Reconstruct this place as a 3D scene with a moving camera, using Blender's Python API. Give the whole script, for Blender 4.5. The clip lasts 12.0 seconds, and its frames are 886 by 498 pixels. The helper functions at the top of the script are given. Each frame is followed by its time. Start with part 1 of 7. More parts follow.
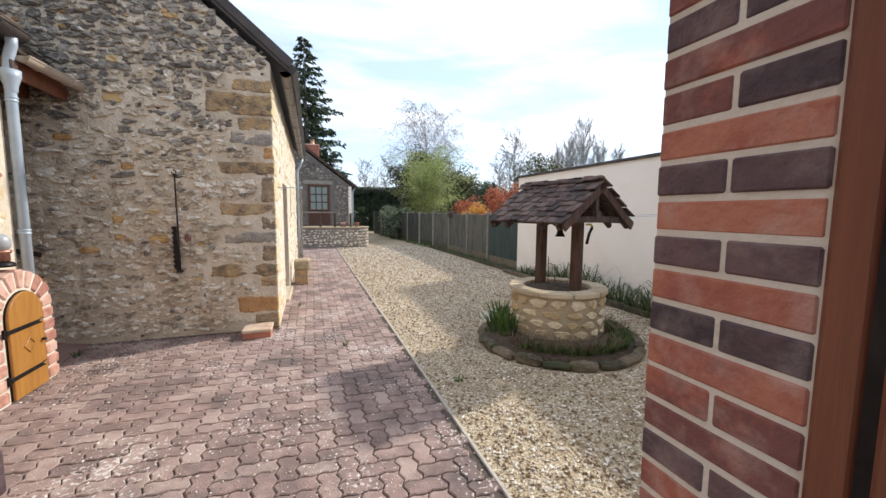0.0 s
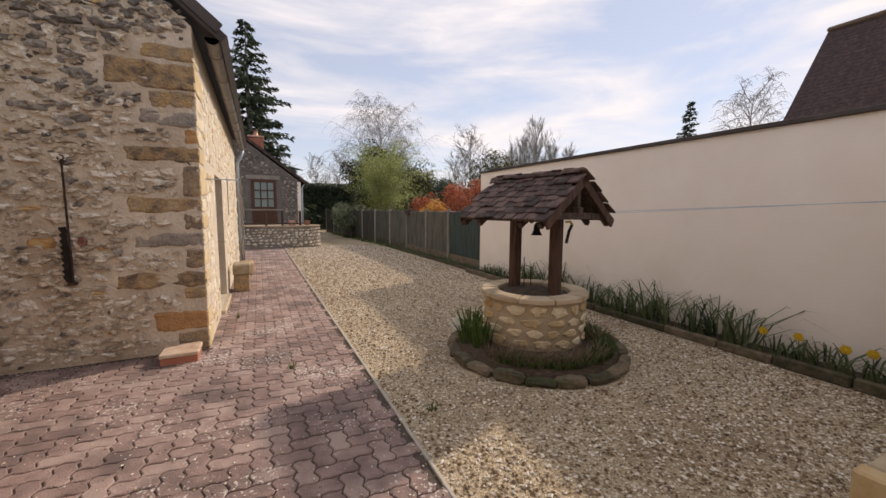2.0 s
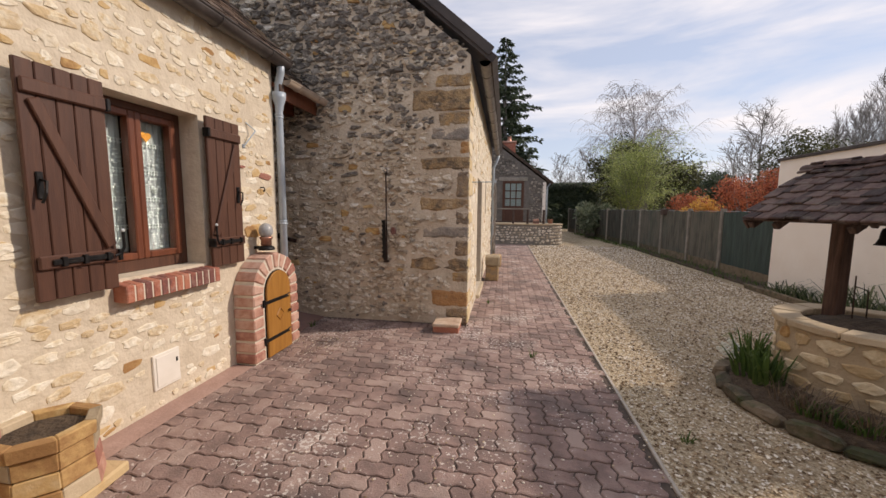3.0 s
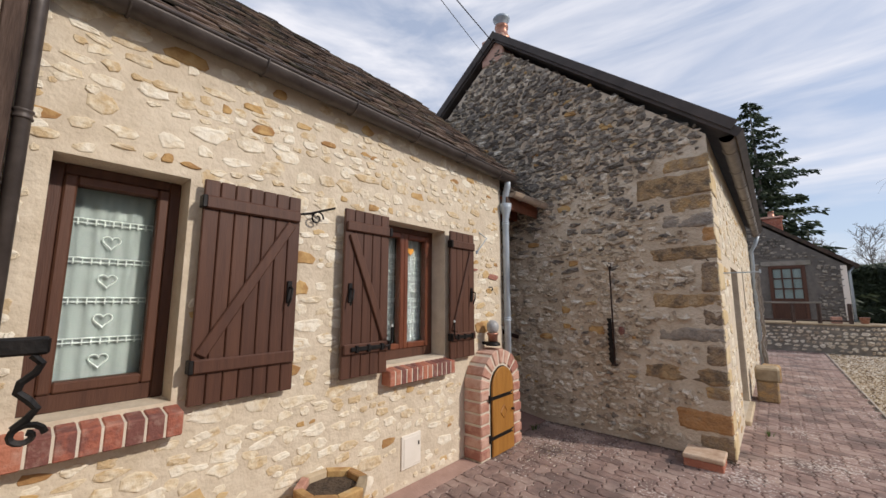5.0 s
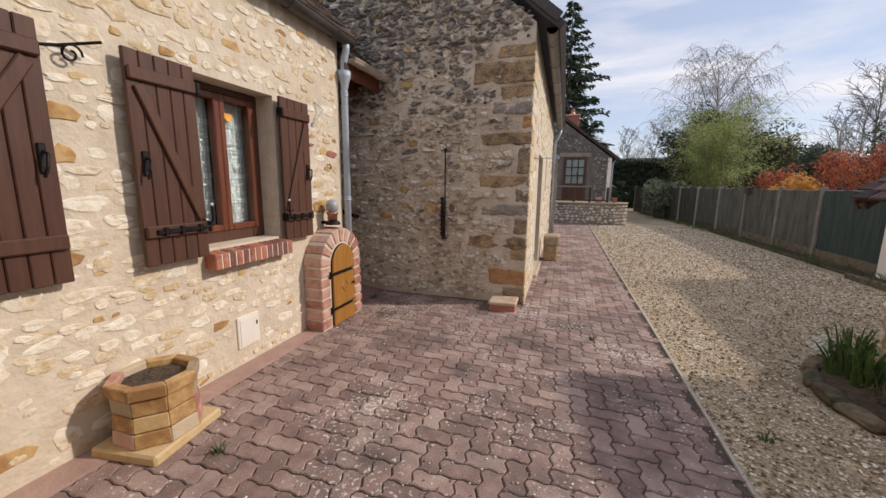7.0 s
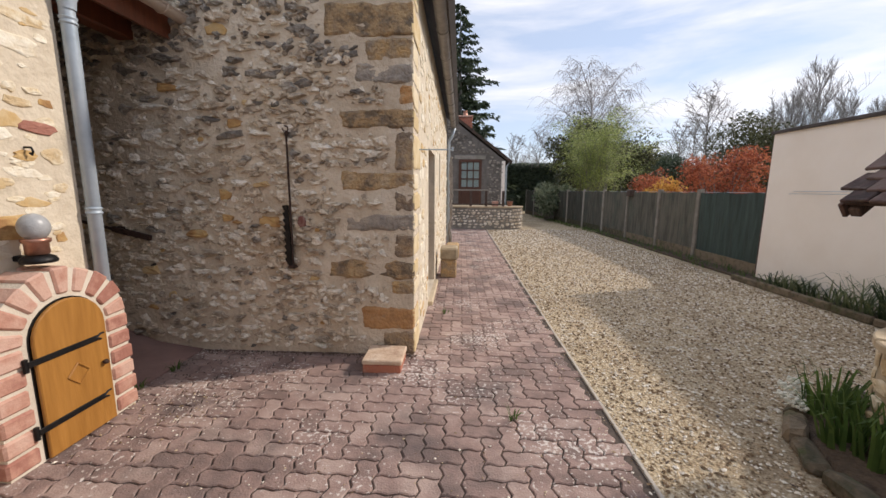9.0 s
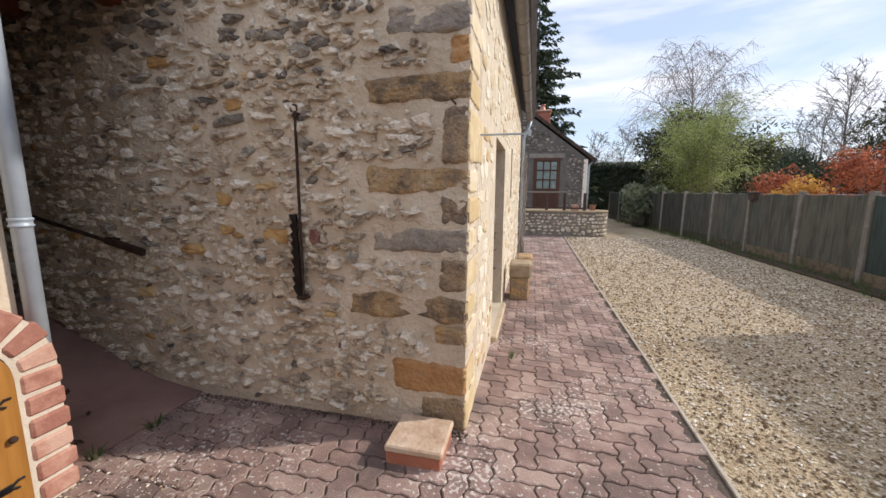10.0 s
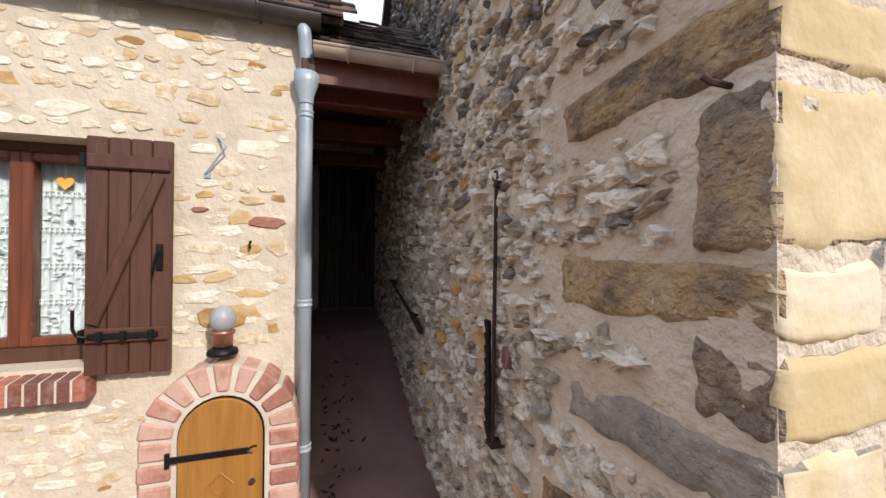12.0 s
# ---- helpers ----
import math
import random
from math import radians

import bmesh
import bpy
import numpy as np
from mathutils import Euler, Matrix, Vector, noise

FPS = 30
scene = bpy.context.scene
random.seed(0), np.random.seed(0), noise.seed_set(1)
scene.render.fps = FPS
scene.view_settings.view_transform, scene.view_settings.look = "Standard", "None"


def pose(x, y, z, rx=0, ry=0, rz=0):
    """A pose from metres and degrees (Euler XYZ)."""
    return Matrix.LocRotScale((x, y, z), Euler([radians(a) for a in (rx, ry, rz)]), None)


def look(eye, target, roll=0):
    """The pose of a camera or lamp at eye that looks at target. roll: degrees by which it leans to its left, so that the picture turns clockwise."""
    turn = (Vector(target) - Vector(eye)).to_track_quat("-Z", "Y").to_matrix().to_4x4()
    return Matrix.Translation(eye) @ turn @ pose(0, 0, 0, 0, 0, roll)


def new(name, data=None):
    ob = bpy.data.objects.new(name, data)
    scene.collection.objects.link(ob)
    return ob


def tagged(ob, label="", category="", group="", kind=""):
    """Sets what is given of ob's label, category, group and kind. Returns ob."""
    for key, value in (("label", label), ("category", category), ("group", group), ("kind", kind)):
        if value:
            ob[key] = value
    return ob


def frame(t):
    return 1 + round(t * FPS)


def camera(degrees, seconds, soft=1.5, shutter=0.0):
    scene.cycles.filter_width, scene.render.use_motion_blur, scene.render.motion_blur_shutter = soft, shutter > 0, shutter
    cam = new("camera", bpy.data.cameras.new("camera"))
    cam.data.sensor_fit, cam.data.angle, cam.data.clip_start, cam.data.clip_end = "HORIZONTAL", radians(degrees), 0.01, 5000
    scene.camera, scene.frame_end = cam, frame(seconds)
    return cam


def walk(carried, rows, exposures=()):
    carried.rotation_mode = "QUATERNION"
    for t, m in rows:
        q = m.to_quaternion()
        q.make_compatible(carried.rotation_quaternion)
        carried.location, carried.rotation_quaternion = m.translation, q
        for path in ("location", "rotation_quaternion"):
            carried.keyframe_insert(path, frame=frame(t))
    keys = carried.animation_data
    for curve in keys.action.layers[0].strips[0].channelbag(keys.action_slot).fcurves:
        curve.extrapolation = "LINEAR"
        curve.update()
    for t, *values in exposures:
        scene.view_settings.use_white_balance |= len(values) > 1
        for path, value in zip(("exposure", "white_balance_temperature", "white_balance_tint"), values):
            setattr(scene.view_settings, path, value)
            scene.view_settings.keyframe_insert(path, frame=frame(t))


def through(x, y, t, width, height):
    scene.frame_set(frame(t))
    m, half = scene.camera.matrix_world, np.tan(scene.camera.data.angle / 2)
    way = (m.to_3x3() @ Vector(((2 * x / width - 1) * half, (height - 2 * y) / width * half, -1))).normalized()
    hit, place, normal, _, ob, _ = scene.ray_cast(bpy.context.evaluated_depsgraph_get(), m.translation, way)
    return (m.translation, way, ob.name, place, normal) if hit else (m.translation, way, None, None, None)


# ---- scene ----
cam = camera(99.1, 12.0)
METRES, EYE, TILT, LEAN, TURN = 5.0, 1.5, 0.0, 0.0, -19.2
ROWS = [
    (0.0, 0.0, 0.0, 0.0, 0.04, -5.59, -0.44),
    (0.5, 0.0025, 0.0631, -0.003, -2.17, -5.39, -0.42),
    (1.0, 0.005, 0.0996, -0.0024, -6.8, -5.26, -0.27),
    (1.5, -0.0055, 0.1134, -0.0029, -11.68, -5.21, -0.29),
    (2.0, -0.0188, 0.1127, -0.003, -6.76, -5.9, -0.36),
    (2.5, -0.0251, 0.1068, -0.0043, 11.08, -6.2, -0.39),
    (3.0, -0.03, 0.0999, -0.0053, 28.54, -6.25, -0.46),
    (3.5, -0.0356, 0.0934, -0.0046, 43.15, -6.43, -0.54),
    (5.5, -0.0361, 0.0906, 0.0067, 61.22, 9.58, -0.57),
    (6.0, -0.0377, 0.09, -0.0068, 57.97, 0.08, -0.57),
    (6.5, -0.0372, 0.0895, -0.0092, 50.89, -8.4, -0.65),
    (7.0, -0.0371, 0.0952, -0.0059, 36.85, -9.71, -0.64),
    (7.5, -0.0472, 0.1176, -0.005, 24.35, -9.77, -0.59),
    (9.5, -0.1755, 0.4826, -0.0112, 21.81, -8.74, -0.45),
    (10.0, -0.2154, 0.5763, -0.0089, 32.64, -8.71, -0.38),
    (10.5, -0.2442, 0.6665, -0.0105, 49.07, -8.48, -0.28),
    (11.0, -0.2719, 0.7422, -0.0078, 66.1, -8.18, -0.25),
    (11.5, -0.2896, 0.799, 0.0095, 82.27, -6.13, -0.15),
    (12.0, -0.2874, 0.8361, 0.0202, 91.6, 0.55, -0.26),
]
walk(cam, [(t, pose(0, 0, EYE, TILT, LEAN, TURN) @ pose(METRES * x, METRES * y, METRES * z, 90 + pitch, roll, yaw)) for t, x, y, z, yaw, pitch, roll in ROWS],
     exposures=[(0.0, 1.08, 6050, 10), (0.6, 0.82, 6300, 12), (1.5, 0.50, 7000, 19), (3.0, 0.44, 6800, 18), (5.5, 0.34, 6250, 14), (7.5, 0.44, 6500, 17), (9.5, 0.68, 6350, 14), (12.0, 0.82, 6100, 14)])

# world, sun
SUN_DIR = Vector((0.94, 0.345, 0)).normalized()
SUN_EL = radians(34)


def make_world():
    w = bpy.data.worlds.new("sky")
    scene.world = w
    w.use_nodes = True
    nt = w.node_tree
    nt.nodes.clear()
    out = nt.nodes.new("ShaderNodeOutputWorld")
    bg = nt.nodes.new("ShaderNodeBackground")
    sky = nt.nodes.new("ShaderNodeTexSky")
    sky.sky_type = "NISHITA"
    sky.sun_disc = False
    sky.sun_elevation = SUN_EL
    sky.sun_rotation = math.atan2(SUN_DIR.x, SUN_DIR.y)
    sky.air_density, sky.dust_density = 1.0, 0.1
    tc = nt.nodes.new("ShaderNodeTexCoord")
    mp = nt.nodes.new("ShaderNodeMapping")
    mp.inputs["Rotation"].default_value = (0, 0, radians(35))
    mp.inputs["Scale"].default_value = (1.3, 3.4, 9.0)
    no = nt.nodes.new("ShaderNodeTexNoise")
    no.inputs["Scale"].default_value = 1.3
    no.inputs["Detail"].default_value = 7
    no.inputs["Roughness"].default_value = 0.55
    no.inputs["Distortion"].default_value = 0.35
    rp = nt.nodes.new("ShaderNodeValToRGB")
    rp.color_ramp.elements[0].position = 0.36
    rp.color_ramp.elements[0].color = (0.80, 0.80, 0.80, 1)
    rp.color_ramp.elements[1].position = 0.66
    rp.color_ramp.elements[1].color = (1.0, 1.0, 1.0, 1)
    mx = nt.nodes.new("ShaderNodeMix")
    mx.data_type = "RGBA"
    nt.links.new(tc.outputs["Generated"], mp.inputs["Vector"])
    nt.links.new(mp.outputs[0], no.inputs["Vector"])
    nt.links.new(no.outputs[0], rp.inputs[0])
    nt.links.new(rp.outputs[0], mx.inputs[0])
    nt.links.new(sky.outputs[0], mx.inputs[6])
    cl = nt.nodes.new("ShaderNodeValToRGB")
    cl.color_ramp.elements[0].position = 0.36
    cl.color_ramp.elements[0].color = (0.50, 0.57, 0.68, 1)
    cl.color_ramp.elements[1].position = 0.64
    cl.color_ramp.elements[1].color = (0.97, 0.98, 1.0, 1)
    gain = nt.nodes.new("ShaderNodeMix")
    gain.data_type, gain.blend_type = "RGBA", "MULTIPLY"
    gain.inputs[0].default_value = 1.0
    gain.inputs[7].default_value = (3.75, 3.75, 3.75, 1)
    nt.links.new(no.outputs[0], cl.inputs[0])
    nt.links.new(cl.outputs[0], gain.inputs[6])
    nt.links.new(gain.outputs[2], mx.inputs[7])
    nt.links.new(mx.outputs[2], bg.inputs[0])
    bg.inputs[1].default_value = 0.19
    nt.links.new(bg.outputs[0], out.inputs[0])


make_world()
sun = new("sun", bpy.data.lights.new("sun", "SUN"))
sun.data.energy, sun.data.angle, sun.data.color = 2.1, radians(1.6), (1.0, 0.90, 0.75)
sun.matrix_world = look(SUN_DIR * 30 * math.cos(SUN_EL) + Vector((0, 0, 30 * math.sin(SUN_EL))), (0, 0, 0))

# ---- materials ----


def shade(name, cols, scale=4.0, rough=0.85, bump=0.3, bscale=30.0, vary="", spread=0.25, metal=0.0, stain=None, stscale=1.2, stretch=(1, 1, 1), blotch=0.5, bdist=0.01):
    """Noise-mixed colours (two or three), fine relief, optional per-piece variation and a large-scale stain colour."""
    m = bpy.data.materials.new(name)
    m.use_nodes = True
    nt = m.node_tree
    L, N = nt.links.new, nt.nodes.new
    bs = nt.nodes["Principled BSDF"]
    bs.inputs["Roughness"].default_value = rough
    bs.inputs["Metallic"].default_value = metal
    tc = N("ShaderNodeTexCoord")
    mp = N("ShaderNodeMapping")
    mp.inputs["Scale"].default_value = stretch
    geo = N("ShaderNodeNewGeometry")
    L(geo.outputs["Position"], mp.inputs["Vector"])
    no = N("ShaderNodeTexNoise")
    no.inputs["Scale"].default_value = scale
    no.inputs["Detail"].default_value = 5
    no.inputs["Roughness"].default_value = 0.62
    L(mp.outputs[0], no.inputs["Vector"])
    rp = N("ShaderNodeValToRGB")
    els = rp.color_ramp.elements
    while len(els) < len(cols):
        els.new(0.5)
    for i, c in enumerate(cols):
        els[i].position = 0.32 + 0.36 * i / max(1, len(cols) - 1)
        els[i].color = (*c, 1)
    if vary:
        if vary == "object":
            ra = N("ShaderNodeObjectInfo").outputs["Random"]
        else:
            ra = geo.outputs["Random Per Island"]
        mr = N("ShaderNodeMath")
        mr.operation = "MULTIPLY_ADD"
        L(ra, mr.inputs[0])
        mr.inputs[1].default_value = spread * 2
        mr.inputs[2].default_value = -spread
        ad = N("ShaderNodeMath")
        L(no.outputs[0], ad.inputs[0])
        L(mr.outputs[0], ad.inputs[1])
        L(ad.outputs[0], rp.inputs[0])
    else:
        L(no.outputs[0], rp.inputs[0])
    col = rp.outputs[0]
    if stain:
        n2 = N("ShaderNodeTexNoise")
        n2.inputs["Scale"].default_value = stscale
        n2.inputs["Detail"].default_value = 6
        n2.inputs["Roughness"].default_value = 0.6
        L(geo.outputs["Position"], n2.inputs["Vector"])
        r2 = N("ShaderNodeValToRGB")
        r2.color_ramp.elements[0].position = 0.5
        r2.color_ramp.elements[1].position = 0.72
        L(n2.outputs[0], r2.inputs[0])
        f = N("ShaderNodeMath")
        f.operation = "MULTIPLY"
        L(r2.outputs[0], f.inputs[0])
        f.inputs[1].default_value = blotch
        mx = N("ShaderNodeMix")
        mx.data_type = "RGBA"
        L(f.outputs[0], mx.inputs[0])
        L(col, mx.inputs[6])
        mx.inputs[7].default_value = (*stain, 1)
        col = mx.outputs[2]
    L(col, bs.inputs["Base Color"])
    if bump:
        nb = N("ShaderNodeTexNoise")
        nb.inputs["Scale"].default_value = bscale
        nb.inputs["Detail"].default_value = 4
        L(mp.outputs[0], nb.inputs["Vector"])
        bp = N("ShaderNodeBump")
        bp.inputs["Strength"].default_value = bump
        bp.inputs["Distance"].default_value = bdist
        L(nb.outputs[0], bp.inputs["Height"])
        L(bp.outputs[0], bs.inputs["Normal"])
    return m


M = {}
M["mortar_cream"] = shade("cream lime mortar", [(0.58, 0.50, 0.38), (0.66, 0.575, 0.45), (0.71, 0.63, 0.50)], 7, 0.95, 0.8, 30, stain=(0.50, 0.42, 0.32), stscale=2.5, bdist=0.012)
M["mortar_grey"] = shade("grey lime mortar", [(0.55, 0.46, 0.35), (0.66, 0.57, 0.45), (0.74, 0.65, 0.53)], 4, 0.95, 0.9, 34, stain=(0.42, 0.31, 0.205), stscale=1.1, blotch=0.7, bdist=0.025)
M["mortar_pale"] = shade("pale joint mortar", [(0.60, 0.53, 0.43), (0.72, 0.65, 0.55)], 6, 0.95, 0.4, 80)
STONE_CREAM = [(0.58, 0.44, 0.26), (0.70, 0.60, 0.43), (0.79, 0.72, 0.58), (0.83, 0.78, 0.66)]
STONE_GREY = [(0.40, 0.33, 0.255), (0.66, 0.56, 0.43), (0.78, 0.70, 0.58), (0.84, 0.78, 0.68)]
M["stone_cream"] = shade("cream limestone rubble", STONE_CREAM, 16, 0.92, 0.9, 32, "object", 0.17, stain=(0.55, 0.47, 0.36), stscale=9, blotch=0.6)
M["stone_cream_i"] = shade("cream limestone rubble joined", STONE_CREAM, 16, 0.92, 0.9, 32, "island", 0.17, stain=(0.55, 0.47, 0.36), stscale=9, blotch=0.6)
M["stone_ochre"] = shade("ochre sandstone", [(0.36, 0.20, 0.08), (0.55, 0.36, 0.15), (0.6, 0.45, 0.25)], 8, 0.9, 0.5, 40, "object", 0.2)
M["stone_grey"] = shade("grey weathered rubble", STONE_GREY, 18, 0.92, 1.0, 30, "object", 0.22, stain=(0.19, 0.165, 0.14), stscale=20, blotch=0.5, bdist=0.025)
M["stone_grey_i"] = shade("grey weathered rubble joined", STONE_GREY, 18, 0.92, 1.0, 30, "island", 0.22, stain=(0.19, 0.165, 0.14), stscale=20, blotch=0.5, bdist=0.025)
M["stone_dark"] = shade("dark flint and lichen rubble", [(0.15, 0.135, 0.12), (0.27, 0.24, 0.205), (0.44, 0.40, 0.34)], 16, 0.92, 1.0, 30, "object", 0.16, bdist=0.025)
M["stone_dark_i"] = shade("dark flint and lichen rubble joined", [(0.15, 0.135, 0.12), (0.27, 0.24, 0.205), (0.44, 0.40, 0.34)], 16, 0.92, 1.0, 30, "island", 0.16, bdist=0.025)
M["stone_ochre_i"] = shade("ochre sandstone joined", [(0.36, 0.20, 0.08), (0.55, 0.36, 0.15), (0.6, 0.45, 0.25)], 8, 0.9, 0.5, 40, "island", 0.2)
M["mortar_dark"] = shade("dark flint wall mortar", [(0.13, 0.12, 0.11), (0.22, 0.20, 0.18)], 5, 0.95, 0.8, 30, stain=(0.06, 0.06, 0.055))
M["mortar_terrace"] = shade("grey terrace mortar", [(0.22, 0.20, 0.175), (0.34, 0.31, 0.27)], 5, 0.95, 0.8, 30, stain=(0.13, 0.12, 0.10))
M["tile_black"] = shade("very dark brown roof tile", [(0.03, 0.017, 0.017), (0.06, 0.034, 0.031), (0.09, 0.055, 0.05)], 14, 0.85, 0.4, 30, "island", 0.2)
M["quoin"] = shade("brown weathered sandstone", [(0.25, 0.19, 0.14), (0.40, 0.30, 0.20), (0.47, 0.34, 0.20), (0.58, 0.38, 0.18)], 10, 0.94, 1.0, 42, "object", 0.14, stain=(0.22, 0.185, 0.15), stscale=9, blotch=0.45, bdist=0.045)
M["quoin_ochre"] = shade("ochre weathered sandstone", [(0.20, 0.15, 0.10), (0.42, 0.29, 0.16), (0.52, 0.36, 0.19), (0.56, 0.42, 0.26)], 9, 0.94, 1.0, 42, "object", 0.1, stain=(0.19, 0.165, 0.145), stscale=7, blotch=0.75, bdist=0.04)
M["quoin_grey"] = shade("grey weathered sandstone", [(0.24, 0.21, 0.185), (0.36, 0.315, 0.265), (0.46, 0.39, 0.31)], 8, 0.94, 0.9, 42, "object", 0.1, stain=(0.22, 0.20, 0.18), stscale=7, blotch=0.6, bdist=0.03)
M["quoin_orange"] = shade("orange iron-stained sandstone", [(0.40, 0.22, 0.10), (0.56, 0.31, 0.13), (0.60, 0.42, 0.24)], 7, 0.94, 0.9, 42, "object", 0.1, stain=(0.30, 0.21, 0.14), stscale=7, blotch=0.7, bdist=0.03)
# side face of the quoins: cleaned stone, paled further with painted sunlight
M["quoin_clean_sunlit"] = shade("cleaned yellow sandstone with sunlit tone", [(0.60, 0.46, 0.25), (0.70, 0.58, 0.37), (0.75, 0.66, 0.50)], 5, 0.92, 0.45, 45, "object", 0.2, bdist=0.008)
M["brick_red"] = shade("red facing brick", [(0.19, 0.075, 0.062), (0.35, 0.115, 0.075), (0.44, 0.17, 0.105)], 11, 0.85, 0.7, 60, "object", 0.3, stain=(0.56, 0.42, 0.35), stscale=16, blotch=0.38)
M["brick_pink"] = shade("pale pink brick", [(0.36, 0.16, 0.12), (0.50, 0.27, 0.20), (0.60, 0.39, 0.31)], 10, 0.9, 0.4, 60, "object", 0.2)


def paver_shade(name, vary):
    """Worn red concrete: per-paver tone, grey grime and pale lichen specks."""
    m = shade(name, [(0.20, 0.138, 0.12), (0.31, 0.212, 0.183), (0.41, 0.305, 0.262)], 5, 0.85, 0.6, 90, vary, 0.14, stain=(0.09, 0.073, 0.071), stscale=1.7, blotch=0.92)
    nt = m.node_tree
    L, N = nt.links.new, nt.nodes.new
    bs = nt.nodes["Principled BSDF"]
    col = bs.inputs["Base Color"].links[0].from_socket
    geo = N("ShaderNodeNewGeometry")
    sp = N("ShaderNodeTexNoise")
    sp.inputs["Scale"].default_value = 38
    sp.inputs["Detail"].default_value = 3
    L(geo.outputs["Position"], sp.inputs["Vector"])
    big = N("ShaderNodeTexNoise")
    big.inputs["Scale"].default_value = 1.4
    big.inputs["Detail"].default_value = 3
    L(geo.outputs["Position"], big.inputs["Vector"])
    ad = N("ShaderNodeMath")
    ad.operation = "MULTIPLY_ADD"
    L(big.outputs[0], ad.inputs[0])
    ad.inputs[1].default_value = 0.75
    L(sp.outputs[0], ad.inputs[2])
    r = N("ShaderNodeMapRange")
    r.inputs["From Min"].default_value, r.inputs["From Max"].default_value = 1.01, 1.07
    r.inputs["To Max"].default_value = 0.75
    L(ad.outputs[0], r.inputs["Value"])
    mx = N("ShaderNodeMix")
    mx.data_type = "RGBA"
    L(r.outputs[0], mx.inputs[0])
    L(col, mx.inputs[6])
    mx.inputs[7].default_value = (0.70, 0.65, 0.60, 1)
    L(mx.outputs[2], bs.inputs["Base Color"])
    return m


M["paver"] = paver_shade("worn red concrete paver", "object")
M["paver_i"] = paver_shade("worn red concrete paver joined", "island")
M["joint"] = shade("dark sand joint", [(0.05, 0.04, 0.035), (0.12, 0.09, 0.07)], 20, 0.95, 0.4, 80)
M["concrete_pink"] = shade("reddish screed", [(0.22, 0.13, 0.11), (0.32, 0.20, 0.17)], 3, 0.9, 0.4, 60, stain=(0.16, 0.10, 0.09))
M["screed_pink"] = shade("pink cement screed", [(0.36, 0.23, 0.19), (0.46, 0.31, 0.26)], 5, 0.92, 0.5, 60, stain=(0.24, 0.16, 0.135), stscale=2, blotch=0.6)
M["gravel"] = shade("pale gravel bed", [(0.24, 0.17, 0.10), (0.52, 0.41, 0.265), (0.78, 0.69, 0.53)], 55, 0.95, 1.0, 60, stain=(0.25, 0.175, 0.105), stscale=0.8, blotch=0.8, bdist=0.03)
M["pebble"] = shade("pale pebbles", [(0.18, 0.12, 0.07), (0.42, 0.31, 0.19), (0.60, 0.49, 0.34), (0.84, 0.78, 0.68)], 12, 0.9, 0.2, 60, "island", 0.35)
# soil brown, also used to paint the dimness of the rooms
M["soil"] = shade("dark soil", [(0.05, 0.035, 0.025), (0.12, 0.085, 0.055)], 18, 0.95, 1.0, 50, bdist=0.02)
M["wood_brown"] = shade("brown stained wood", [(0.068, 0.026, 0.015), (0.105, 0.043, 0.024)], 5, 0.55, 0.25, 30, "object", 0.12, stretch=(6, 6, 0.5))
M["wood_red"] = shade("red-brown varnished wood", [(0.13, 0.04, 0.02), (0.20, 0.065, 0.03)], 5, 0.4, 0.15, 30, stretch=(6, 6, 0.5))
M["wood_old"] = shade("weathered brown timber", [(0.034, 0.019, 0.014), (0.072, 0.044, 0.033), (0.13, 0.09, 0.075)], 5, 0.8, 0.5, 25, stretch=(5, 5, 0.6))
M["wood_ochre"] = shade("ochre varnished oak", [(0.31, 0.135, 0.022), (0.43, 0.20, 0.04)], 4, 0.5, 0.2, 30, stretch=(6, 6, 0.6))
M["tile_dark"] = shade("dark mossy roof tile", [(0.035, 0.026, 0.022), (0.085, 0.055, 0.042), (0.14, 0.095, 0.07)], 6, 0.9, 0.6, 40, "object", 0.25, stain=(0.10, 0.10, 0.05), stscale=4)
M["tile_dark_i"] = shade("dark mossy roof tile joined", [(0.035, 0.026, 0.022), (0.085, 0.055, 0.042), (0.14, 0.095, 0.07)], 6, 0.9, 0.6, 40, "island", 0.25, stain=(0.10, 0.10, 0.05), stscale=4)
M["tile_well"] = shade("weathered red-brown roof tile", [(0.04, 0.026, 0.024), (0.085, 0.05, 0.044), (0.15, 0.10, 0.085)], 9, 0.9, 0.7, 40, "object", 0.24, stain=(0.16, 0.14, 0.11), stscale=14, blotch=0.6)
M["slab"] = shade("pinkish tan slab stone", [(0.42, 0.28, 0.19), (0.58, 0.43, 0.31), (0.66, 0.54, 0.42)], 7, 0.92, 0.7, 40, stain=(0.36, 0.21, 0.14), stscale=6, blotch=0.7)
M["zinc_old"] = shade("weathered grey-brown zinc", [(0.17, 0.155, 0.145), (0.28, 0.26, 0.245)], 6, 0.6, 0.2, 30, metal=0.2)
M["kerb"] = shade("pale concrete edging", [(0.40, 0.36, 0.31), (0.54, 0.49, 0.43)], 6, 0.92, 0.4, 50, stain=(0.26, 0.23, 0.19), stscale=3)
M["slate"] = shade("dark verge board", [(0.042, 0.034, 0.031), (0.08, 0.066, 0.06)], 5, 0.7, 0.3, 30)
M["zinc"] = shade("weathered zinc", [(0.34, 0.41, 0.48), (0.46, 0.53, 0.60)], 5, 0.45, 0.1, 30, metal=0.15)
M["steel"] = shade("dull grey-brown steel", [(0.12, 0.11, 0.115), (0.20, 0.185, 0.19)], 6, 0.6, 0.2, 30)
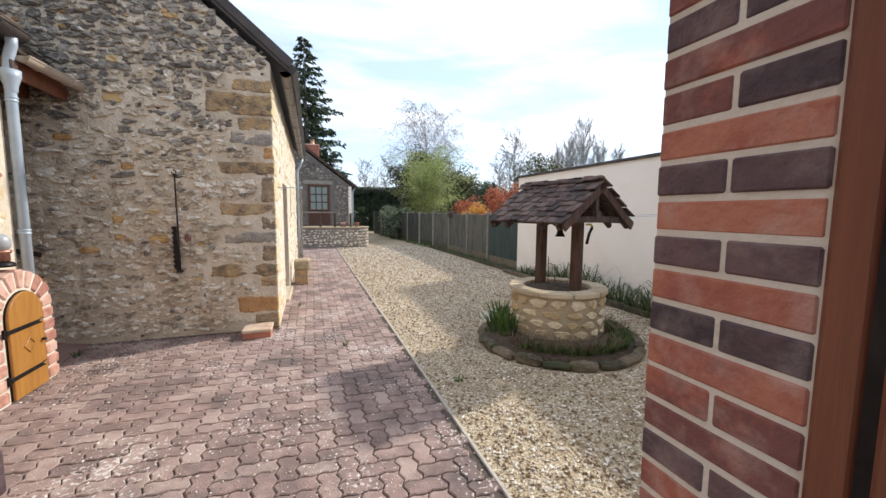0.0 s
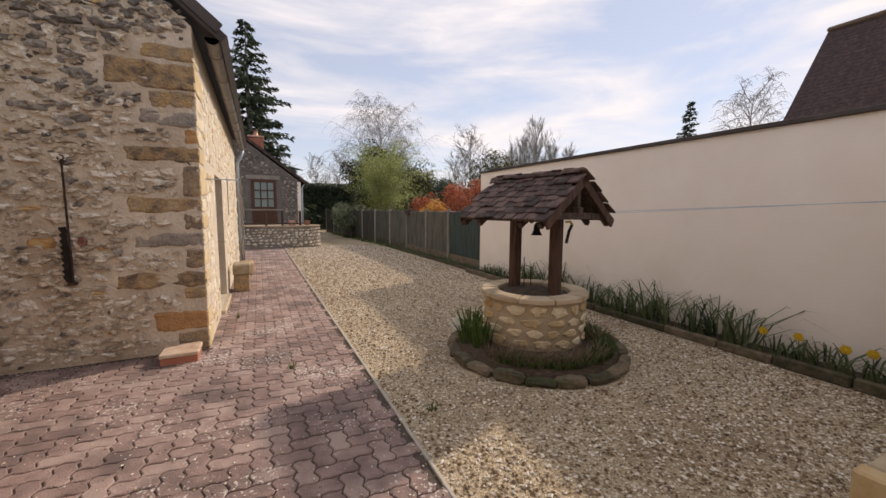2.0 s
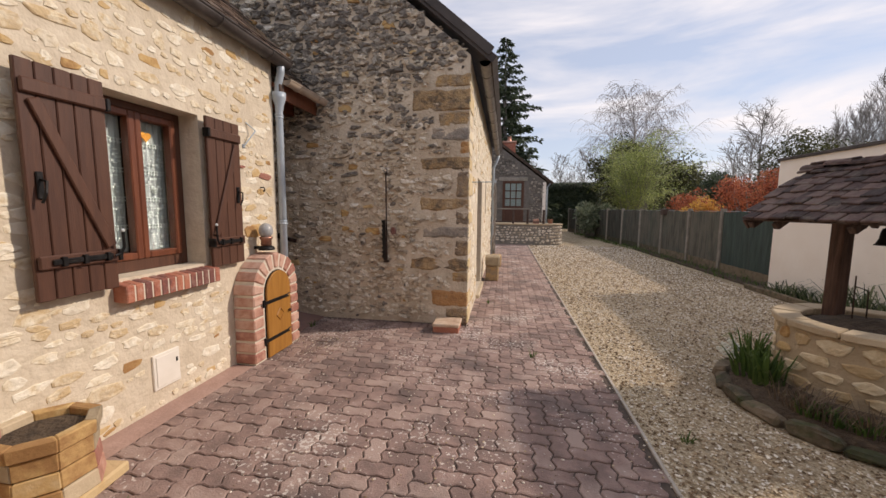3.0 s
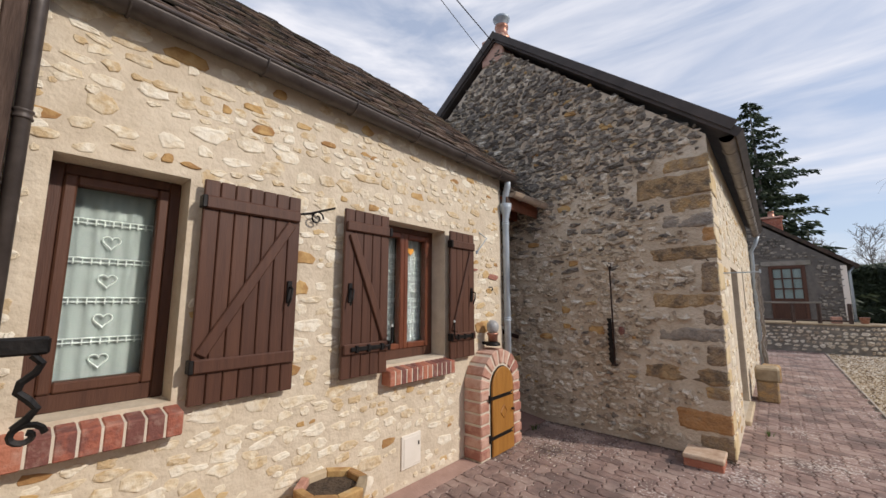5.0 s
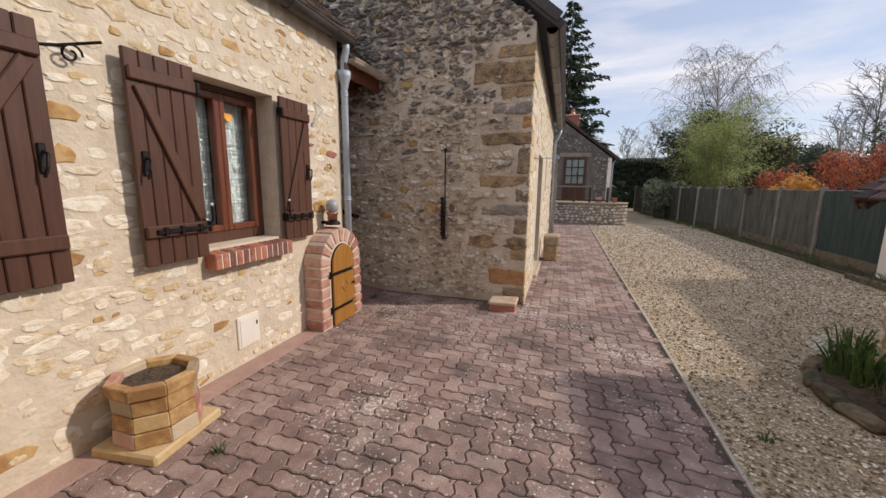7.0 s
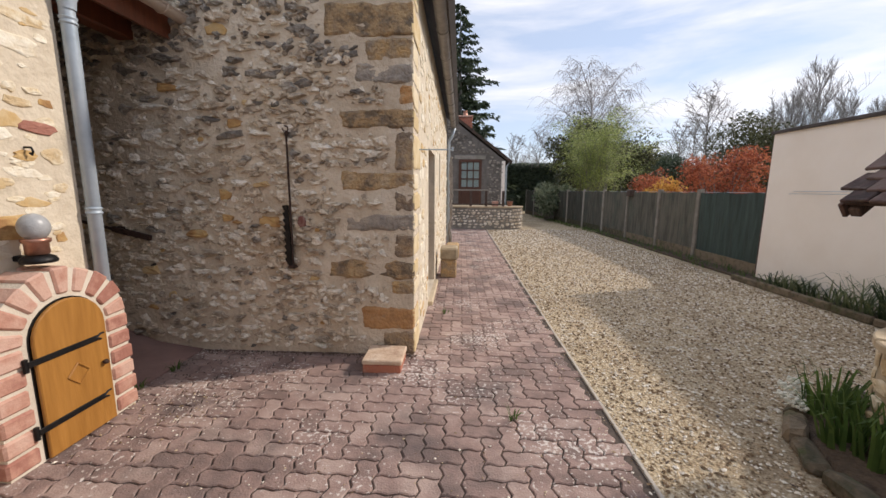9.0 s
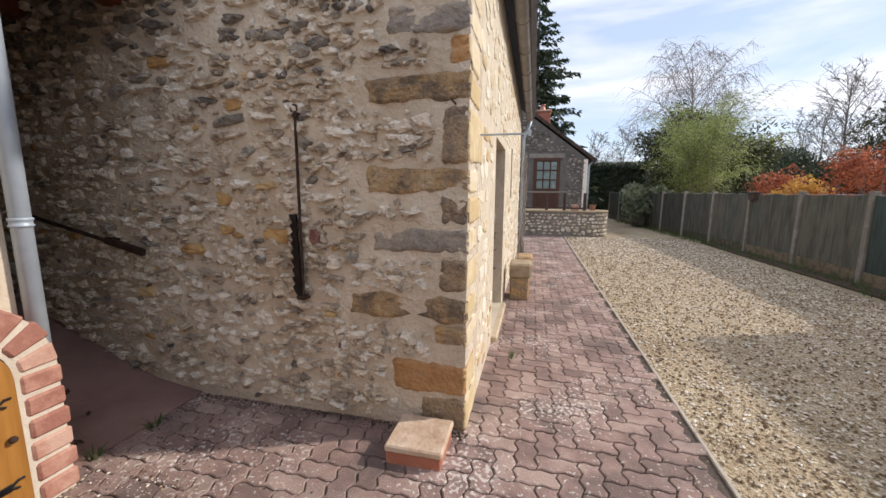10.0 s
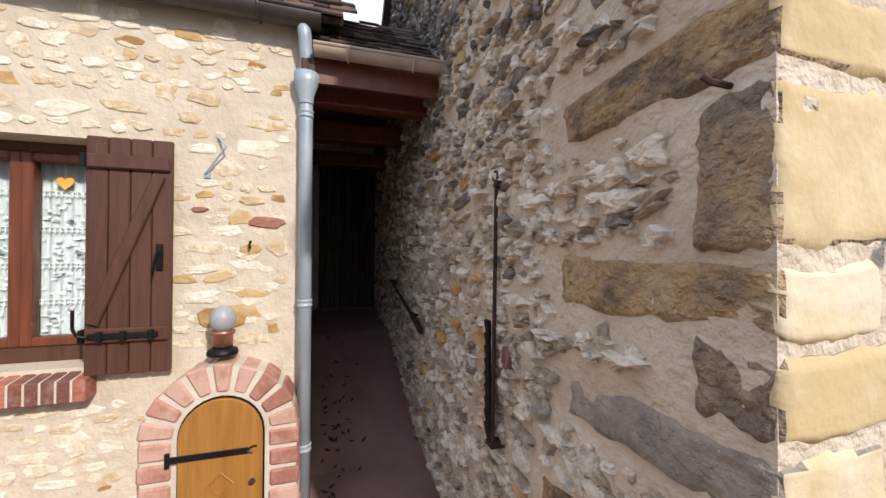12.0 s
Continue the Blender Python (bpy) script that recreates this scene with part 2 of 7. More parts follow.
M["gutter_dark"] = shade("dark brown zinc gutter", [(0.055, 0.045, 0.042), (0.10, 0.085, 0.08)], 6, 0.5, 0.2, 30, metal=0.3)
M["gutter_beige"] = shade("beige plastic gutter", [(0.45, 0.36, 0.28), (0.55, 0.45, 0.36)], 5, 0.5, 0.05, 30)
M["render_white"] = shade("off-white rendered wall", [(0.87, 0.79, 0.70), (0.91, 0.84, 0.76)], 1.5, 0.95, 0.15, 120, stain=(0.82, 0.73, 0.63), blotch=0.5)
M["iron"] = shade("black wrought iron", [(0.012, 0.012, 0.013), (0.03, 0.028, 0.028)], 12, 0.5, 0.3, 40, metal=0.7)
M["rust"] = shade("rusty iron", [(0.03, 0.018, 0.014), (0.09, 0.05, 0.035)], 20, 0.8, 0.4, 60, metal=0.3)
M["concrete"] = shade("grey concrete", [(0.24, 0.22, 0.19), (0.36, 0.33, 0.29)], 6, 0.92, 0.4, 50, stain=(0.16, 0.16, 0.11))
M["post"] = shade("stained concrete post", [(0.20, 0.18, 0.15), (0.33, 0.30, 0.26)], 6, 0.92, 0.4, 50, "object", 0.15)
M["screen"] = shade("green-grey woven screen", [(0.035, 0.037, 0.029), (0.075, 0.072, 0.057), (0.13, 0.12, 0.095)], 14, 0.9, 0.8, 60, "object", 0.14, stain=(0.05, 0.075, 0.06), stscale=1.6, blotch=0.7, stretch=(1, 1, 0.12))
M["screen_green"] = shade("green woven screen", [(0.03, 0.042, 0.037), (0.055, 0.085, 0.073)], 14, 0.9, 0.6, 60, stretch=(1, 1, 0.12))
M["moss"] = shade("mossy stone edging", [(0.05, 0.05, 0.028), (0.115, 0.09, 0.06), (0.20, 0.155, 0.105)], 9, 0.95, 1.0, 40, "object", 0.2, stain=(0.055, 0.075, 0.022), stscale=7, blotch=0.85)
M["moss_stone"] = shade("lichened tan stone", [(0.26, 0.20, 0.13), (0.42, 0.34, 0.23)], 8, 0.92, 0.6, 40, "object", 0.15, stain=(0.16, 0.14, 0.09), stscale=6)
M["coping"] = shade("pale coping stone", [(0.44, 0.34, 0.22), (0.60, 0.49, 0.34)], 6, 0.9, 0.4, 50, "object", 0.2, stain=(0.3, 0.25, 0.18))


def leaf_shade(name, cols, through=0.45):
    """Leaf colour varied leaf by leaf, letting part of the light through."""
    m = shade(name, cols, 2, 0.6, 0, vary="island", spread=0.3)
    nt = m.node_tree
    bs = nt.nodes["Principled BSDF"]
    out = nt.nodes["Material Output"]
    tr = nt.nodes.new("ShaderNodeBsdfTranslucent")
    mx = nt.nodes.new("ShaderNodeMixShader")
    mx.inputs[0].default_value = through
    nt.links.new(bs.inputs["Base Color"].links[0].from_socket, tr.inputs[0])
    nt.links.new(bs.outputs[0], mx.inputs[1])
    nt.links.new(tr.outputs[0], mx.inputs[2])
    nt.links.new(mx.outputs[0], out.inputs[0])
    return m


M["grass"] = leaf_shade("green blades", [(0.05, 0.10, 0.02), (0.12, 0.19, 0.045)])
M["iris"] = leaf_shade("grey-green iris blades", [(0.035, 0.06, 0.025), (0.10, 0.14, 0.06), (0.20, 0.22, 0.11)], 0.3)
M["leaf_dark"] = leaf_shade("dark conifer needles", [(0.04, 0.06, 0.036), (0.10, 0.13, 0.075)], 0.3)
M["leaf_lime"] = leaf_shade("yellow-green leaves", [(0.20, 0.26, 0.06), (0.44, 0.48, 0.15)])
M["leaf_grey"] = leaf_shade("grey-green leaves", [(0.14, 0.18, 0.11), (0.30, 0.33, 0.22)])
M["leaf_olive"] = leaf_shade("olive leaves", [(0.045, 0.05, 0.022), (0.12, 0.12, 0.05)], 0.3)
M["leaf_red"] = leaf_shade("orange-red leaves", [(0.24, 0.06, 0.035), (0.55, 0.19, 0.09)])
M["leaf_orange"] = leaf_shade("golden leaves", [(0.50, 0.24, 0.05), (0.68, 0.42, 0.10)])
M["bark"] = shade("grey bark", [(0.16, 0.14, 0.125), (0.29, 0.265, 0.24)], 5, 0.95, 0.5, 20)
M["bark_pale"] = shade("pale birch bark", [(0.26, 0.235, 0.22), (0.44, 0.41, 0.39)], 5, 0.9, 0.3, 20)

# ---- mesh helpers ----


def part(name, bm, material, parent=None, label="", smooth=False):
    me = bpy.data.meshes.new(name)
    bm.to_mesh(me)
    bm.free()
    for mt in (material if isinstance(material, (list, tuple)) else [material]):
        me.materials.append(mt)
    if smooth:
        me.polygons.foreach_set("use_smooth", [True] * len(me.polygons))
    ob = new(name, me)
    if parent is not None:
        ob.parent = parent
        ob.matrix_parent_inverse = base_of(parent).inverted()
    if label:
        tagged(ob, label)
    return ob


BASES = {}


def base_of(ob):
    return BASES.get(ob.name, Matrix())


def thing(name, at, label, category, group="", kind=""):
    ob = new(name)
    ob.location = at
    ob.empty_display_size = 0.1
    BASES[ob.name] = Matrix.Translation(at)
    return tagged(ob, label, category, group, kind)


def piece(name, mesh, m, parent):
    """An object on a shared mesh, placed in the world by m."""
    ob = new(name, mesh)
    ob.parent = parent
    ob.matrix_parent_inverse = base_of(parent).inverted()
    ob.matrix_basis = m
    return ob


def mesh_of(name, bm, material, smooth=False):
    me = bpy.data.meshes.new(name)
    bm.to_mesh(me)
    bm.free()
    for mt in (material if isinstance(material, (list, tuple)) else [material]):
        me.materials.append(mt)
    if smooth:
        me.polygons.foreach_set("use_smooth", [True] * len(me.polygons))
    return me


def box(bm, x0, x1, y0, y1, z0, z1, bev=0.0, m=None):
    r = bmesh.ops.create_cube(bm, size=1.0)
    vs = r["verts"]
    for v in vs:
        v.co = Vector(((x0 + x1) / 2 + v.co.x * (x1 - x0), (y0 + y1) / 2 + v.co.y * (y1 - y0), (z0 + z1) / 2 + v.co.z * (z1 - z0)))
    if bev:
        es = list({e for v in vs for e in v.link_edges})
        r = bmesh.ops.bevel(bm, geom=es, offset=bev, segments=1, affect="EDGES")
        vs = list({v for f in r["faces"] for v in f.verts} | {v for v in vs if v.is_valid})
    if m is not None:
        for v in vs:
            v.co = m @ v.co
    return bm


def boxed(*a, **k):
    return box(bmesh.new(), *a, **k)


def prism(bm, poly, axis, a, b):
    """Extrude a polygon of (p, q) pairs along an axis from a to b. axis 0: (y, z), 1: (x, z), 2: (x, y)."""
    def at(p, q, s):
        return (s, p, q) if axis == 0 else (p, s, q) if axis == 1 else (p, q, s)
    lo = [bm.verts.new(at(p, q, a)) for p, q in poly]
    hi = [bm.verts.new(at(p, q, b)) for p, q in poly]
    bm.faces.new(lo)
    bm.faces.new(hi[::-1])
    n = len(poly)
    for i in range(n):
        bm.faces.new((lo[i], hi[i], hi[(i + 1) % n], lo[(i + 1) % n]))
    bmesh.ops.recalc_face_normals(bm, faces=bm.faces[:])
    return bm


def tube(bm, pts, r, seg=8, r1=None, caps=True):
    pts = [Vector(p) for p in pts]
    n = len(pts)
    rings = []
    up = None
    for i, p in enumerate(pts):
        d = (pts[min(i + 1, n - 1)] - pts[max(i - 1, 0)]).normalized()
        if up is None:
            up = Vector((0, 0, 1)) if abs(d.z) < 0.9 else Vector((1, 0, 0))
        s = d.cross(up).normalized()
        t = s.cross(d).normalized()
        up = t
        rr = r if r1 is None else r + (r1 - r) * i / (n - 1)
        rings.append([bm.verts.new(p + (s * math.cos(2 * math.pi * k / seg) + t * math.sin(2 * math.pi * k / seg)) * rr) for k in range(seg)])
    for a, b in zip(rings, rings[1:]):
        for k in range(seg):
            bm.faces.new((a[k], a[(k + 1) % seg], b[(k + 1) % seg], b[k]))
    if caps and seg > 2:
        bm.faces.new(rings[0][::-1])
        bm.faces.new(rings[-1])
    return bm


def lathe(bm, prof, c=(0, 0, 0), seg=24):
    """Turn a profile of (radius, height) round the upright axis at c."""
    rings = []
    for r, h in prof:
        rings.append([bm.verts.new((c[0] + r * math.cos(2 * math.pi * k / seg), c[1] + r * math.sin(2 * math.pi * k / seg), c[2] + h)) for k in range(seg)])
    for a, b in zip(rings, rings[1:]):
        for k in range(seg):
            bm.faces.new((a[k], a[(k + 1) % seg], b[(k + 1) % seg], b[k]))
    return bm


RNG = random.Random(7)


def stone_mesh(name, material, rng, n=9, flat=0.86, rag=0.2, rough=0.25):
    """An irregular stone of unit size: x and z across its face, -y outward, set back into the wall."""
    bm = bmesh.new()
    rad = []
    sk = rng.uniform(-0.35, 0.35)
    for k in range(n):
        a = 2 * math.pi * (k + rng.uniform(-0.35, 0.35)) / n
        c, s = math.cos(a), math.sin(a)
        sup = (abs(c) ** 3.0 + abs(s) ** 3.0) ** (-1 / 3.0)
        q = sup * rng.uniform(1.06 - 2 * rag, 1.06) * 0.5
        rad.append((c * q, s * q * (1 + sk * c)))
    ox, oz = rng.uniform(-0.12, 0.12), rng.uniform(-0.12, 0.12)
    rings = []
    for f, d in ((1.0, 0.4), (0.97, -0.55), (flat, -1.0), (0.42, -1.1)):
        rings.append([bm.verts.new((x * f + (ox if f < 0.5 else 0), d + (rng.uniform(-rough, rough) if d <= -1 else 0), z * f + (oz if f < 0.5 else 0))) for x, z in rad])
    c = bm.verts.new((ox, -1.05 + rng.uniform(-rough, rough), oz))
    for a, b in zip(rings, rings[1:]):
        for k in range(n):
            bm.faces.new((a[k], a[(k + 1) % n], b[(k + 1) % n], b[k]))
    for k in range(n):
        bm.faces.new((rings[-1][k], rings[-1][(k + 1) % n], c))
    bmesh.ops.recalc_face_normals(bm, faces=bm.faces[:])
    return mesh_of(name, bm, material)


def wall_frame(origin, u):
    """Local x along u, z up, -y out of the wall (to the right-hand side of u is -y)."""
    u = Vector(u).normalized()
    z = Vector((0, 0, 1))
    y = z.cross(u)
    m = Matrix((u, y, z)).transposed().to_4x4()
    m.translation = origin
    return m


def rubble(name, parent, frame_m, width, height, inside, meshes, joined_mat, rng, course=(0.07, 0.15), long=(1.2, 3.2), proud=0.014, fill=0.86, near=None, tilt=7, odd=None, limit=300, top=None, packed=1.0):
    """Lay uncoursed rubble on a wall's face. inside(u, v) says where stone may lie; near(u) picks the stretch whose stones are single parts."""
    far = bmesh.new()
    v = 0.03
    count = 0
    while v < height:
        h = rng.uniform(*course)
        u = rng.uniform(-0.2, 0.05)
        while u < width:
            w = h * rng.uniform(*long)
            uu, vv = u + w / 2, v + h / 2 + rng.uniform(-0.25, 0.25) * h
            ok = all(inside(uu + a * w / 2, vv + b * h / 2) for a in (-1, 0, 1) for b in (-1, 1))
            if ok and rng.random() < fill:
                sx, sz = w * rng.uniform(0.84, 1.02), h * rng.uniform(0.62, 1.12)
                pool, slot = meshes, 0
                if odd and rng.random() < odd[0]:
                    pool, slot = odd[1], 1
                elif top and rng.random() < top[0](uu, vv):
                    pool, slot = top[1], 2
                me = rng.choice(pool)
                m = frame_m @ Matrix.Translation((uu, 0, vv)) @ pose(0, 0, 0, 0, rng.uniform(-tilt, tilt), 0) @ Matrix.Diagonal((sx, proud * rng.uniform(0.5, 1.5), sz, 1))
                if (near is None or near(uu, vv)) and count < limit:
                    piece(name, me, m, parent)
                    count += 1
                else:
                    k, kf = len(far.verts), len(far.faces)
                    far.from_mesh(me)
                    far.verts.ensure_lookup_table()
                    far.faces.ensure_lookup_table()
                    for vt in far.verts[k:]:
                        vt.co = m @ vt.co
                    for f in far.faces[kf:]:
                        f.material_index = slot
            u += w + rng.uniform(0.0, 0.025)
        v += h * packed + rng.uniform(-0.01, 0.012)
    if len(far.verts):
        ob = part(name + "_field", far, joined_mat, parent)
        tagged(ob, kind="stuff")
    else:
        far.free()

# ---- setting ----
FX = -2.42          # house front
GY = 5.16           # barn gable
BX = -0.425         # barn's long side
EDGE = 0.96         # paving edge


def setting(name, bm, mat, label, category):
    return tagged(part(name, bm, mat), label, category, kind="structure")


bm = bmesh.new()
bmesh.ops.create_grid(bm, x_segments=1, y_segments=1, size=600)
setting("ground", bm, M["soil"], "dark soil and far grass ground", "ground").location.z = -0.03
setting("gravel", boxed(EDGE, 8, -6, 45, -0.028, -0.008), M["gravel"], "pale gravel driveway with scattered leaves", "driveway")
paving = setting("pavement", boxed(-10, EDGE, -1.0, 16.4, -0.027, -0.010), M["joint"], "interlocking red concrete pavers with dark joints", "pavement")
setting("floor_passage", prism(bmesh.new(), [(-2.35, -0.0095), (-2.35, 0.004), (-2.75, 0.06), (-3.5, 0.34), (-4.4, 0.70), (-5.5, 0.80), (-5.5, -0.0095)], 1, 4.285, GY - 0.001), M["concrete_pink"], "reddish screed floor of the covered passage", "floor")

# house with the shutters: wall with two window openings
W1, W2 = (0.56, 1.10), (2.49, 3.27)
Z0, Z1 = 1.0, 2.19
TH = 0.42


def pierced(bm, axis_pos, thick, a0, a1, z0, z1, holes):
    """Wall in the plane x = axis_pos .. axis_pos - thick from y a0 to a1 with rectangular openings."""
    ys = sorted({a0, a1, *[h for o in holes for h in o[:2]]})
    zs = sorted({z0, z1, *[h for o in holes for h in o[2:]]})
    for ya, yb in zip(ys, ys[1:]):
        for za, zb in zip(zs, zs[1:]):
            cy, cz = (ya + yb) / 2, (za + zb) / 2
            if not any(o[0] < cy < o[1] and o[2] < cz < o[3] for o in holes):
                box(bm, axis_pos - thick, axis_pos, ya, yb, za, zb)
    bmesh.ops.remove_doubles(bm, verts=bm.verts[:], dist=1e-4)
    seen = {}
    for f in bm.faces:
        seen.setdefault(tuple(round(c, 3) for c in f.calc_center_median()), []).append(f)
    bmesh.ops.delete(bm, geom=[f for fs in seen.values() if len(fs) > 1 for f in fs], context="FACES")
    return bm


wall_house = setting("wall_house", pierced(bmesh.new(), FX, TH, 0.30, 4.28, -0.02, 3.02, [(*W1, Z0, Z1), (*W2, Z0, Z1)]), M["mortar_cream"], "cream rubble limestone house wall with pale mortar", "wall")
setting("wall_house_return", boxed(-5.9, FX - TH - 0.002, 4.0, 4.28, -0.02, 3.0), M["mortar_grey"], "rubble side wall of the house in the passage", "wall")
setting("wall_house_back", boxed(-7.0, -6.7, 0.3, 3.998, -0.02, 3.0), M["mortar_grey"], "back wall of the house", "wall")
setting("wall_house_side", boxed(-6.698, FX - TH - 0.002, 0.0, 0.3, -0.02, 4.4), M["mortar_grey"], "side wall of the house", "wall")
setting("wall_passage_end", boxed(-5.9, -5.56, 4.282, GY - 0.002, -0.02, 3.2), M["mortar_grey"], "dark end wall of the passage", "wall")
pdoor = thing("door_1", (-5.55, 4.75, 0.8), "dark plank door with thin gaps at the passage end", "door", kind="structure")
for i in range(6):
    part("plank", boxed(-5.558, -5.53, 4.36 + i * 0.13, 4.36 + (i + 1) * 0.13 - 0.003, 0.81, 2.80, bev=0.003), M["wood_old"], pdoor)
part("threshold", boxed(-5.559, -5.50, 4.33, 5.15, 0.775, 0.808, bev=0.003), M["concrete"], pdoor)

# barn
bm = bmesh.new()
prism(bm, [(-5.6, -0.02), (BX, -0.02), (BX, 3.26), (-2.99, 5.42), (-5.6, 3.26)], 1, GY, GY + 0.45)
wall_gable = setting("wall_gable", bm, M["mortar_grey"], "weathered grey rubble stone gable wall", "wall")
BEND = 12.4
wall_barn = setting("wall_barn", pierced(bmesh.new(), BX, 0.45, GY + 0.452, BEND, -0.02, 3.25, [(6.65, 7.77, 0.06, 1.95), (8.95, 9.25, 1.35, 2.1)]), M["mortar_cream"], "sunlit cream rubble wall of the barn", "wall")
setting("wall_barn_end", boxed(-5.6, BX - 0.45, BEND - 0.4, BEND, -0.02, 3.25), M["mortar_grey"], "end wall of the barn", "wall")
setting("wall_barn_back", boxed(-5.6, -5.2, GY + 0.452, BEND - 0.41, -0.02, 3.25), M["mortar_grey"], "back wall of the barn", "wall")
for nm, x0, z0, x1, z1 in (("roof_barn_east", -0.17, 3.137, -2.99, 5.52), ("roof_barn_west", -5.9, 3.10, -2.99, 5.52)):
    d = Vector((x1 - x0, 0, z1 - z0)).normalized()
    nrm = Vector((-d.z, 0, d.x)) if d.x > 0 else Vector((d.z, 0, -d.x))
    o = nrm * 0.09
    bm = bmesh.new()
    prism(bm, [(x0, z0), (x1, z1), (x1 + o.x * 0, z1 + 0.12), (x0 + o.x, z0 + o.z)], 1, GY - 0.06, BEND + 0.15)
    setting(nm, bm, M["slate"], "dark weathered barn roof with a tarred verge", "roof")

# boundary wall and neighbour
setting("wall_boundary", boxed(4.98, 5.22, -6, 8.50, -0.02, 2.365), M["render_white"], "off-white rendered boundary wall", "wall")
setting("wall_coping", boxed(4.94, 5.26, -6.05, 8.53, 2.366, 2.415, bev=0.006), M["slate"], "dark metal coping on the boundary wall", "coping")

# house behind the camera with the doorway that the walk begins in
setting("wall_porch_right", boxed(0.5405, 4.97, 0.10, 0.475, -0.02, 2.75), M["mortar_pale"], "red brick wall beside the doorway", "wall")
setting("wall_porch_left", boxed(-1.6, -0.30, 0.05, 0.355, -0.02, 2.75), M["mortar_cream"], "stone wall beside the doorway", "wall")
setting("wall_porch_corner", boxed(-2.41, -1.602, 0.05, 0.352, -0.02, 3.4), M["mortar_cream"], "stone wall at the porch corner", "wall")
setting("wall_porch_top", boxed(-0.299, 0.5395, 0.1, 0.46, 2.3, 2.75), M["mortar_cream"], "stone wall above the doorway", "wall")

# terrace house
setting("wall_terrace", boxed(-3, 1.86, 16.2, 17.6, -0.02, 0.80), M["mortar_terrace"], "low rubble terrace wall", "wall")
bm = bmesh.new()
prism(bm, [(-4.5, -0.02), (1.72, -0.02), (1.72, 2.62), (-1.4, 5.0), (-4.5, 2.62)], 1, 17.602, 22)
setting("wall_cottage", bm, M["mortar_dark"], "grey rubble gable of a low cottage", "wall")

# ---- house with shutters: front ----
SEED = random.Random(11)
CREAM = [stone_mesh("stone", M["stone_cream"], SEED, SEED.choice((10, 11, 12)), 0.84, 0.2, 0.3) for _ in range(24)]
OCHRE = [stone_mesh("stone", M["stone_ochre"], SEED, 8) for _ in range(5)]
GREY = [stone_mesh("stone", M["stone_grey"], SEED, SEED.choice((10, 11, 12, 13)), 0.82, 0.36, 0.34) for _ in range(26)]
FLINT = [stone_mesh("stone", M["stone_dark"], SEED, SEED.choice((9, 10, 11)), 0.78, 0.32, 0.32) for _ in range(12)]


def window_unit(name, y0, y1, casements, label):
    w = thing(name, (FX - 0.2, (y0 + y1) / 2, Z0), label, "window", kind="structure")
    xf, xb = FX - 0.17, FX - 0.24
    f = 0.055
    bm = bmesh.new()
    for a in ((y0, y0 + f, Z0, Z1), (y1 - f, y1, Z0, Z1), (y0 + f, y1 - f, Z0, Z0 + f + 0.03), (y0 + f, y1 - f, Z1 - f, Z1)):
        box(bm, xb, xf, *a, bev=0.006)
    part("window_frame", bm, M["wood_brown"], w)
    n = casements
    span = (y1 - y0 - 2 * f) / n
    for i in range(n):
        a, b = y0 + f + i * span, y0 + f + (i + 1) * span
        s = 0.05
        za, zb = Z0 + f + 0.03, Z1 - f
        bm = bmesh.new()
        for q in ((a, a + s, za, zb), (b - s, b, za, zb), (a + s, b - s, za, za + s), (a + s, b - s, zb - s, zb)):
            box(bm, xb + 0.01, xf + 0.012, *q, bev=0.008)
        c = part("casement", bm, M["wood_red"] if n > 1 else M["wood_brown"], w)
        g = part("pane", boxed(xb + 0.03, xb + 0.036, a + s, b - s, za + s, zb - s), GLASS, w)
        g.visible_shadow = False
    return w


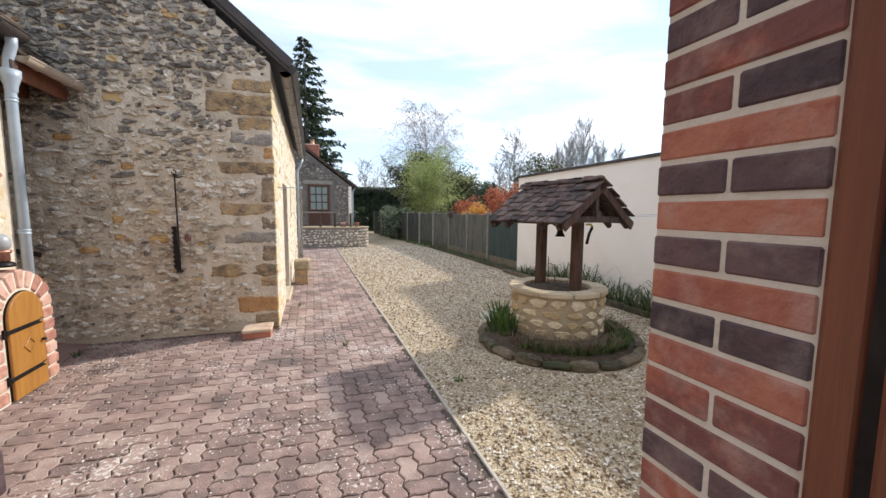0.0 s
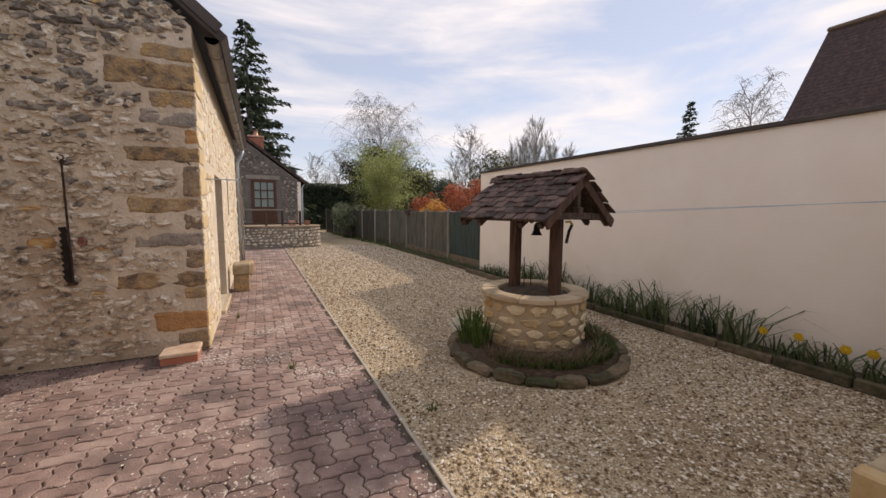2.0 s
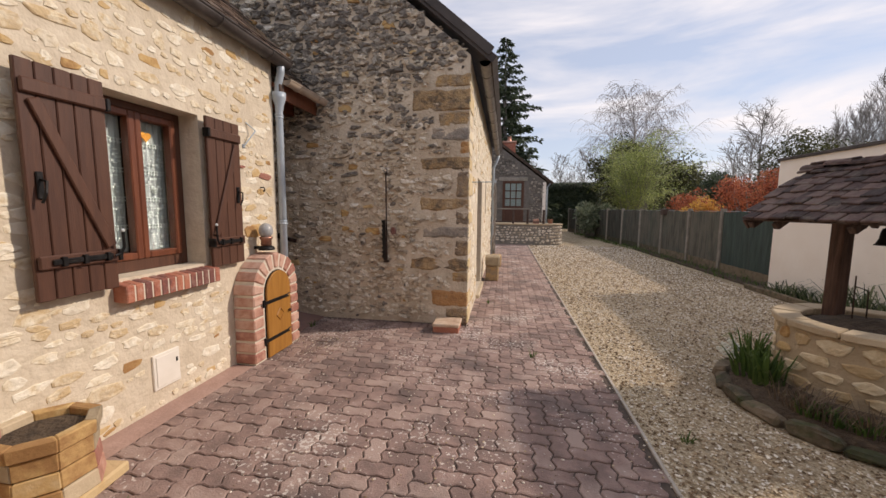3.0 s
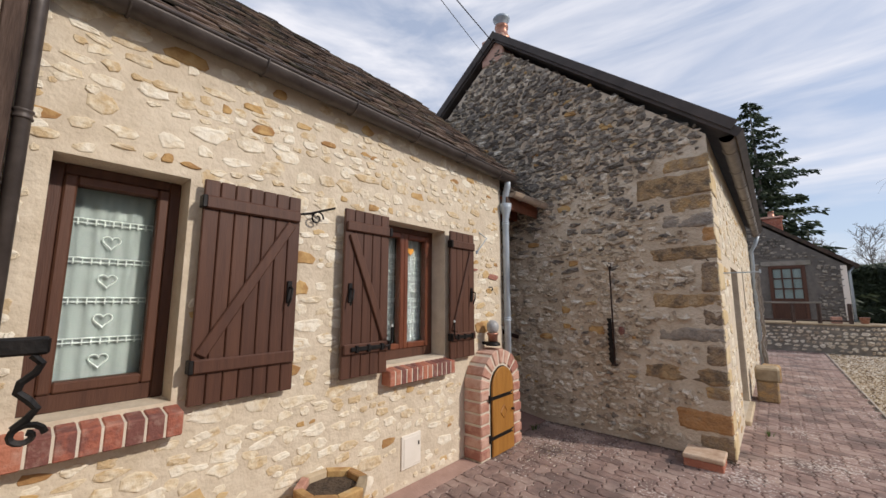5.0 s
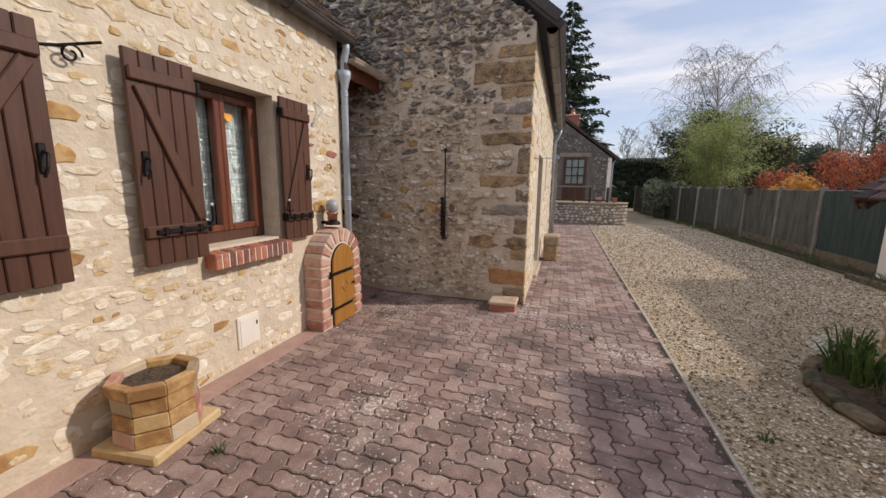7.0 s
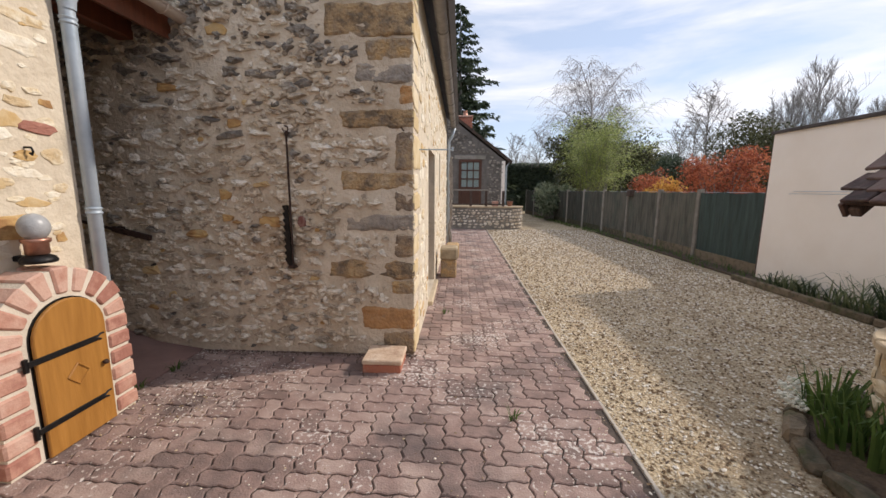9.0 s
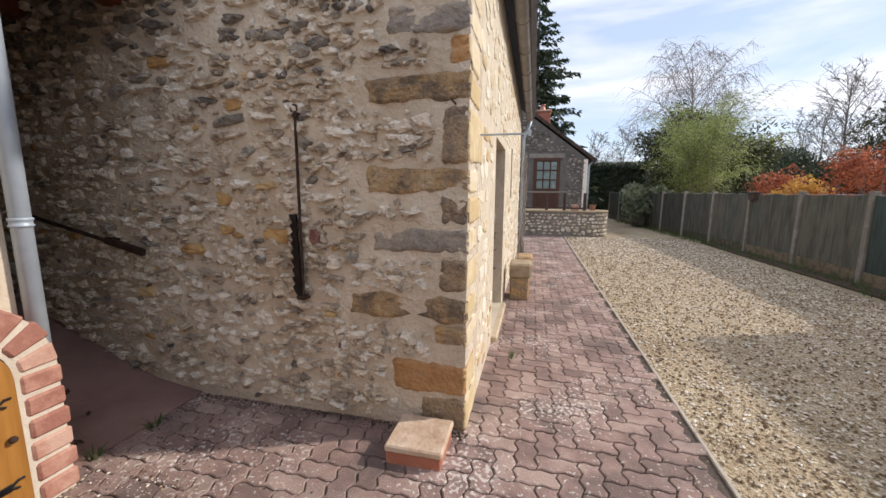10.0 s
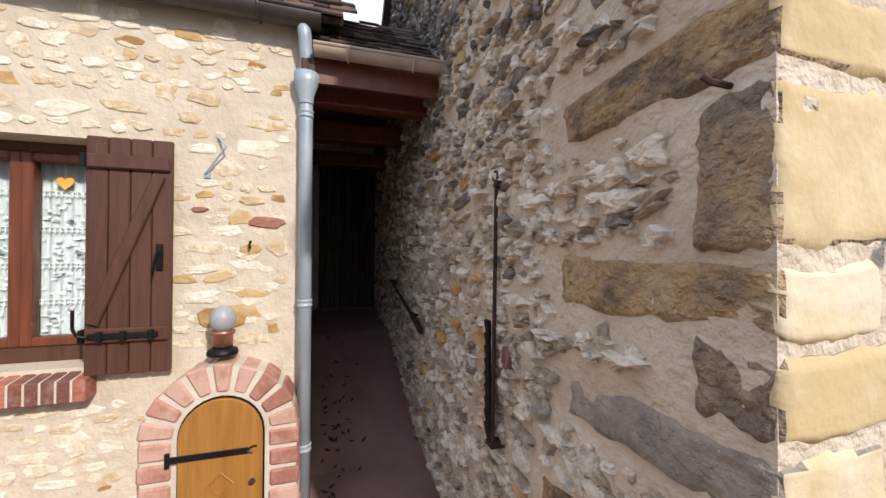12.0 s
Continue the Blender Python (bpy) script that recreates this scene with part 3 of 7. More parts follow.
def curtain(y0, y1, z0, z1, label):
    """A lace curtain hung in soft folds, with raised bands."""
    bm = bmesh.new()
    n, k = 40, 30
    x = FX - 0.275
    vs = [[bm.verts.new((x + 0.006 * math.sin(i * 0.95 + 0.2 * math.sin(j * 0.6)), y0 + (y1 - y0) * i / n, z0 + (z1 - z0) * j / k)) for i in range(n + 1)] for j in range(k + 1)]
    for j in range(k):
        for i in range(n):
            bm.faces.new((vs[j][i], vs[j][i + 1], vs[j + 1][i + 1], vs[j + 1][i]))
    c = tagged(part("lace_curtain", bm, LACE if y1 - y0 >= 0.36 else LACE_BRIGHT, None, smooth=True), label, "curtain")
    c.modifiers.new("thick", "SOLIDIFY").thickness = 0.002
    rows = 5
    for r in range(1, rows):
        z = z0 + (z1 - z0) * r / rows
        bm = bmesh.new()
        for dz in (0, 0.022):
            tube(bm, [(x + 0.012 + 0.006 * math.sin(i * 1.9), y0 + (y1 - y0) * i / 20, z + dz) for i in range(21)], 0.0035, 5)
        for i in range(1, 12):
            yy = y0 + (y1 - y0) * i / 12
            box(bm, x + 0.008, x + 0.016, yy - 0.003, yy + 0.003, z - 0.012, z + 0.02)
        part("band", bm, LACE_TRIM, c)
        hz = z - (z1 - z0) / rows * 0.45
        bm = bmesh.new()
        if y1 - y0 < 0.36:
            lr_ = random.Random(r)
            for q in range(26):
                yy, zz = y0 + (y1 - y0) * lr_.uniform(0.08, 0.92), hz + lr_.uniform(-0.065, 0.065)
                box(bm, x + 0.008, x + 0.014, yy - lr_.uniform(0.006, 0.02), yy + lr_.uniform(0.006, 0.02), zz - lr_.uniform(0.003, 0.009), zz + lr_.uniform(0.003, 0.009))
        for yc in ([(y0 + y1) / 2] if y1 - y0 >= 0.36 else []):
            pts = []
            for q in range(25):
                a = 2 * math.pi * q / 24
                pts.append((x + 0.013, yc + 0.0024 * 16 * math.sin(a) ** 3, hz + 0.0024 * (13 * math.cos(a) - 5 * math.cos(2 * a) - 2 * math.cos(3 * a) - math.cos(4 * a))))
            tube(bm, pts, 0.004, 4, caps=False)
        tagged(part("motif", bm, LACE_TRIM, c), kind="stuff")
    return c


def plain(name, col, rough, alpha=1.0, trans=0.0, metal=0.0):
    m = bpy.data.materials.new(name)
    m.use_nodes = True
    b = m.node_tree.nodes["Principled BSDF"]
    b.inputs["Base Color"].default_value = (*col, 1)
    b.inputs["Roughness"].default_value = rough
    b.inputs["Alpha"].default_value = alpha
    b.inputs["Transmission Weight"].default_value = trans
    b.inputs["Metallic"].default_value = metal
    return m


GLASS = plain("window glass", (0.9, 0.95, 0.93), 0.02, 1.0, 1.0)
GLASS.node_tree.nodes["Principled BSDF"].inputs["IOR"].default_value = 1.1
LACE = plain("white lace", (0.36, 0.41, 0.405), 0.9, 0.85)
LACE_BRIGHT = plain("bright white lace", (0.50, 0.54, 0.56), 0.9, 0.9)
LACE_TRIM = plain("white lace trim", (0.62, 0.67, 0.67), 0.9)
M["copper"] = shade("dull copper", [(0.32, 0.15, 0.10), (0.48, 0.26, 0.19)], 20, 0.4, 0.1, 40, metal=0.7)
M["globe"] = shade("frosted grey globe", [(0.34, 0.35, 0.36), (0.42, 0.43, 0.44)], 40, 0.35, 0.15, 120)
M["plate"] = shade("cream metal cover", [(0.78, 0.74, 0.66), (0.83, 0.79, 0.72)], 6, 0.5, 0.05, 30)

window_unit("window_1", *W1, 1, "brown wooden window with a lace curtain behind")
window_unit("window_2", *W2, 2, "red-brown two-leaf wooden window with lace curtains")
curtain(W1[0] + 0.06, W1[1] - 0.06, Z0 + 0.1, Z1 - 0.07, "white lace curtain with heart motifs behind glass")
curtain(W2[0] + 0.07, 2.86, Z0 + 0.1, Z1 - 0.07, "white lace curtain with raised motifs behind glass")
curtain(2.90, W2[1] - 0.07, Z0 + 0.1, Z1 - 0.07, "white lace curtain with raised motifs behind glass")
heart = thing("hanging_ornament", (FX - 0.235, 3.03, 1.96), "small orange heart ornament hung inside the window", "ornament")
pts = [(FX - 0.236, 3.03 + 0.0026 * 16 * math.sin(a) ** 3, 1.985 + 0.0026 * (13 * math.cos(a) - 5 * math.cos(2 * a) - 2 * math.cos(3 * a) - math.cos(4 * a))) for a in [2 * math.pi * q / 24 for q in range(24)]]
bm = bmesh.new()
prism(bm, [(p[1], p[2]) for p in pts], 0, FX - 0.243, FX - 0.236)
part("heart_plaque", bm, plain("orange felt", (0.62, 0.27, 0.04), 0.9), heart)
bm = bmesh.new()
tube(bm, [(FX - 0.24, 3.03, 2.01), (FX - 0.24, 3.03, 2.10)], 0.0015, 4)
part("string", bm, LACE_TRIM, heart)
# added dark panels: the rooms' lack of light is put into their colour
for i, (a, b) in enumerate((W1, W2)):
    setting("room_dark_panel", boxed(FX - 1.3, FX - 1.28, a - 0.5, b + 0.5, 0.4, 2.6), M["soil"], "dark panel standing in for the dim room behind the window", "wall")


def shutter(y0, y1, planks, diag, leaf_off, label, hw):
    """A ledged and braced shutter folded back on the wall. diag: 1 brace rises to the far side, -1 falls."""
    x0 = FX + leaf_off
    sh = thing("shutter", (x0, (y0 + y1) / 2, 0.965), label, "shutter", "brown shutters of the house")
    zb, zt = 0.965, 2.19
    w = (y1 - y0) / planks
    for i in range(planks):
        part("plank", boxed(x0, x0 + 0.027, y0 + i * w + 0.002, y0 + (i + 1) * w - 0.002, zb + SEED.uniform(0, 0.004), zt, bev=0.005), M["wood_brown"], sh)
    xs = x0 + 0.0275
    for z in (1.17, 2.06):
        part("batten", boxed(xs, xs + 0.022, y0 + 0.008, y1 - 0.008, z - 0.037, z + 0.037, bev=0.008), M["wood_brown"], sh)
    za, zc = 1.208, 2.022
    ya, yb = (y0 + 0.03, y1 - 0.05) if diag > 0 else (y1 - 0.03, y0 + 0.05)
    dv = Vector((0, yb - ya, zc - za))
    ln, ang = dv.length, math.atan2(dv.z, dv.y)
    bm = boxed(-0.0, 0.02, -ln / 2 + 0.02, ln / 2 - 0.02, -0.03, 0.03, bev=0.006, m=pose(xs, (ya + yb) / 2, (za + zc) / 2, math.degrees(ang)))
    part("brace", bm, M["wood_brown"], sh)
    for z in (1.17, 2.06):
        yh = y0 if hw > 0 else y1
        part("hinge", boxed(xs - 0.03, xs + 0.03, yh - 0.012, yh + 0.012, z - 0.035, z + 0.035, bev=0.004), M["iron"], sh, "black iron hinge")
    yl = y1 - 0.055 if hw > 0 else y0 + 0.055
    bm = boxed(xs - 0.001, xs + 0.012, yl - 0.016, yl + 0.016, 1.50, 1.64, bev=0.004)
    tube(bm, [(xs + 0.012, yl, 1.60), (xs + 0.05, yl, 1.59), (xs + 0.055, yl - 0.01, 1.53), (xs + 0.04, yl - 0.02, 1.48)], 0.007, 6)
    part("latch", bm, M["iron"], sh, "black iron latch")
    return sh


s1 = shutter(1.15, 1.72, 7, 1, 0.045, "brown stained plank shutter with a diagonal brace", 1)
s2 = shutter(2.06, 2.48, 5, -1, 0.06, "brown stained plank shutter with an iron espagnolette bar", -1)
s3 = shutter(3.27, 3.65, 4, 1, 0.045, "narrow brown plank shutter with an iron bar", 1)


def bar_hook(sh, y0, y1, xs, turn):
    bm = boxed(xs, xs + 0.014, y0, y1, 1.155, 1.185, bev=0.004)
    for yy in (y0 + 0.05, (y0 + y1) / 2, y1 - 0.03):
        box(bm, xs + 0.0, xs + 0.022, yy - 0.012, yy + 0.012, 1.145, 1.195, bev=0.003)
    ye = y1 if turn > 0 else y0
    tube(bm, [(xs + 0.02, ye, 1.17), (xs + 0.03, ye + 0.03 * turn, 1.18), (xs + 0.035, ye + 0.045 * turn, 1.22), (xs + 0.035, ye + 0.045 * turn, 1.31)], 0.008, 6)
    part("bar", bm, M["iron"], sh, "black iron bar with a handle")
    bm = bmesh.new()
    bmesh.ops.create_icosphere(bm, subdivisions=1, radius=0.013, matrix=Matrix.Translation((xs + 0.035, ye + 0.045 * turn, 1.32)))
    part("knob", bm, LACE_TRIM, sh, "white knob")


bar_hook(s2, 2.12, 2.43, FX + 0.06 + 0.05, 1)
bar_hook(s3, 3.30, 3.60, FX + 0.045 + 0.05, -1)


def brick_sill(name, y0, y1, n, zt):
    s = thing(name, (FX + 0.05, (y0 + y1) / 2, zt - 0.13), "red brick on edge window sill with pale joints", "window sill")
    w = (y1 - y0) / n
    part("bed", prism(bmesh.new(), [(FX - 0.16, zt - 0.12), (FX + 0.1, zt - 0.13), (FX + 0.1, zt - 0.026), (FX - 0.16, zt + 0.012)], 1, y0 + 0.02, y1 - 0.02), M["mortar_pale"], s)
    for i in range(n):
        y = y0 + i * w
        bm = bmesh.new()
        prism(bm, [(FX - 0.1, zt - 0.125), (FX + 0.105, zt - 0.135), (FX + 0.105, zt - 0.022), (FX - 0.1, zt + 0.012)], 1, y + 0.004, y + w - 0.004)
        bmesh.ops.bevel(bm, geom=bm.edges[:], offset=0.006, segments=1, affect="EDGES")
        part("brick", bm, M["brick_red"], s)
    return s


brick_sill("window_sill_brick", 0.44, 1.14, 9, 0.985)
brick_sill("window_sill_brick", 2.50, 3.30, 13, 0.985)

# arched meter niche
NX, NY, NR, NS = -2.21, 3.925, 0.195, 0.645
niche = thing("meter_niche", (-2.3, NY, 0), "small arched brick niche with an ochre oak door", "niche")


def arch_poly(r, z0, zs, n=14):
    pts = [(NY + r, z0)] + [(NY + r * math.cos(math.pi * i / n), zs + r * math.sin(math.pi * i / n)) for i in range(n + 1)] + [(NY - r, z0)]
    return pts


bm = bmesh.new()
prism(bm, arch_poly(0.362, 0, NS), 0, FX - 0.02, NX - 0.012)
part("core", bm, M["mortar_pale"], niche)
bm = bmesh.new()
prism(bm, arch_poly(NR + 0.008, 0.01, NS), 0, NX - 0.0118, NX - 0.006)
part("recess", bm, M["iron"], niche)
bm = bmesh.new()
prism(bm, arch_poly(NR, 0.012, NS), 0, NX - 0.0055, NX + 0.018)
bmesh.ops.bevel(bm, geom=[e for e in bm.edges if abs(e.verts[0].co.x - e.verts[1].co.x) < 1e-4], offset=0.005, segments=1, affect="EDGES")
ndoor = part("door", bm, M["wood_ochre"], niche, "ochre varnished arched oak door")
for z in (0.19, 0.56):
    bm = boxed(NX + 0.0185, NX + 0.026, NY - 0.24, NY + 0.13, z - 0.017, z + 0.017, bev=0.003)
    tube(bm, [(NX + 0.022, NY + 0.12, z), (NX + 0.024, NY + 0.15, z + 0.02), (NX + 0.022, NY + 0.17, z + 0.018)], 0.006, 5)
    tube(bm, [(NX + 0.022, NY + 0.12, z), (NX + 0.024, NY + 0.15, z - 0.015)], 0.006, 5)
    tube(bm, [(NX + 0.01, NY - 0.24, z - 0.04), (NX + 0.01, NY - 0.24, z + 0.03)], 0.012, 8)
    part("strap_hinge", bm, M["iron"], ndoor, "black iron strap hinge")
bm = bmesh.new()
for k in range(4):
    a, b = k * math.pi / 2, (k + 1) * math.pi / 2
    tube(bm, [(NX + 0.02, NY + 0.0 + 0.06 * math.sin(a), 0.40 + 0.062 * math.cos(a)), (NX + 0.02, NY + 0.06 * math.sin(b), 0.40 + 0.062 * math.cos(b))], 0.006, 5)
part("lozenge", bm, M["wood_ochre"], ndoor)
bm = bmesh.new()
bmesh.ops.create_icosphere(bm, subdivisions=2, radius=0.016, matrix=Matrix.Translation((NX + 0.035, NY + 0.15, 0.40)))
tube(bm, [(NX + 0.01, NY + 0.15, 0.40), (NX + 0.03, NY + 0.15, 0.40)], 0.008, 6)
part("knob", bm, M["rust"], ndoor)
for k in range(9):
    a0, a1 = math.pi * k / 9 + 0.045, math.pi * (k + 1) / 9 - 0.045
    ri, ro = 0.225 + SEED.uniform(-0.004, 0.004), 0.375 + SEED.uniform(-0.012, 0.008)
    poly = [(NY + ri * math.cos(a0), NS + ri * math.sin(a0)), (NY + ro * math.cos(a0), NS + ro * math.sin(a0)), (NY + ro * math.cos(a1), NS + ro * math.sin(a1)), (NY + ri * math.cos(a1), NS + ri * math.sin(a1))]
    bm = bmesh.new()
    prism(bm, poly, 0, FX + 0.001, NX + SEED.uniform(-0.003, 0.004))
    bmesh.ops.bevel(bm, geom=bm.edges[:], offset=0.01, segments=1, affect="EDGES")
    part("brick", bm, M["brick_pink"], niche)
for side in (-1, 1):
    for k in range(6):
        z = 0.005 + k * 0.107
        a, b = sorted((NY + side * (0.225 + SEED.uniform(-0.004, 0.004)), NY + side * (0.378 + SEED.uniform(-0.008, 0.006))))
        part("brick", boxed(FX + 0.001, NX + SEED.uniform(-0.003, 0.004), a, b, z + 0.011, z + 0.1, bev=0.011), M["brick_pink"], niche)

# globe lamp over the niche
lamp = thing("wall_lamp", (-2.30, 3.905, 1.02), "outdoor lamp with a frosted globe on a copper holder", "lamp")
bm = bmesh.new()
lathe(bm, [(0.0, 0.0), (0.075, 0.0), (0.078, 0.012), (0.07, 0.03), (0.045, 0.042), (0.0, 0.045)], (-2.30, 3.905, 1.045))
part("base", bm, M["iron"], lamp, smooth=True)
part("arm", boxed(FX - 0.02, -2.33, 3.88, 3.93, 1.05, 1.08, bev=0.005), M["iron"], lamp)
bm = bmesh.new()
lathe(bm, [(0.04, 0.0), (0.05, 0.005), (0.05, 0.06), (0.06, 0.068), (0.062, 0.085), (0.055, 0.088), (0.0, 0.086)], (-2.30, 3.905, 1.088))
part("holder", bm, M["copper"], lamp, "copper holder", smooth=True)
bm = bmesh.new()
bmesh.ops.create_uvsphere(bm, u_segments=24, v_segments=14, radius=0.066, matrix=Matrix.Translation((-2.30, 3.905, 1.235)) @ Matrix.Diagonal((1, 1, 1.12, 1)))
part("globe", bm, M["globe"], lamp, smooth=True)

# small wall fittings
cover = thing("meter_cover", (FX, 2.83, 0.15), "cream metal meter cover set in the stone wall", "cover")
part("plate", boxed(FX - 0.01, FX + 0.016, 2.72, 2.94, 0.15, 0.41, bev=0.004), M["plate"], cover)
part("door", boxed(FX + 0.0165, FX + 0.021, 2.74, 2.92, 0.17, 0.39, bev=0.002), M["plate"], cover)
part("lock", boxed(FX + 0.0215, FX + 0.026, 2.90, 2.912, 0.31, 0.34), M["iron"], cover)


def scroll_bracket(x, y, z, dy, label):
    b = thing("iron_bracket", (x, y, z), label, "bracket")
    bm = bmesh.new()
    tube(bm, [(x, y, z), (x + 0.01, y + dy * 0.4, z + 0.02), (x + 0.12, y + dy, z + 0.06)], 0.008, 6)
    part("arm", bm, M["iron"], b)
    bm = bmesh.new()
    pts = []
    for i in range(20):
        a = i * 0.42
        r = 0.05 * (1 - i / 26)
        pts.append((x + 0.05 + 0.3 * r * math.sin(a), y + dy * 0.5 + r * math.cos(a), z - 0.02 + r * math.sin(a)))
    tube(bm, pts, 0.006, 5)
    part("scroll", bm, M["iron"], b)
    return b


scroll_bracket(FX, 1.75, 2.10, 0.2, "wrought iron scroll bracket on the stone wall")
rod = thing("wall_stay", (FX + 0.02, 3.84, 2.1), "thin bent iron stay fixed to the wall", "stay")
bm = bmesh.new()
tube(bm, [(FX - 0.01, 3.83, 2.27), (FX + 0.06, 3.9, 2.19), (FX + 0.02, 3.79, 2.04)], 0.006, 6)
part("rod", bm, M["zinc"], rod)
part("foot", boxed(FX - 0.005, FX + 0.014, 3.78, 3.81, 2.015, 2.05, bev=0.004), M["zinc"], rod)
hook = thing("wall_hook", (FX, 4.02, 1.63), "small black iron hook in the wall", "hook")
bm = bmesh.new()
tube(bm, [(FX - 0.01, 4.02, 1.66), (FX + 0.04, 4.02, 1.66), (FX + 0.05, 4.02, 1.64), (FX + 0.04, 4.02, 1.62), (FX + 0.03, 4.02, 1.63)], 0.006, 6)
part("hook_rod", bm, M["iron"], hook)

# gutters and pipes


def half_gutter(name, p0, p1, r, mat, label, ends=True, straps=0):
    p0, p1 = Vector(p0), Vector(p1)
    g = thing(name, p0, label, "gutter")
    d = (p1 - p0).normalized()
    s = d.cross(Vector((0, 0, 1))).normalized()
    n = 10
    bm = bmesh.new()
    prof = []
    for i in range(n + 1):
        a = math.pi * i / n
        prof.append((math.cos(a) * r, -math.sin(a) * r))
    inner = [(c * (1 - 0.006 / r), z * (1 - 0.006 / r)) for c, z in prof[::-1]]
    loop = prof + inner
    ra = [bm.verts.new(p0 + s * c + Vector((0, 0, z))) for c, z in loop]
    rb = [bm.verts.new(p1 + s * c + Vector((0, 0, z))) for c, z in loop]
    k = len(loop)
    for i in range(k):
        bm.faces.new((ra[i], ra[(i + 1) % k], rb[(i + 1) % k], rb[i]))
    bmesh.ops.recalc_face_normals(bm, faces=bm.faces[:])
    part("channel", bm, mat, g, smooth=True)
    bm = bmesh.new()
    tube(bm, [p0 + s * r, p1 + s * r], 0.009, 6)
    part("bead", bm, mat, g)
    for p in (p0, p1):
        bm = bmesh.new()
        vs = [bm.verts.new(p + s * c * 1.02 + Vector((0, 0, z * 1.02))) for c, z in prof]
        f = bm.faces.new(vs)
        bmesh.ops.solidify(bm, geom=[f], thickness=0.004)
        part("end_cap", bm, mat, g)
    for i in range(straps):
        q = p0.lerp(p1, (i + 0.5) / straps)
        bm = bmesh.new()
        tube(bm, [q + s * c * 1.05 + Vector((0, 0, z * 1.05)) for c, z in prof], 0.008, 5)
        part("strap", bm, mat, g)
    return g


half_gutter("roof_gutter", (FX + 0.10, 0.41, 3.00), (FX + 0.10, 4.40, 2.985), 0.075, M["gutter_dark"], "dark zinc half-round gutter under the tiled eave", straps=6)
half_gutter("passage_gutter", (FX + 0.12, 4.36, 2.80), (FX + 0.16, GY - 0.02, 2.785), 0.055, M["gutter_beige"], "beige half-round gutter over the passage", straps=2)
half_gutter("barn_gutter", (-0.25, GY - 0.04, 3.17), (-0.25, BEND + 0.1, 3.10), 0.065, M["zinc_old"], "weathered zinc gutter along the barn eave", straps=9)


def downpipe(name, pts, r, mat, collars, label, hopper=None):
    d = thing(name, pts[-1], label, "downpipe")
    bm = bmesh.new()
    tube(bm, pts, r, 14)
    part("pipe", bm, mat, d, smooth=True)
    x, y = pts[-1][:2]
    for z in collars:
        bm = bmesh.new()
        lathe(bm, [(r, -0.022), (r + 0.006, -0.02), (r + 0.007, -0.012), (r + 0.002, -0.006), (r + 0.002, 0.006), (r + 0.007, 0.012), (r + 0.006, 0.02), (r, 0.022)], (x, y, z), 16)
        part("collar", bm, mat, d, smooth=True)
    if hopper:
        bm = bmesh.new()
        lathe(bm, [(0.04, 0.0), (0.045, 0.05), (0.068, 0.12), (0.072, 0.18), (0.06, 0.18), (0.0, 0.17)], hopper, 16)
        part("hopper", bm, mat, d, smooth=True)
    return d


downpipe("downpipe", [(FX + 0.10, 4.30, 2.95), (FX + 0.09, 4.31, 2.86), (FX + 0.05, 4.318, 2.74), (FX + 0.05, 4.318, 2.45), (FX + 0.05, 4.318, 0.0)], 0.038, M["zinc"], (2.42, 1.30, 0.45), "blue-grey zinc downpipe at the house corner", (FX + 0.055, 4.318, 2.48))
downpipe("downpipe", [(-0.215, 12.3, 3.05), (-0.28, 12.3, 2.85), (-0.36, 12.3, 2.7), (-0.36, 12.3, 0.0)], 0.04, M["zinc"], (2.2, 1.1), "pale zinc downpipe at the barn end")
downpipe("downpipe", [(FX + 0.10, 0.455, 2.93), (FX + 0.06, 0.455, 2.80), (FX + 0.06, 0.455, 0.0)], 0.028, M["gutter_dark"], (2.3, 1.2), "dark brown downpipe beside the timber post")


def tile_roof(name, eave, along, up, nrm, n_along, n_up, tw, tl, near_rows, label, jitter=0.006, verge=0.02):
    """Flat clay tiles in broken rows on a boarded slope. eave: a corner; along, up, nrm: unit vectors."""
    r = thing(name, eave, label, "roof", kind="structure")
    eave, along, up, nrm = Vector(eave), Vector(along), Vector(up), Vector(nrm)
    rng = random.Random(name)
    base = Matrix((along, up, nrm)).transposed().to_4x4()
    base.translation = eave
    part("boarding", boxed(0, n_along * tw, 0, n_up * tl, -0.05, -0.012, m=base), M["wood_old"], r)
    me = mesh_of("tile", boxed(0.002, tw - 0.002, -0.03, tl + 0.05, 0, 0.017, bev=0.003), M["tile_dark"])
    far = bmesh.new()
    k = 0
    for j in range(n_up):
        for i in range(-1, n_along + 1):
            u = (i + (0.5 if j % 2 else 0)) * tw
            if u < -0.6 * tw or u > (n_along - 0.4) * tw:
                continue
            m = base @ Matrix.Translation((u + rng.uniform(-1, 1) * 0.003, j * tl + rng.uniform(-1, 1) * jitter * 1.8, rng.uniform(0, 0.014))) @ pose(0, 0, 0, -7 + rng.uniform(-3.5, 3), rng.uniform(-3, 3), rng.uniform(-3, 3))
            if j < near_rows and k < 300:
                piece("tile", me, m, r)
                k += 1
            else:
                q = len(far.verts)
                far.from_mesh(me)
                far.verts.ensure_lookup_table()
                for v in far.verts[q:]:
                    v.co = m @ v.co
    if len(far.verts):
        tagged(part("tile_field", far, M["tile_dark_i"], r), kind="stuff")
    else:
        far.free()
    return r


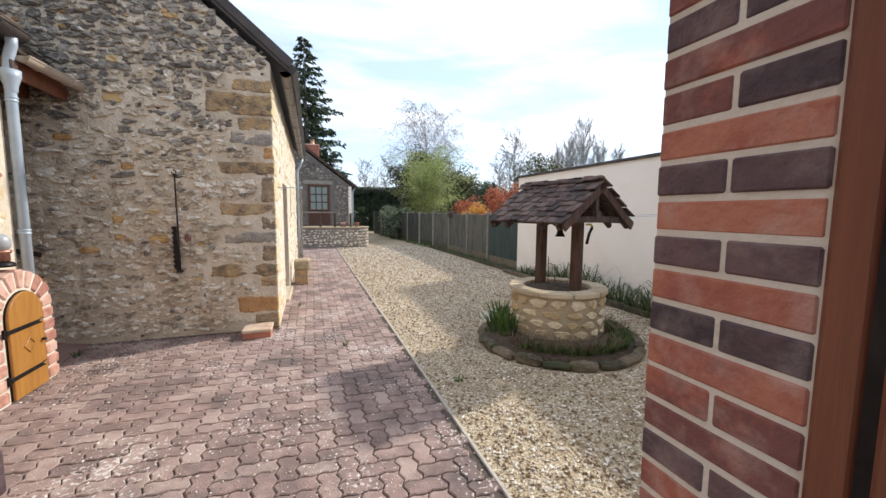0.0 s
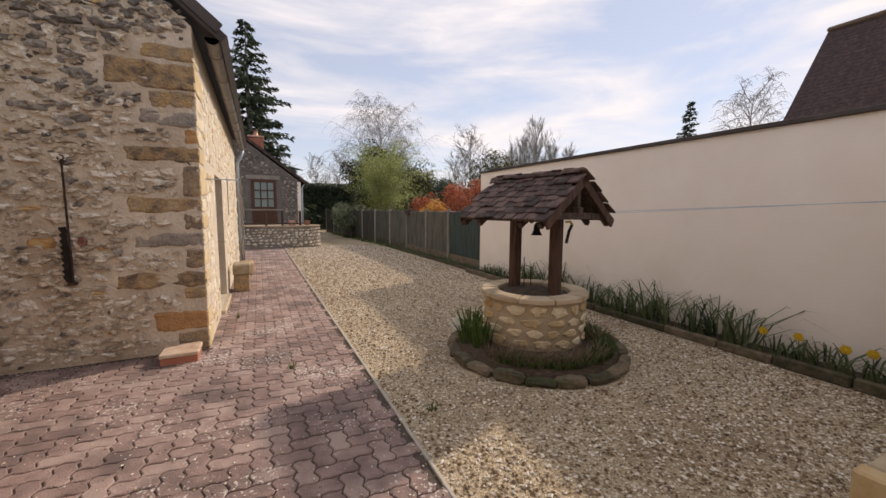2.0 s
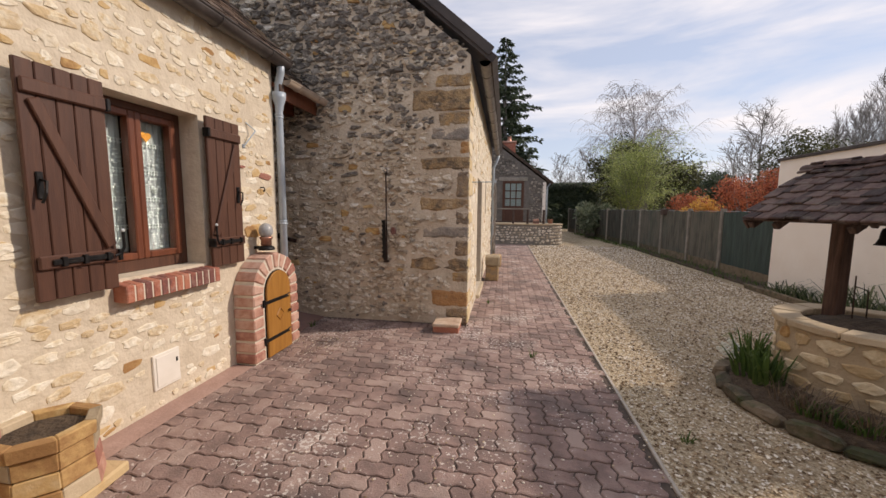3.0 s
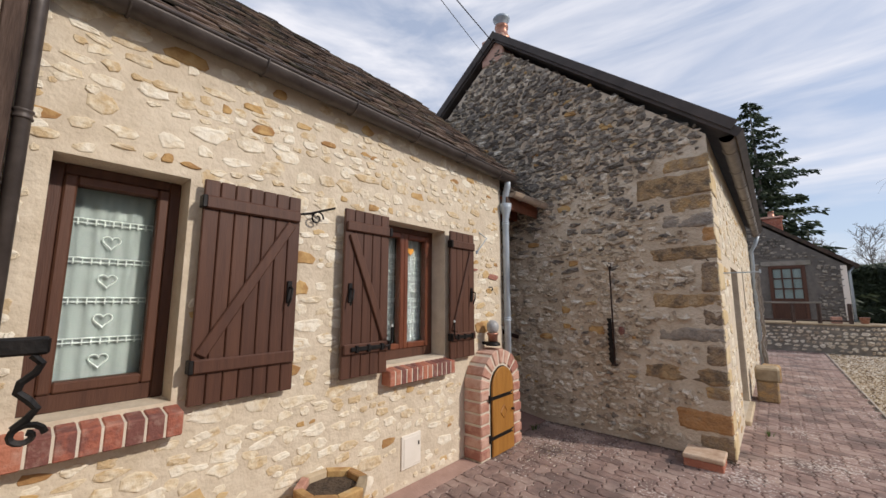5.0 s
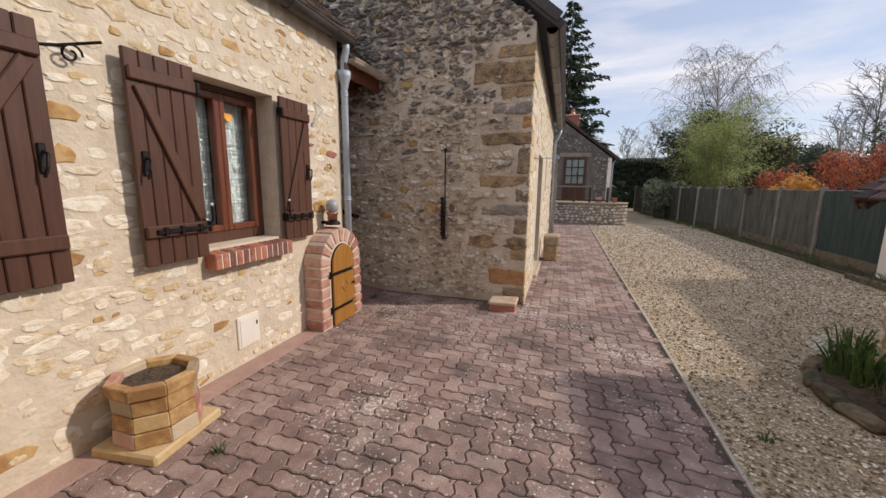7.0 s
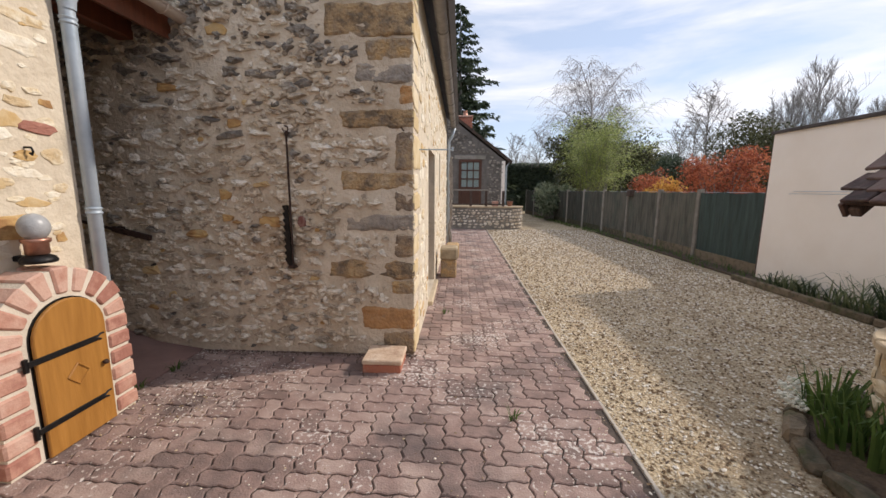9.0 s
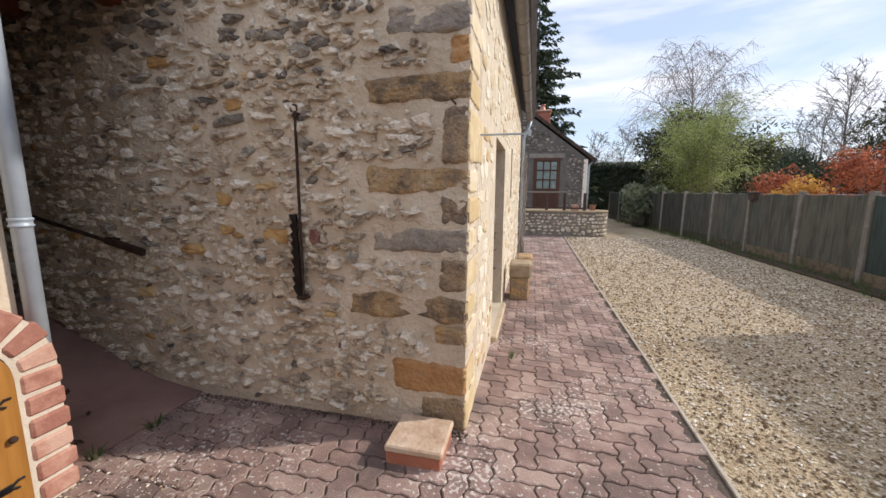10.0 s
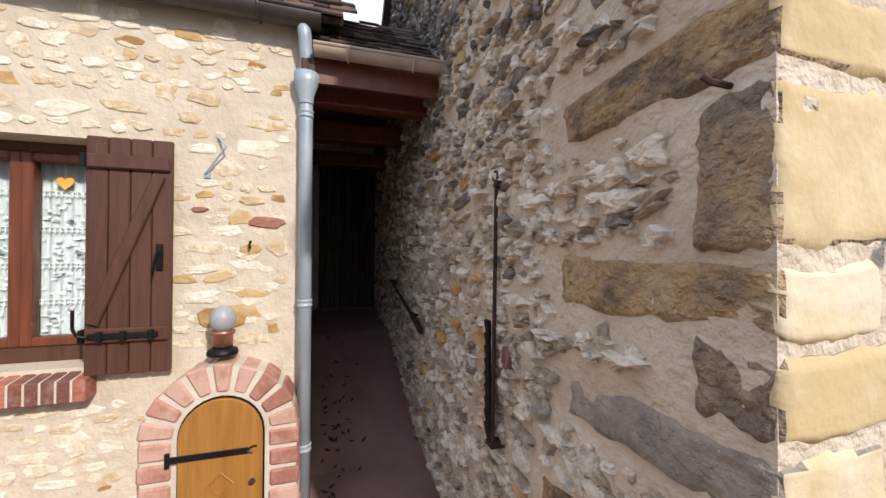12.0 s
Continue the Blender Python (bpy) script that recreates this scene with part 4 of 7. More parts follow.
a = math.radians(43)
tile_roof("roof_house", (FX + 0.08, 0.45, 3.03), (0, 1, 0), (-math.cos(a), 0, math.sin(a)), (math.sin(a), 0, math.cos(a)), 24, 24, 0.17, 0.105, 11, "steep roof of small dark mossy clay tiles")
setting("roof_house_back", prism(bmesh.new(), [(-4.20, 4.74), (-4.20, 4.64), (-7.1, 2.9), (-7.1, 3.0)], 1, 0.3, 4.5), M["tile_dark_i"], "back slope of the house roof", "roof")
a = math.radians(40)
tile_roof("roof_passage", (FX + 0.08, 4.37, 2.83), (0, 1, 0), (-math.cos(a), 0, math.sin(a)), (math.sin(a), 0, math.cos(a)), 5, 9, 0.156, 0.11, 9, "small mossy tiled roof over the passage")
setting("ceiling_passage", prism(bmesh.new(), [(FX + 0.05, 2.70), (FX + 0.05, 2.74), (-3.3, 3.2), (-5.55, 3.2), (-5.55, 3.12), (-3.3, 3.12)], 1, 4.285, GY - 0.002), M["wood_red"], "red-brown boarded ceiling of the passage", "ceiling")
for i, (x, z) in enumerate(((-2.75, 2.62), (-3.6, 2.62), (-4.6, 2.62))):
    tagged(part("ceiling_beam", boxed(x - 0.07, x + 0.07, 4.285, GY - 0.003, z - 0.0, z + 0.16, bev=0.01), M["wood_red"]), "red-brown timber beam across the passage", "beam")
tagged(part("purlin_end", boxed(FX + 0.0, FX + 0.09, 4.29, 4.37, 2.66, 2.75, bev=0.01), M["wood_old"]), "weathered timber purlin end under the passage roof", "timber")

setting("fascia_passage", boxed(FX + 0.02, FX + 0.048, 4.375, GY - 0.003, 2.62, 2.84), M["wood_red"], "red-brown fascia board over the passage", "fascia")

# ---- barn: quoins, ironwork, door, roof edge ----
QUOINS = [(-0.85, 2.90, 3.06, 0), (-1.13, 2.63, 2.88, 1), (-0.80, 2.45, 2.62, 0), (-0.88, 2.29, 2.44, 2), (-0.53, 2.10, 2.28, 3), (-1.03, 1.93, 2.085, 1), (-0.57, 1.61, 1.92, 0), (-1.03, 1.435, 1.595, 1),
          (-0.585, 1.262, 1.425, 0), (-1.0, 1.095, 1.25, 2), (-0.58, 0.87, 1.075, 0), (-1.16, 0.69, 0.845, 1), (-0.61, 0.525, 0.68, 0), (-0.88, 0.235, 0.43, 3), (-0.70, -0.005, 0.225, 0)]
QSIDE = [0.30, 0.5, 0.32, 0.4, 0.3, 0.34, 0.5, 0.28, 0.45, 0.3, 0.42, 0.26, 0.4, 0.3, 0.36]
QMATS = [M["quoin"], M["quoin_ochre"], M["quoin_grey"], M["quoin_orange"]]
quoins = thing("corner_stones", (BX, GY, 0), "large rough brown sandstone corner blocks of the barn", "stonework", kind="structure")
for (xl, z0, z1, tone), d in zip(QUOINS, QSIDE):
    bm = bmesh.new()
    x1, y0, y1 = BX + 0.007 + SEED.uniform(-0.004, 0.004), GY - 0.008 - SEED.uniform(0, 0.008), GY + d
    box(bm, xl, x1, y0, y1, z0 + 0.006, z1 - 0.006)
    bmesh.ops.bevel(bm, geom=bm.edges[:], offset=0.016, segments=1, affect="EDGES")
    bmesh.ops.subdivide_edges(bm, edges=[e for e in bm.edges if e.calc_length() > 0.10], cuts=13, use_grid_fill=True)
    for v in bm.verts:
        p = v.co * 6
        side = v.co.x > BX
        v.co += (0.3 if side else 1.0) * (noise.noise_vector(p) * 0.022 + noise.noise_vector(p * 3.7) * 0.010 + noise.noise_vector(p * 9.5) * 0.0055)
    # faces towards the sun take the paler stone, part cleaning, part painted sunlight
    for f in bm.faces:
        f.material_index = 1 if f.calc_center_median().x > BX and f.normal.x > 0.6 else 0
    part("block", bm, [QMATS[tone], M["quoin_clean_sunlit"]], quoins, smooth=True)

RX = -1.462
rack = thing("iron_rack", (RX, GY, 0.75), "rusty iron rod with a toothed rack hung on the gable", "ironwork")
bm = bmesh.new()
tube(bm, [(RX, GY - 0.03, 1.915), (RX + 0.005, GY - 0.04, 1.35), (RX + 0.012, GY - 0.05, 0.79)], 0.009, 8)
part("rod", bm, M["rust"], rack)
bm = bmesh.new()
pts = [(RX - 0.004 + 0.022 * math.cos(2 * math.pi * i / 12), GY - 0.032, 1.93 + 0.022 * math.sin(2 * math.pi * i / 12)) for i in range(13)]
tube(bm, pts, 0.007, 6)
box(bm, RX - 0.015, RX + 0.018, GY - 0.038, GY + 0.01, 1.885, 1.91, bev=0.004)
part("ring", bm, M["rust"], rack)
poly = [(RX - 0.006, 1.31), (RX - 0.052, 1.31)]
z = 1.31
while z > 0.84:
    poly += [(RX - 0.055, z - 0.012), (RX - 0.036, z - 0.05)]
    z -= 0.055
poly += [(RX - 0.02, 0.80), (RX + 0.006, 0.80)]
bm = bmesh.new()
prism(bm, poly, 1, GY - 0.062, GY - 0.050)
part("toothed_blade", bm, M["iron"], rack)
part("clamp", boxed(RX - 0.03, RX + 0.03, GY - 0.066, GY + 0.01, 0.775, 0.80, bev=0.004), M["rust"], rack)
bar = thing("iron_latch_bar", (-2.85, GY, 1.02), "rusty iron bar fixed along the gable wall", "ironwork")
bm = bmesh.new()
tube(bm, [(-2.70, GY - 0.045, 1.02), (-3.2, GY - 0.05, 1.135), (-3.95, GY - 0.05, 1.30)], 0.014, 6)
part("rod", bm, M["rust"], bar)
part("bar", boxed(-0.17, 0.17, -0.02, 0.012, -0.024, 0.024, bev=0.004, m=pose(-2.86, GY - 0.04, 1.056, 0, 13, 0)), M["rust"], bar)
for x, z in ((-2.97, 1.09), (-3.9, 1.29)):
    part("pin", boxed(x - 0.015, x + 0.015, GY - 0.05, GY + 0.01, z - 0.025, z + 0.025, bev=0.004), M["rust"], bar)
nail = thing("iron_nail", (-0.50, GY, 1.94), "short bent iron spike in the corner stone", "spike")
bm = bmesh.new()
tube(bm, [(-0.50, GY + 0.02, 1.92), (-0.505, GY - 0.05, 1.925), (-0.51, GY - 0.062, 1.935)], 0.0065, 6)
part("spike", bm, M["rust"], nail)

line = thing("clothes_line_bracket", (BX, 5.56, 1.8), "galvanised clothes line bracket on the barn wall", "bracket")
part("arm", boxed(BX - 0.02, -0.11, 5.553, 5.567, 1.806, 1.818, bev=0.002), M["zinc"], line)
part("tip", boxed(-0.122, -0.104, 5.54, 5.58, 1.80, 1.835, bev=0.003), M["zinc"], line)

# barn door in its deep reveal, threshold
bdoor = thing("door_2", (BX - 0.3, 7.2, 0.06), "old dark plank door set deep in the barn wall", "door", kind="structure")
for i in range(8):
    part("plank", boxed(BX - 0.40, BX - 0.36, 6.652 + i * 0.14, 6.652 + (i + 1) * 0.14 - 0.004, 0.065, 1.945), M["wood_old"], bdoor)
setting("threshold", boxed(BX - 0.3, BX + 0.06, 6.6, 7.8, -0.009, 0.058, bev=0.012), M["coping"], "pale worn stone threshold", "threshold")
setting("window_shutter", boxed(BX - 0.3, BX - 0.26, 8.95, 9.25, 1.35, 2.1), M["wood_old"], "small dark shuttered barn opening", "shutter")

blk = thing("stone_block", (-0.2, 8.33, 0), "two stacked sandstone blocks beside the barn wall", "stone block")
part("lower_block", boxed(-0.345, -0.085, 8.16, 8.5, -0.009, 0.30, bev=0.02), M["quoin"], blk)
part("upper_block", boxed(-0.355, -0.065, 8.14, 8.52, 0.301, 0.50, bev=0.025), M["moss_stone"], blk)
blk2 = thing("stone_trough", (-0.18, 10.2, 0), "small weathered stone trough by the barn wall", "trough")
bm = boxed(-0.33, -0.05, 10.0, 10.5, -0.009, 0.28, bev=0.03)
part("trough_body", bm, M["quoin"], blk2)

slab = thing("stone_slab", (-0.64, 4.97, 0), "sandstone slab resting on brick at the barn corner", "slab")
part("slab_top", boxed(-0.80, -0.48, 4.80, 5.11, 0.065, 0.105, bev=0.008), M["slab"], slab)
part("slab_base", boxed(-0.795, -0.49, 4.806, 5.10, -0.008, 0.0645, bev=0.006), M["brick_red"], slab)

# barn chimney
ch = thing("chimney", (-3.0, GY + 0.3, 5.3), "small brick chimney with a clay pot and metal cap", "chimney")
part("shaft", boxed(-3.26, -2.86, GY - 0.02, GY + 0.4, 5.2, 5.66, bev=0.015), M["brick_pink"], ch)
bm = bmesh.new()
lathe(bm, [(0.13, 5.66), (0.14, 5.70), (0.11, 5.72), (0.09, 5.86), (0.11, 5.88), (0.11, 5.92), (0.0, 5.92)], (-3.0, GY + 0.18, 0), 16)
part("pot", bm, M["copper"], ch, "orange clay pot", smooth=True)
bm = bmesh.new()
lathe(bm, [(0.07, 5.92), (0.07, 5.98), (0.13, 6.02), (0.14, 6.05), (0.10, 6.09), (0.0, 6.10)], (-3.0, GY + 0.18, 0), 16)
part("cap", bm, M["zinc"], ch, smooth=True)
vb = setting("verge_board", prism(bmesh.new(), [(-0.21, 3.217), (-2.99, 5.56), (-2.99, 5.68), (-0.15, 3.30)], 1, GY - 0.085, GY - 0.05), M["slate"], "dark tarred verge along the gable", "verge")
setting("verge_board_west", prism(bmesh.new(), [(-5.86, 3.18), (-5.92, 3.28), (-2.992, 5.70), (-2.992, 5.56)], 1, GY - 0.085, GY - 0.05), M["slate"], "dark tarred verge along the gable", "verge")

# overhead cables
for i, (x0, y0, z0) in enumerate(((-3.05, GY + 0.1, 5.55), (-3.2, GY + 0.15, 5.35))):
    bm = bmesh.new()
    e = Vector((-2.2 + 0.5 * i, -6, 7.6))
    s = Vector((x0, y0, z0))
    tube(bm, [s.lerp(e, k / 12) - Vector((0, 0, 0.5 * math.sin(math.pi * k / 12))) for k in range(13)], 0.008 - 0.003 * i, 5)
    tagged(part("overhead_cable", bm, M["iron"]), "thin black overhead cable running to the barn chimney", "cable", "overhead cables")

# climbing stems beside the barn downpipe
vine = thing("climbing_plant", (-0.22, 10.9, 0), "bare twisted climber stems with few leaves on the barn wall", "climber")
bm = bmesh.new()
vr = random.Random(5)
for k in range(5):
    y = 10.6 + 0.16 * k
    pts = [(-0.30 + vr.uniform(0, 0.08), y + 0.08 * math.sin(j * 0.8 + k) + vr.uniform(-0.03, 0.03), j * 0.22) for j in range(11)]
    tube(bm, pts, 0.022, 5, 0.008)
part("stem", bm, M["bark"], vine)

# ---- timber post and ironwork at the porch corner ----
post = thing("timber_post", (-2.35, 0.39, 0), "weathered brown timber post at the porch corner", "post")
part("shaft", boxed(-2.405, -2.30, 0.353, 0.422, -0.009, 3.4, bev=0.008), M["wood_old"], post)
ornament = thing("iron_ornament", (-1.5, 0.5, 1.2), "black wrought iron bell pull with scrolls", "ornament")
bm = boxed(-1.455, -1.425, 0.345, 0.575, 1.385, 1.43, bev=0.006)
part("bracket", bm, M["iron"], ornament)
bm = bmesh.new()
tube(bm, [(-1.44, 0.545 + 0.02 * math.sin(i * 1.3), 1.385 - i * 0.022) for i in range(9)], 0.010, 6)
pts = [(-1.44, 0.55 + 0.035 * (1 - i / 20) * math.cos(i * 0.5), 1.19 + 0.03 * (1 - i / 20) * math.sin(i * 0.5)) for i in range(16)]
tube(bm, pts, 0.008, 5)
part("scroll", bm, M["iron"], ornament)

# ---- doorway where the walk begins: brick reveal and frame ----
pier = thing("brick_reveal", (0.55, 0.36, 0), "red and dark brick doorway reveal with pale joints", "brickwork", kind="structure")
br = random.Random(3)
z, k = -0.0295, 0
DARK = shade("dark engineering brick", [(0.06, 0.04, 0.045), (0.11, 0.065, 0.068), (0.15, 0.09, 0.085)], 11, 0.8, 0.7, 60, "object", 0.2, stain=(0.42, 0.33, 0.29), stscale=16, blotch=0.3)
while z < 2.6:
    cuts = [0.252, 0.480] if k % 2 else [0.252, 0.365, 0.480]
    for a, b in zip(cuts, cuts[1:]):
        mat = M["brick_red"] if (k % 2 or br.random() < 0.4) else DARK
        part("brick", boxed(0.5375 + br.uniform(-0.0015, 0.0015), 0.60, a + 0.004, b - 0.003, z + 0.0045, z + 0.051 + br.uniform(-0.0015, 0.0015), bev=0.003), mat, pier)
    z += 0.0555
    k += 1
for x0, x1 in ((0.60, 0.82), (0.82, 1.04)):
    z = -0.0295
    while z < 2.6:
        part("brick", boxed(x0 + 0.005, x1 - 0.005, 0.444, 0.479, z + 0.0045, z + 0.051, bev=0.003), M["brick_red"], pier)
        z += 0.0555
dframe = thing("door_frame", (0.72, 0.3, 0), "brown painted doorway frame with a dark seal", "door frame", kind="structure")
part("jamb", boxed(0.528, 0.54, 0.208, 0.2505, -0.009, 2.3, bev=0.006), M["wood_red"], dframe)
part("seal", boxed(0.526, 0.54, 0.191, 0.207, -0.009, 2.3), M["iron"], dframe)
part("rebate", boxed(0.51, 0.54, 0.147, 0.19, -0.009, 2.3, bev=0.006), M["wood_red"], dframe)
dleaf = thing("door_leaf", (0.70, 0.1, 0), "brown open door leaf with a brass lock plate", "door")
part("panel", boxed(0.503, 0.539, -0.75, 0.142, 0.01, 2.2, bev=0.005), M["wood_red"], dleaf)
part("lock_plate", boxed(0.4995, 0.5025, 0.102, 0.131, 1.47, 1.68, bev=0.001), M["copper"], dleaf, "brass lock plate")
lp = thing("brick_reveal", (-0.3, 0.4, 0), "red and dark brick doorway reveal with pale joints", "brickwork", kind="structure")
z, k = 0.0, 0
while z < 2.3:
    part("brick", boxed(-0.34, -0.285, 0.20, 0.463, z + 0.0045, z + 0.051, bev=0.003), M["brick_red"] if k % 2 else DARK, lp)
    z += 0.0555
    k += 1

# ---- planter by the house ----
pl = thing("stone_planter", (-2.2, 1.92, 0), "octagonal sandstone planter with dark soil on a stepped base", "planter")
PC = (-2.19, 1.93)


def octagon(r, rot=22.5):
    return [(PC[0] + r * math.cos(radians(45 * k + rot)), PC[1] + r * math.sin(radians(45 * k + rot))) for k in range(8)]


part("plinth", boxed(-0.205, 0.205, -0.235, 0.235, -0.009, 0.055, bev=0.012, m=pose(PC[0], PC[1], 0, 0, 0, 8)), M["stone_ochre"], pl)
prn = random.Random(12)
PMATS = [M["stone_ochre"], M["moss_stone"], M["coping"], M["brick_pink"], M["stone_ochre"]]
for za, zb, ra, rb2 in ((0.056, 0.14, 0.222, 0.214), (0.145, 0.23, 0.213, 0.206), (0.235, 0.325, 0.206, 0.208), (0.33, 0.402, 0.222, 0.228)):
    lo, hi = octagon(ra), octagon(rb2)
    li, hi2 = octagon(ra - 0.055), octagon(rb2 - 0.06)
    for k in range(8):
        k2 = (k + 1) % 8
        bm = bmesh.new()
        g8 = [bm.verts.new((*p, za)) for p in (lo[k], lo[k2], li[k2], li[k])] + [bm.verts.new((*p, zb)) for p in (hi[k], hi[k2], hi2[k2], hi2[k])]
        for q in ((0, 3, 2, 1), (4, 5, 6, 7), (0, 1, 5, 4), (1, 2, 6, 5), (2, 3, 7, 6), (3, 0, 4, 7)):
            bm.faces.new([g8[a] for a in q])
        bmesh.ops.bevel(bm, geom=bm.edges[:], offset=0.006, segments=1, affect="EDGES")
        part("block", bm, prn.choice(PMATS), pl)
bm = bmesh.new()
bm.faces.new([bm.verts.new((x, y, 0.365)) for x, y in octagon(0.162)])
bmesh.ops.subdivide_edges(bm, edges=bm.edges[:], cuts=3)
part("earth", bm, M["soil"], pl)

# ---- well ----
M["mortar_well"] = shade("tan well mortar", [(0.42, 0.33, 0.22), (0.52, 0.42, 0.29)], 6, 0.95, 0.8, 34, stain=(0.24, 0.19, 0.12), stscale=2)
M["well_stone"] = shade("warm tan well stone", [(0.50, 0.37, 0.21), (0.68, 0.56, 0.37), (0.76, 0.67, 0.50)], 10, 0.92, 0.8, 35, "object", 0.2)
M["wood_well"] = shade("red-brown weathered timber", [(0.042, 0.020, 0.013), (0.085, 0.042, 0.028), (0.13, 0.075, 0.055)], 5, 0.75, 0.5, 25, stretch=(5, 5, 0.6))
WELLST = [stone_mesh("stone", M["well_stone"], SEED, 10, 0.84, 0.18, 0.3) for _ in range(8)]
WC = Vector((2.80, 3.82, 0))
WR = 0.535
well = thing("well", WC, "round stone garden well with a tiled roof on posts", "well")
bm = bmesh.new()
lathe(bm, [(WR, -0.01), (WR, 0.577), (0.40, 0.577), (0.40, 0.30)], WC, 40)
part("wall", bm, M["mortar_well"], well, smooth=False)
wr = random.Random(21)
z = 0.02
while z < 0.55:
    h = wr.uniform(0.09, 0.13)
    a = wr.uniform(0, 1)
    a_end = a + 2 * math.pi
    while a < a_end - 0.12:
        w = wr.uniform(0.14, 0.26) / WR
        p = WC + Vector((math.cos(a + w / 2), math.sin(a + w / 2), 0)) * (WR + 0.002) + Vector((0, 0, z + h / 2))
        ang = a + w / 2
        m = wall_frame(p, (-math.sin(ang), math.cos(ang), 0)) @ Matrix.Diagonal((w * WR * 0.9, 0.012, h * 0.86, 1))
        piece("stone", wr.choice(OCHRE if wr.random() < 0.12 else WELLST), m, well)
        a += w + 0.02
    z += h + 0.008
for k in range(10):
    a0, a1 = 2 * math.pi * k / 10 + 0.012, 2 * math.pi * (k + 1) / 10 - 0.012
    arc = [a0 + (a1 - a0) * i / 4 for i in range(5)]
    poly = [(WC.x + 0.385 * math.cos(t), WC.y + 0.385 * math.sin(t)) for t in arc] + [(WC.x + 0.575 * math.cos(t), WC.y + 0.575 * math.sin(t)) for t in arc[::-1]]
    bm = bmesh.new()
    prism(bm, poly, 2, 0.578, 0.632 + wr.uniform(-0.004, 0.004))
    bmesh.ops.bevel(bm, geom=[e for e in bm.edges if e.calc_length() > 0.03], offset=0.008, segments=1, affect="EDGES")
    part("coping_stone", bm, M["coping"], well)
bm = bmesh.new()
lathe(bm, [(0.395, 0.575), (0.33, 0.60), (0.2, 0.635), (0.08, 0.65), (0.0, 0.652)], WC, 28)
for v in bm.verts:
    v.co += noise.noise_vector(v.co * 11) * 0.018
part("earth", bm, M["soil"], well, smooth=True)
RM = Matrix.Translation((WC.x, WC.y, 0)) @ Matrix.Rotation(radians(13), 4, "Z")


def wp(x, y, z):
    return RM @ Vector((x, y, z))


for y in (-0.27, 0.27):
    part("post", boxed(-0.052, 0.052, y - 0.052, y + 0.052, 0.56, 1.52, bev=0.008, m=RM), M["wood_well"], well)
part("tie_beam", boxed(-0.04, 0.04, -0.54, 0.54, 1.44, 1.52, bev=0.006, m=RM), M["wood_old"], well)
ZE, ZR, HW, HL = 1.405, 1.845, 0.60, 0.545
for y in (-HL + 0.05, -0.27, 0.27, HL - 0.05):
    part("cross_beam", boxed(-0.52, 0.52, y - 0.03, y + 0.03, 1.40, 1.465, bev=0.006, m=RM), M["wood_old"], well)
    for s in (-1, 1):
        d = Vector((HW * s, 0, ZE - ZR))
        ang = math.degrees(math.atan2(ZR - ZE, HW)) * s
        part("rafter", boxed(-d.length / 2, d.length / 2 + 0.03, y - 0.025, y + 0.025, -0.085, -0.03, bev=0.005, m=RM @ pose(HW * s / 2, 0, (ZE + ZR) / 2, 0, 0, 0) @ pose(0, 0, 0, 0, ang, 0) @ (Matrix.Rotation(math.pi, 4, "Z") if s < 0 else Matrix())), M["wood_old"], well)
part("king_post", boxed(-0.03, 0.03, -HL + 0.03, -HL + 0.08, 1.465, 1.76, bev=0.004, m=RM), M["wood_old"], well)
wt = mesh_of("tile", boxed(0.002, 0.124, -0.024, 0.165, 0, 0.019, bev=0.005), M["tile_well"])
for y in (-HL - 0.012, HL + 0.012):
    for sd in (-1, 1):
        ln = math.hypot(HW, ZR - ZE)
        an = math.degrees(math.atan2(ZR - ZE, HW)) * sd
        part("bargeboard", boxed(-ln / 2, ln / 2 + 0.02, y - 0.012, y + 0.012, -0.10, -0.012, bev=0.004, m=RM @ pose(HW * sd / 2, 0, (ZE + ZR) / 2) @ pose(0, 0, 0, 0, an, 0) @ (Matrix.Rotation(math.pi, 4, "Z") @ pose(0, -2 * y, 0) if sd < 0 else Matrix())), M["wood_well"], well)
tr = random.Random(9)
sl = math.hypot(HW, ZR - ZE)
for s in (-1, 1):
    up = (RM.to_3x3() @ Vector((-s * HW, 0, ZR - ZE))).normalized()
    al = (RM.to_3x3() @ Vector((0, 1, 0))) * -s
    al = al if up.cross(al).z < 0 else -al
    nr = al.cross(up)
    b = Matrix((al, up, nr)).transposed().to_4x4()
    o = wp(s * HW, 0, ZE) - al * HL
    b.translation = o
    part("boarding", boxed(0, 2 * HL, 0, sl - 0.006, -0.028, -0.014, m=b), M["wood_old"], well)
    rows = 8
    for j in range(rows):
        for i in range(-1, 10):
            u = (i + (0.5 if j % 2 else 0)) * 0.127
            if u < -0.07 or u > 2 * HL - 0.06:
                continue
            piece("tile", wt, b @ Matrix.Translation((u + tr.uniform(-0.006, 0.006), j * (sl / rows) + tr.uniform(-0.018, 0.012), tr.uniform(0.004, 0.016))) @ pose(0, 0, 0, -7 + tr.uniform(-3, 2), tr.uniform(-3, 3), tr.uniform(-4, 4)), well)
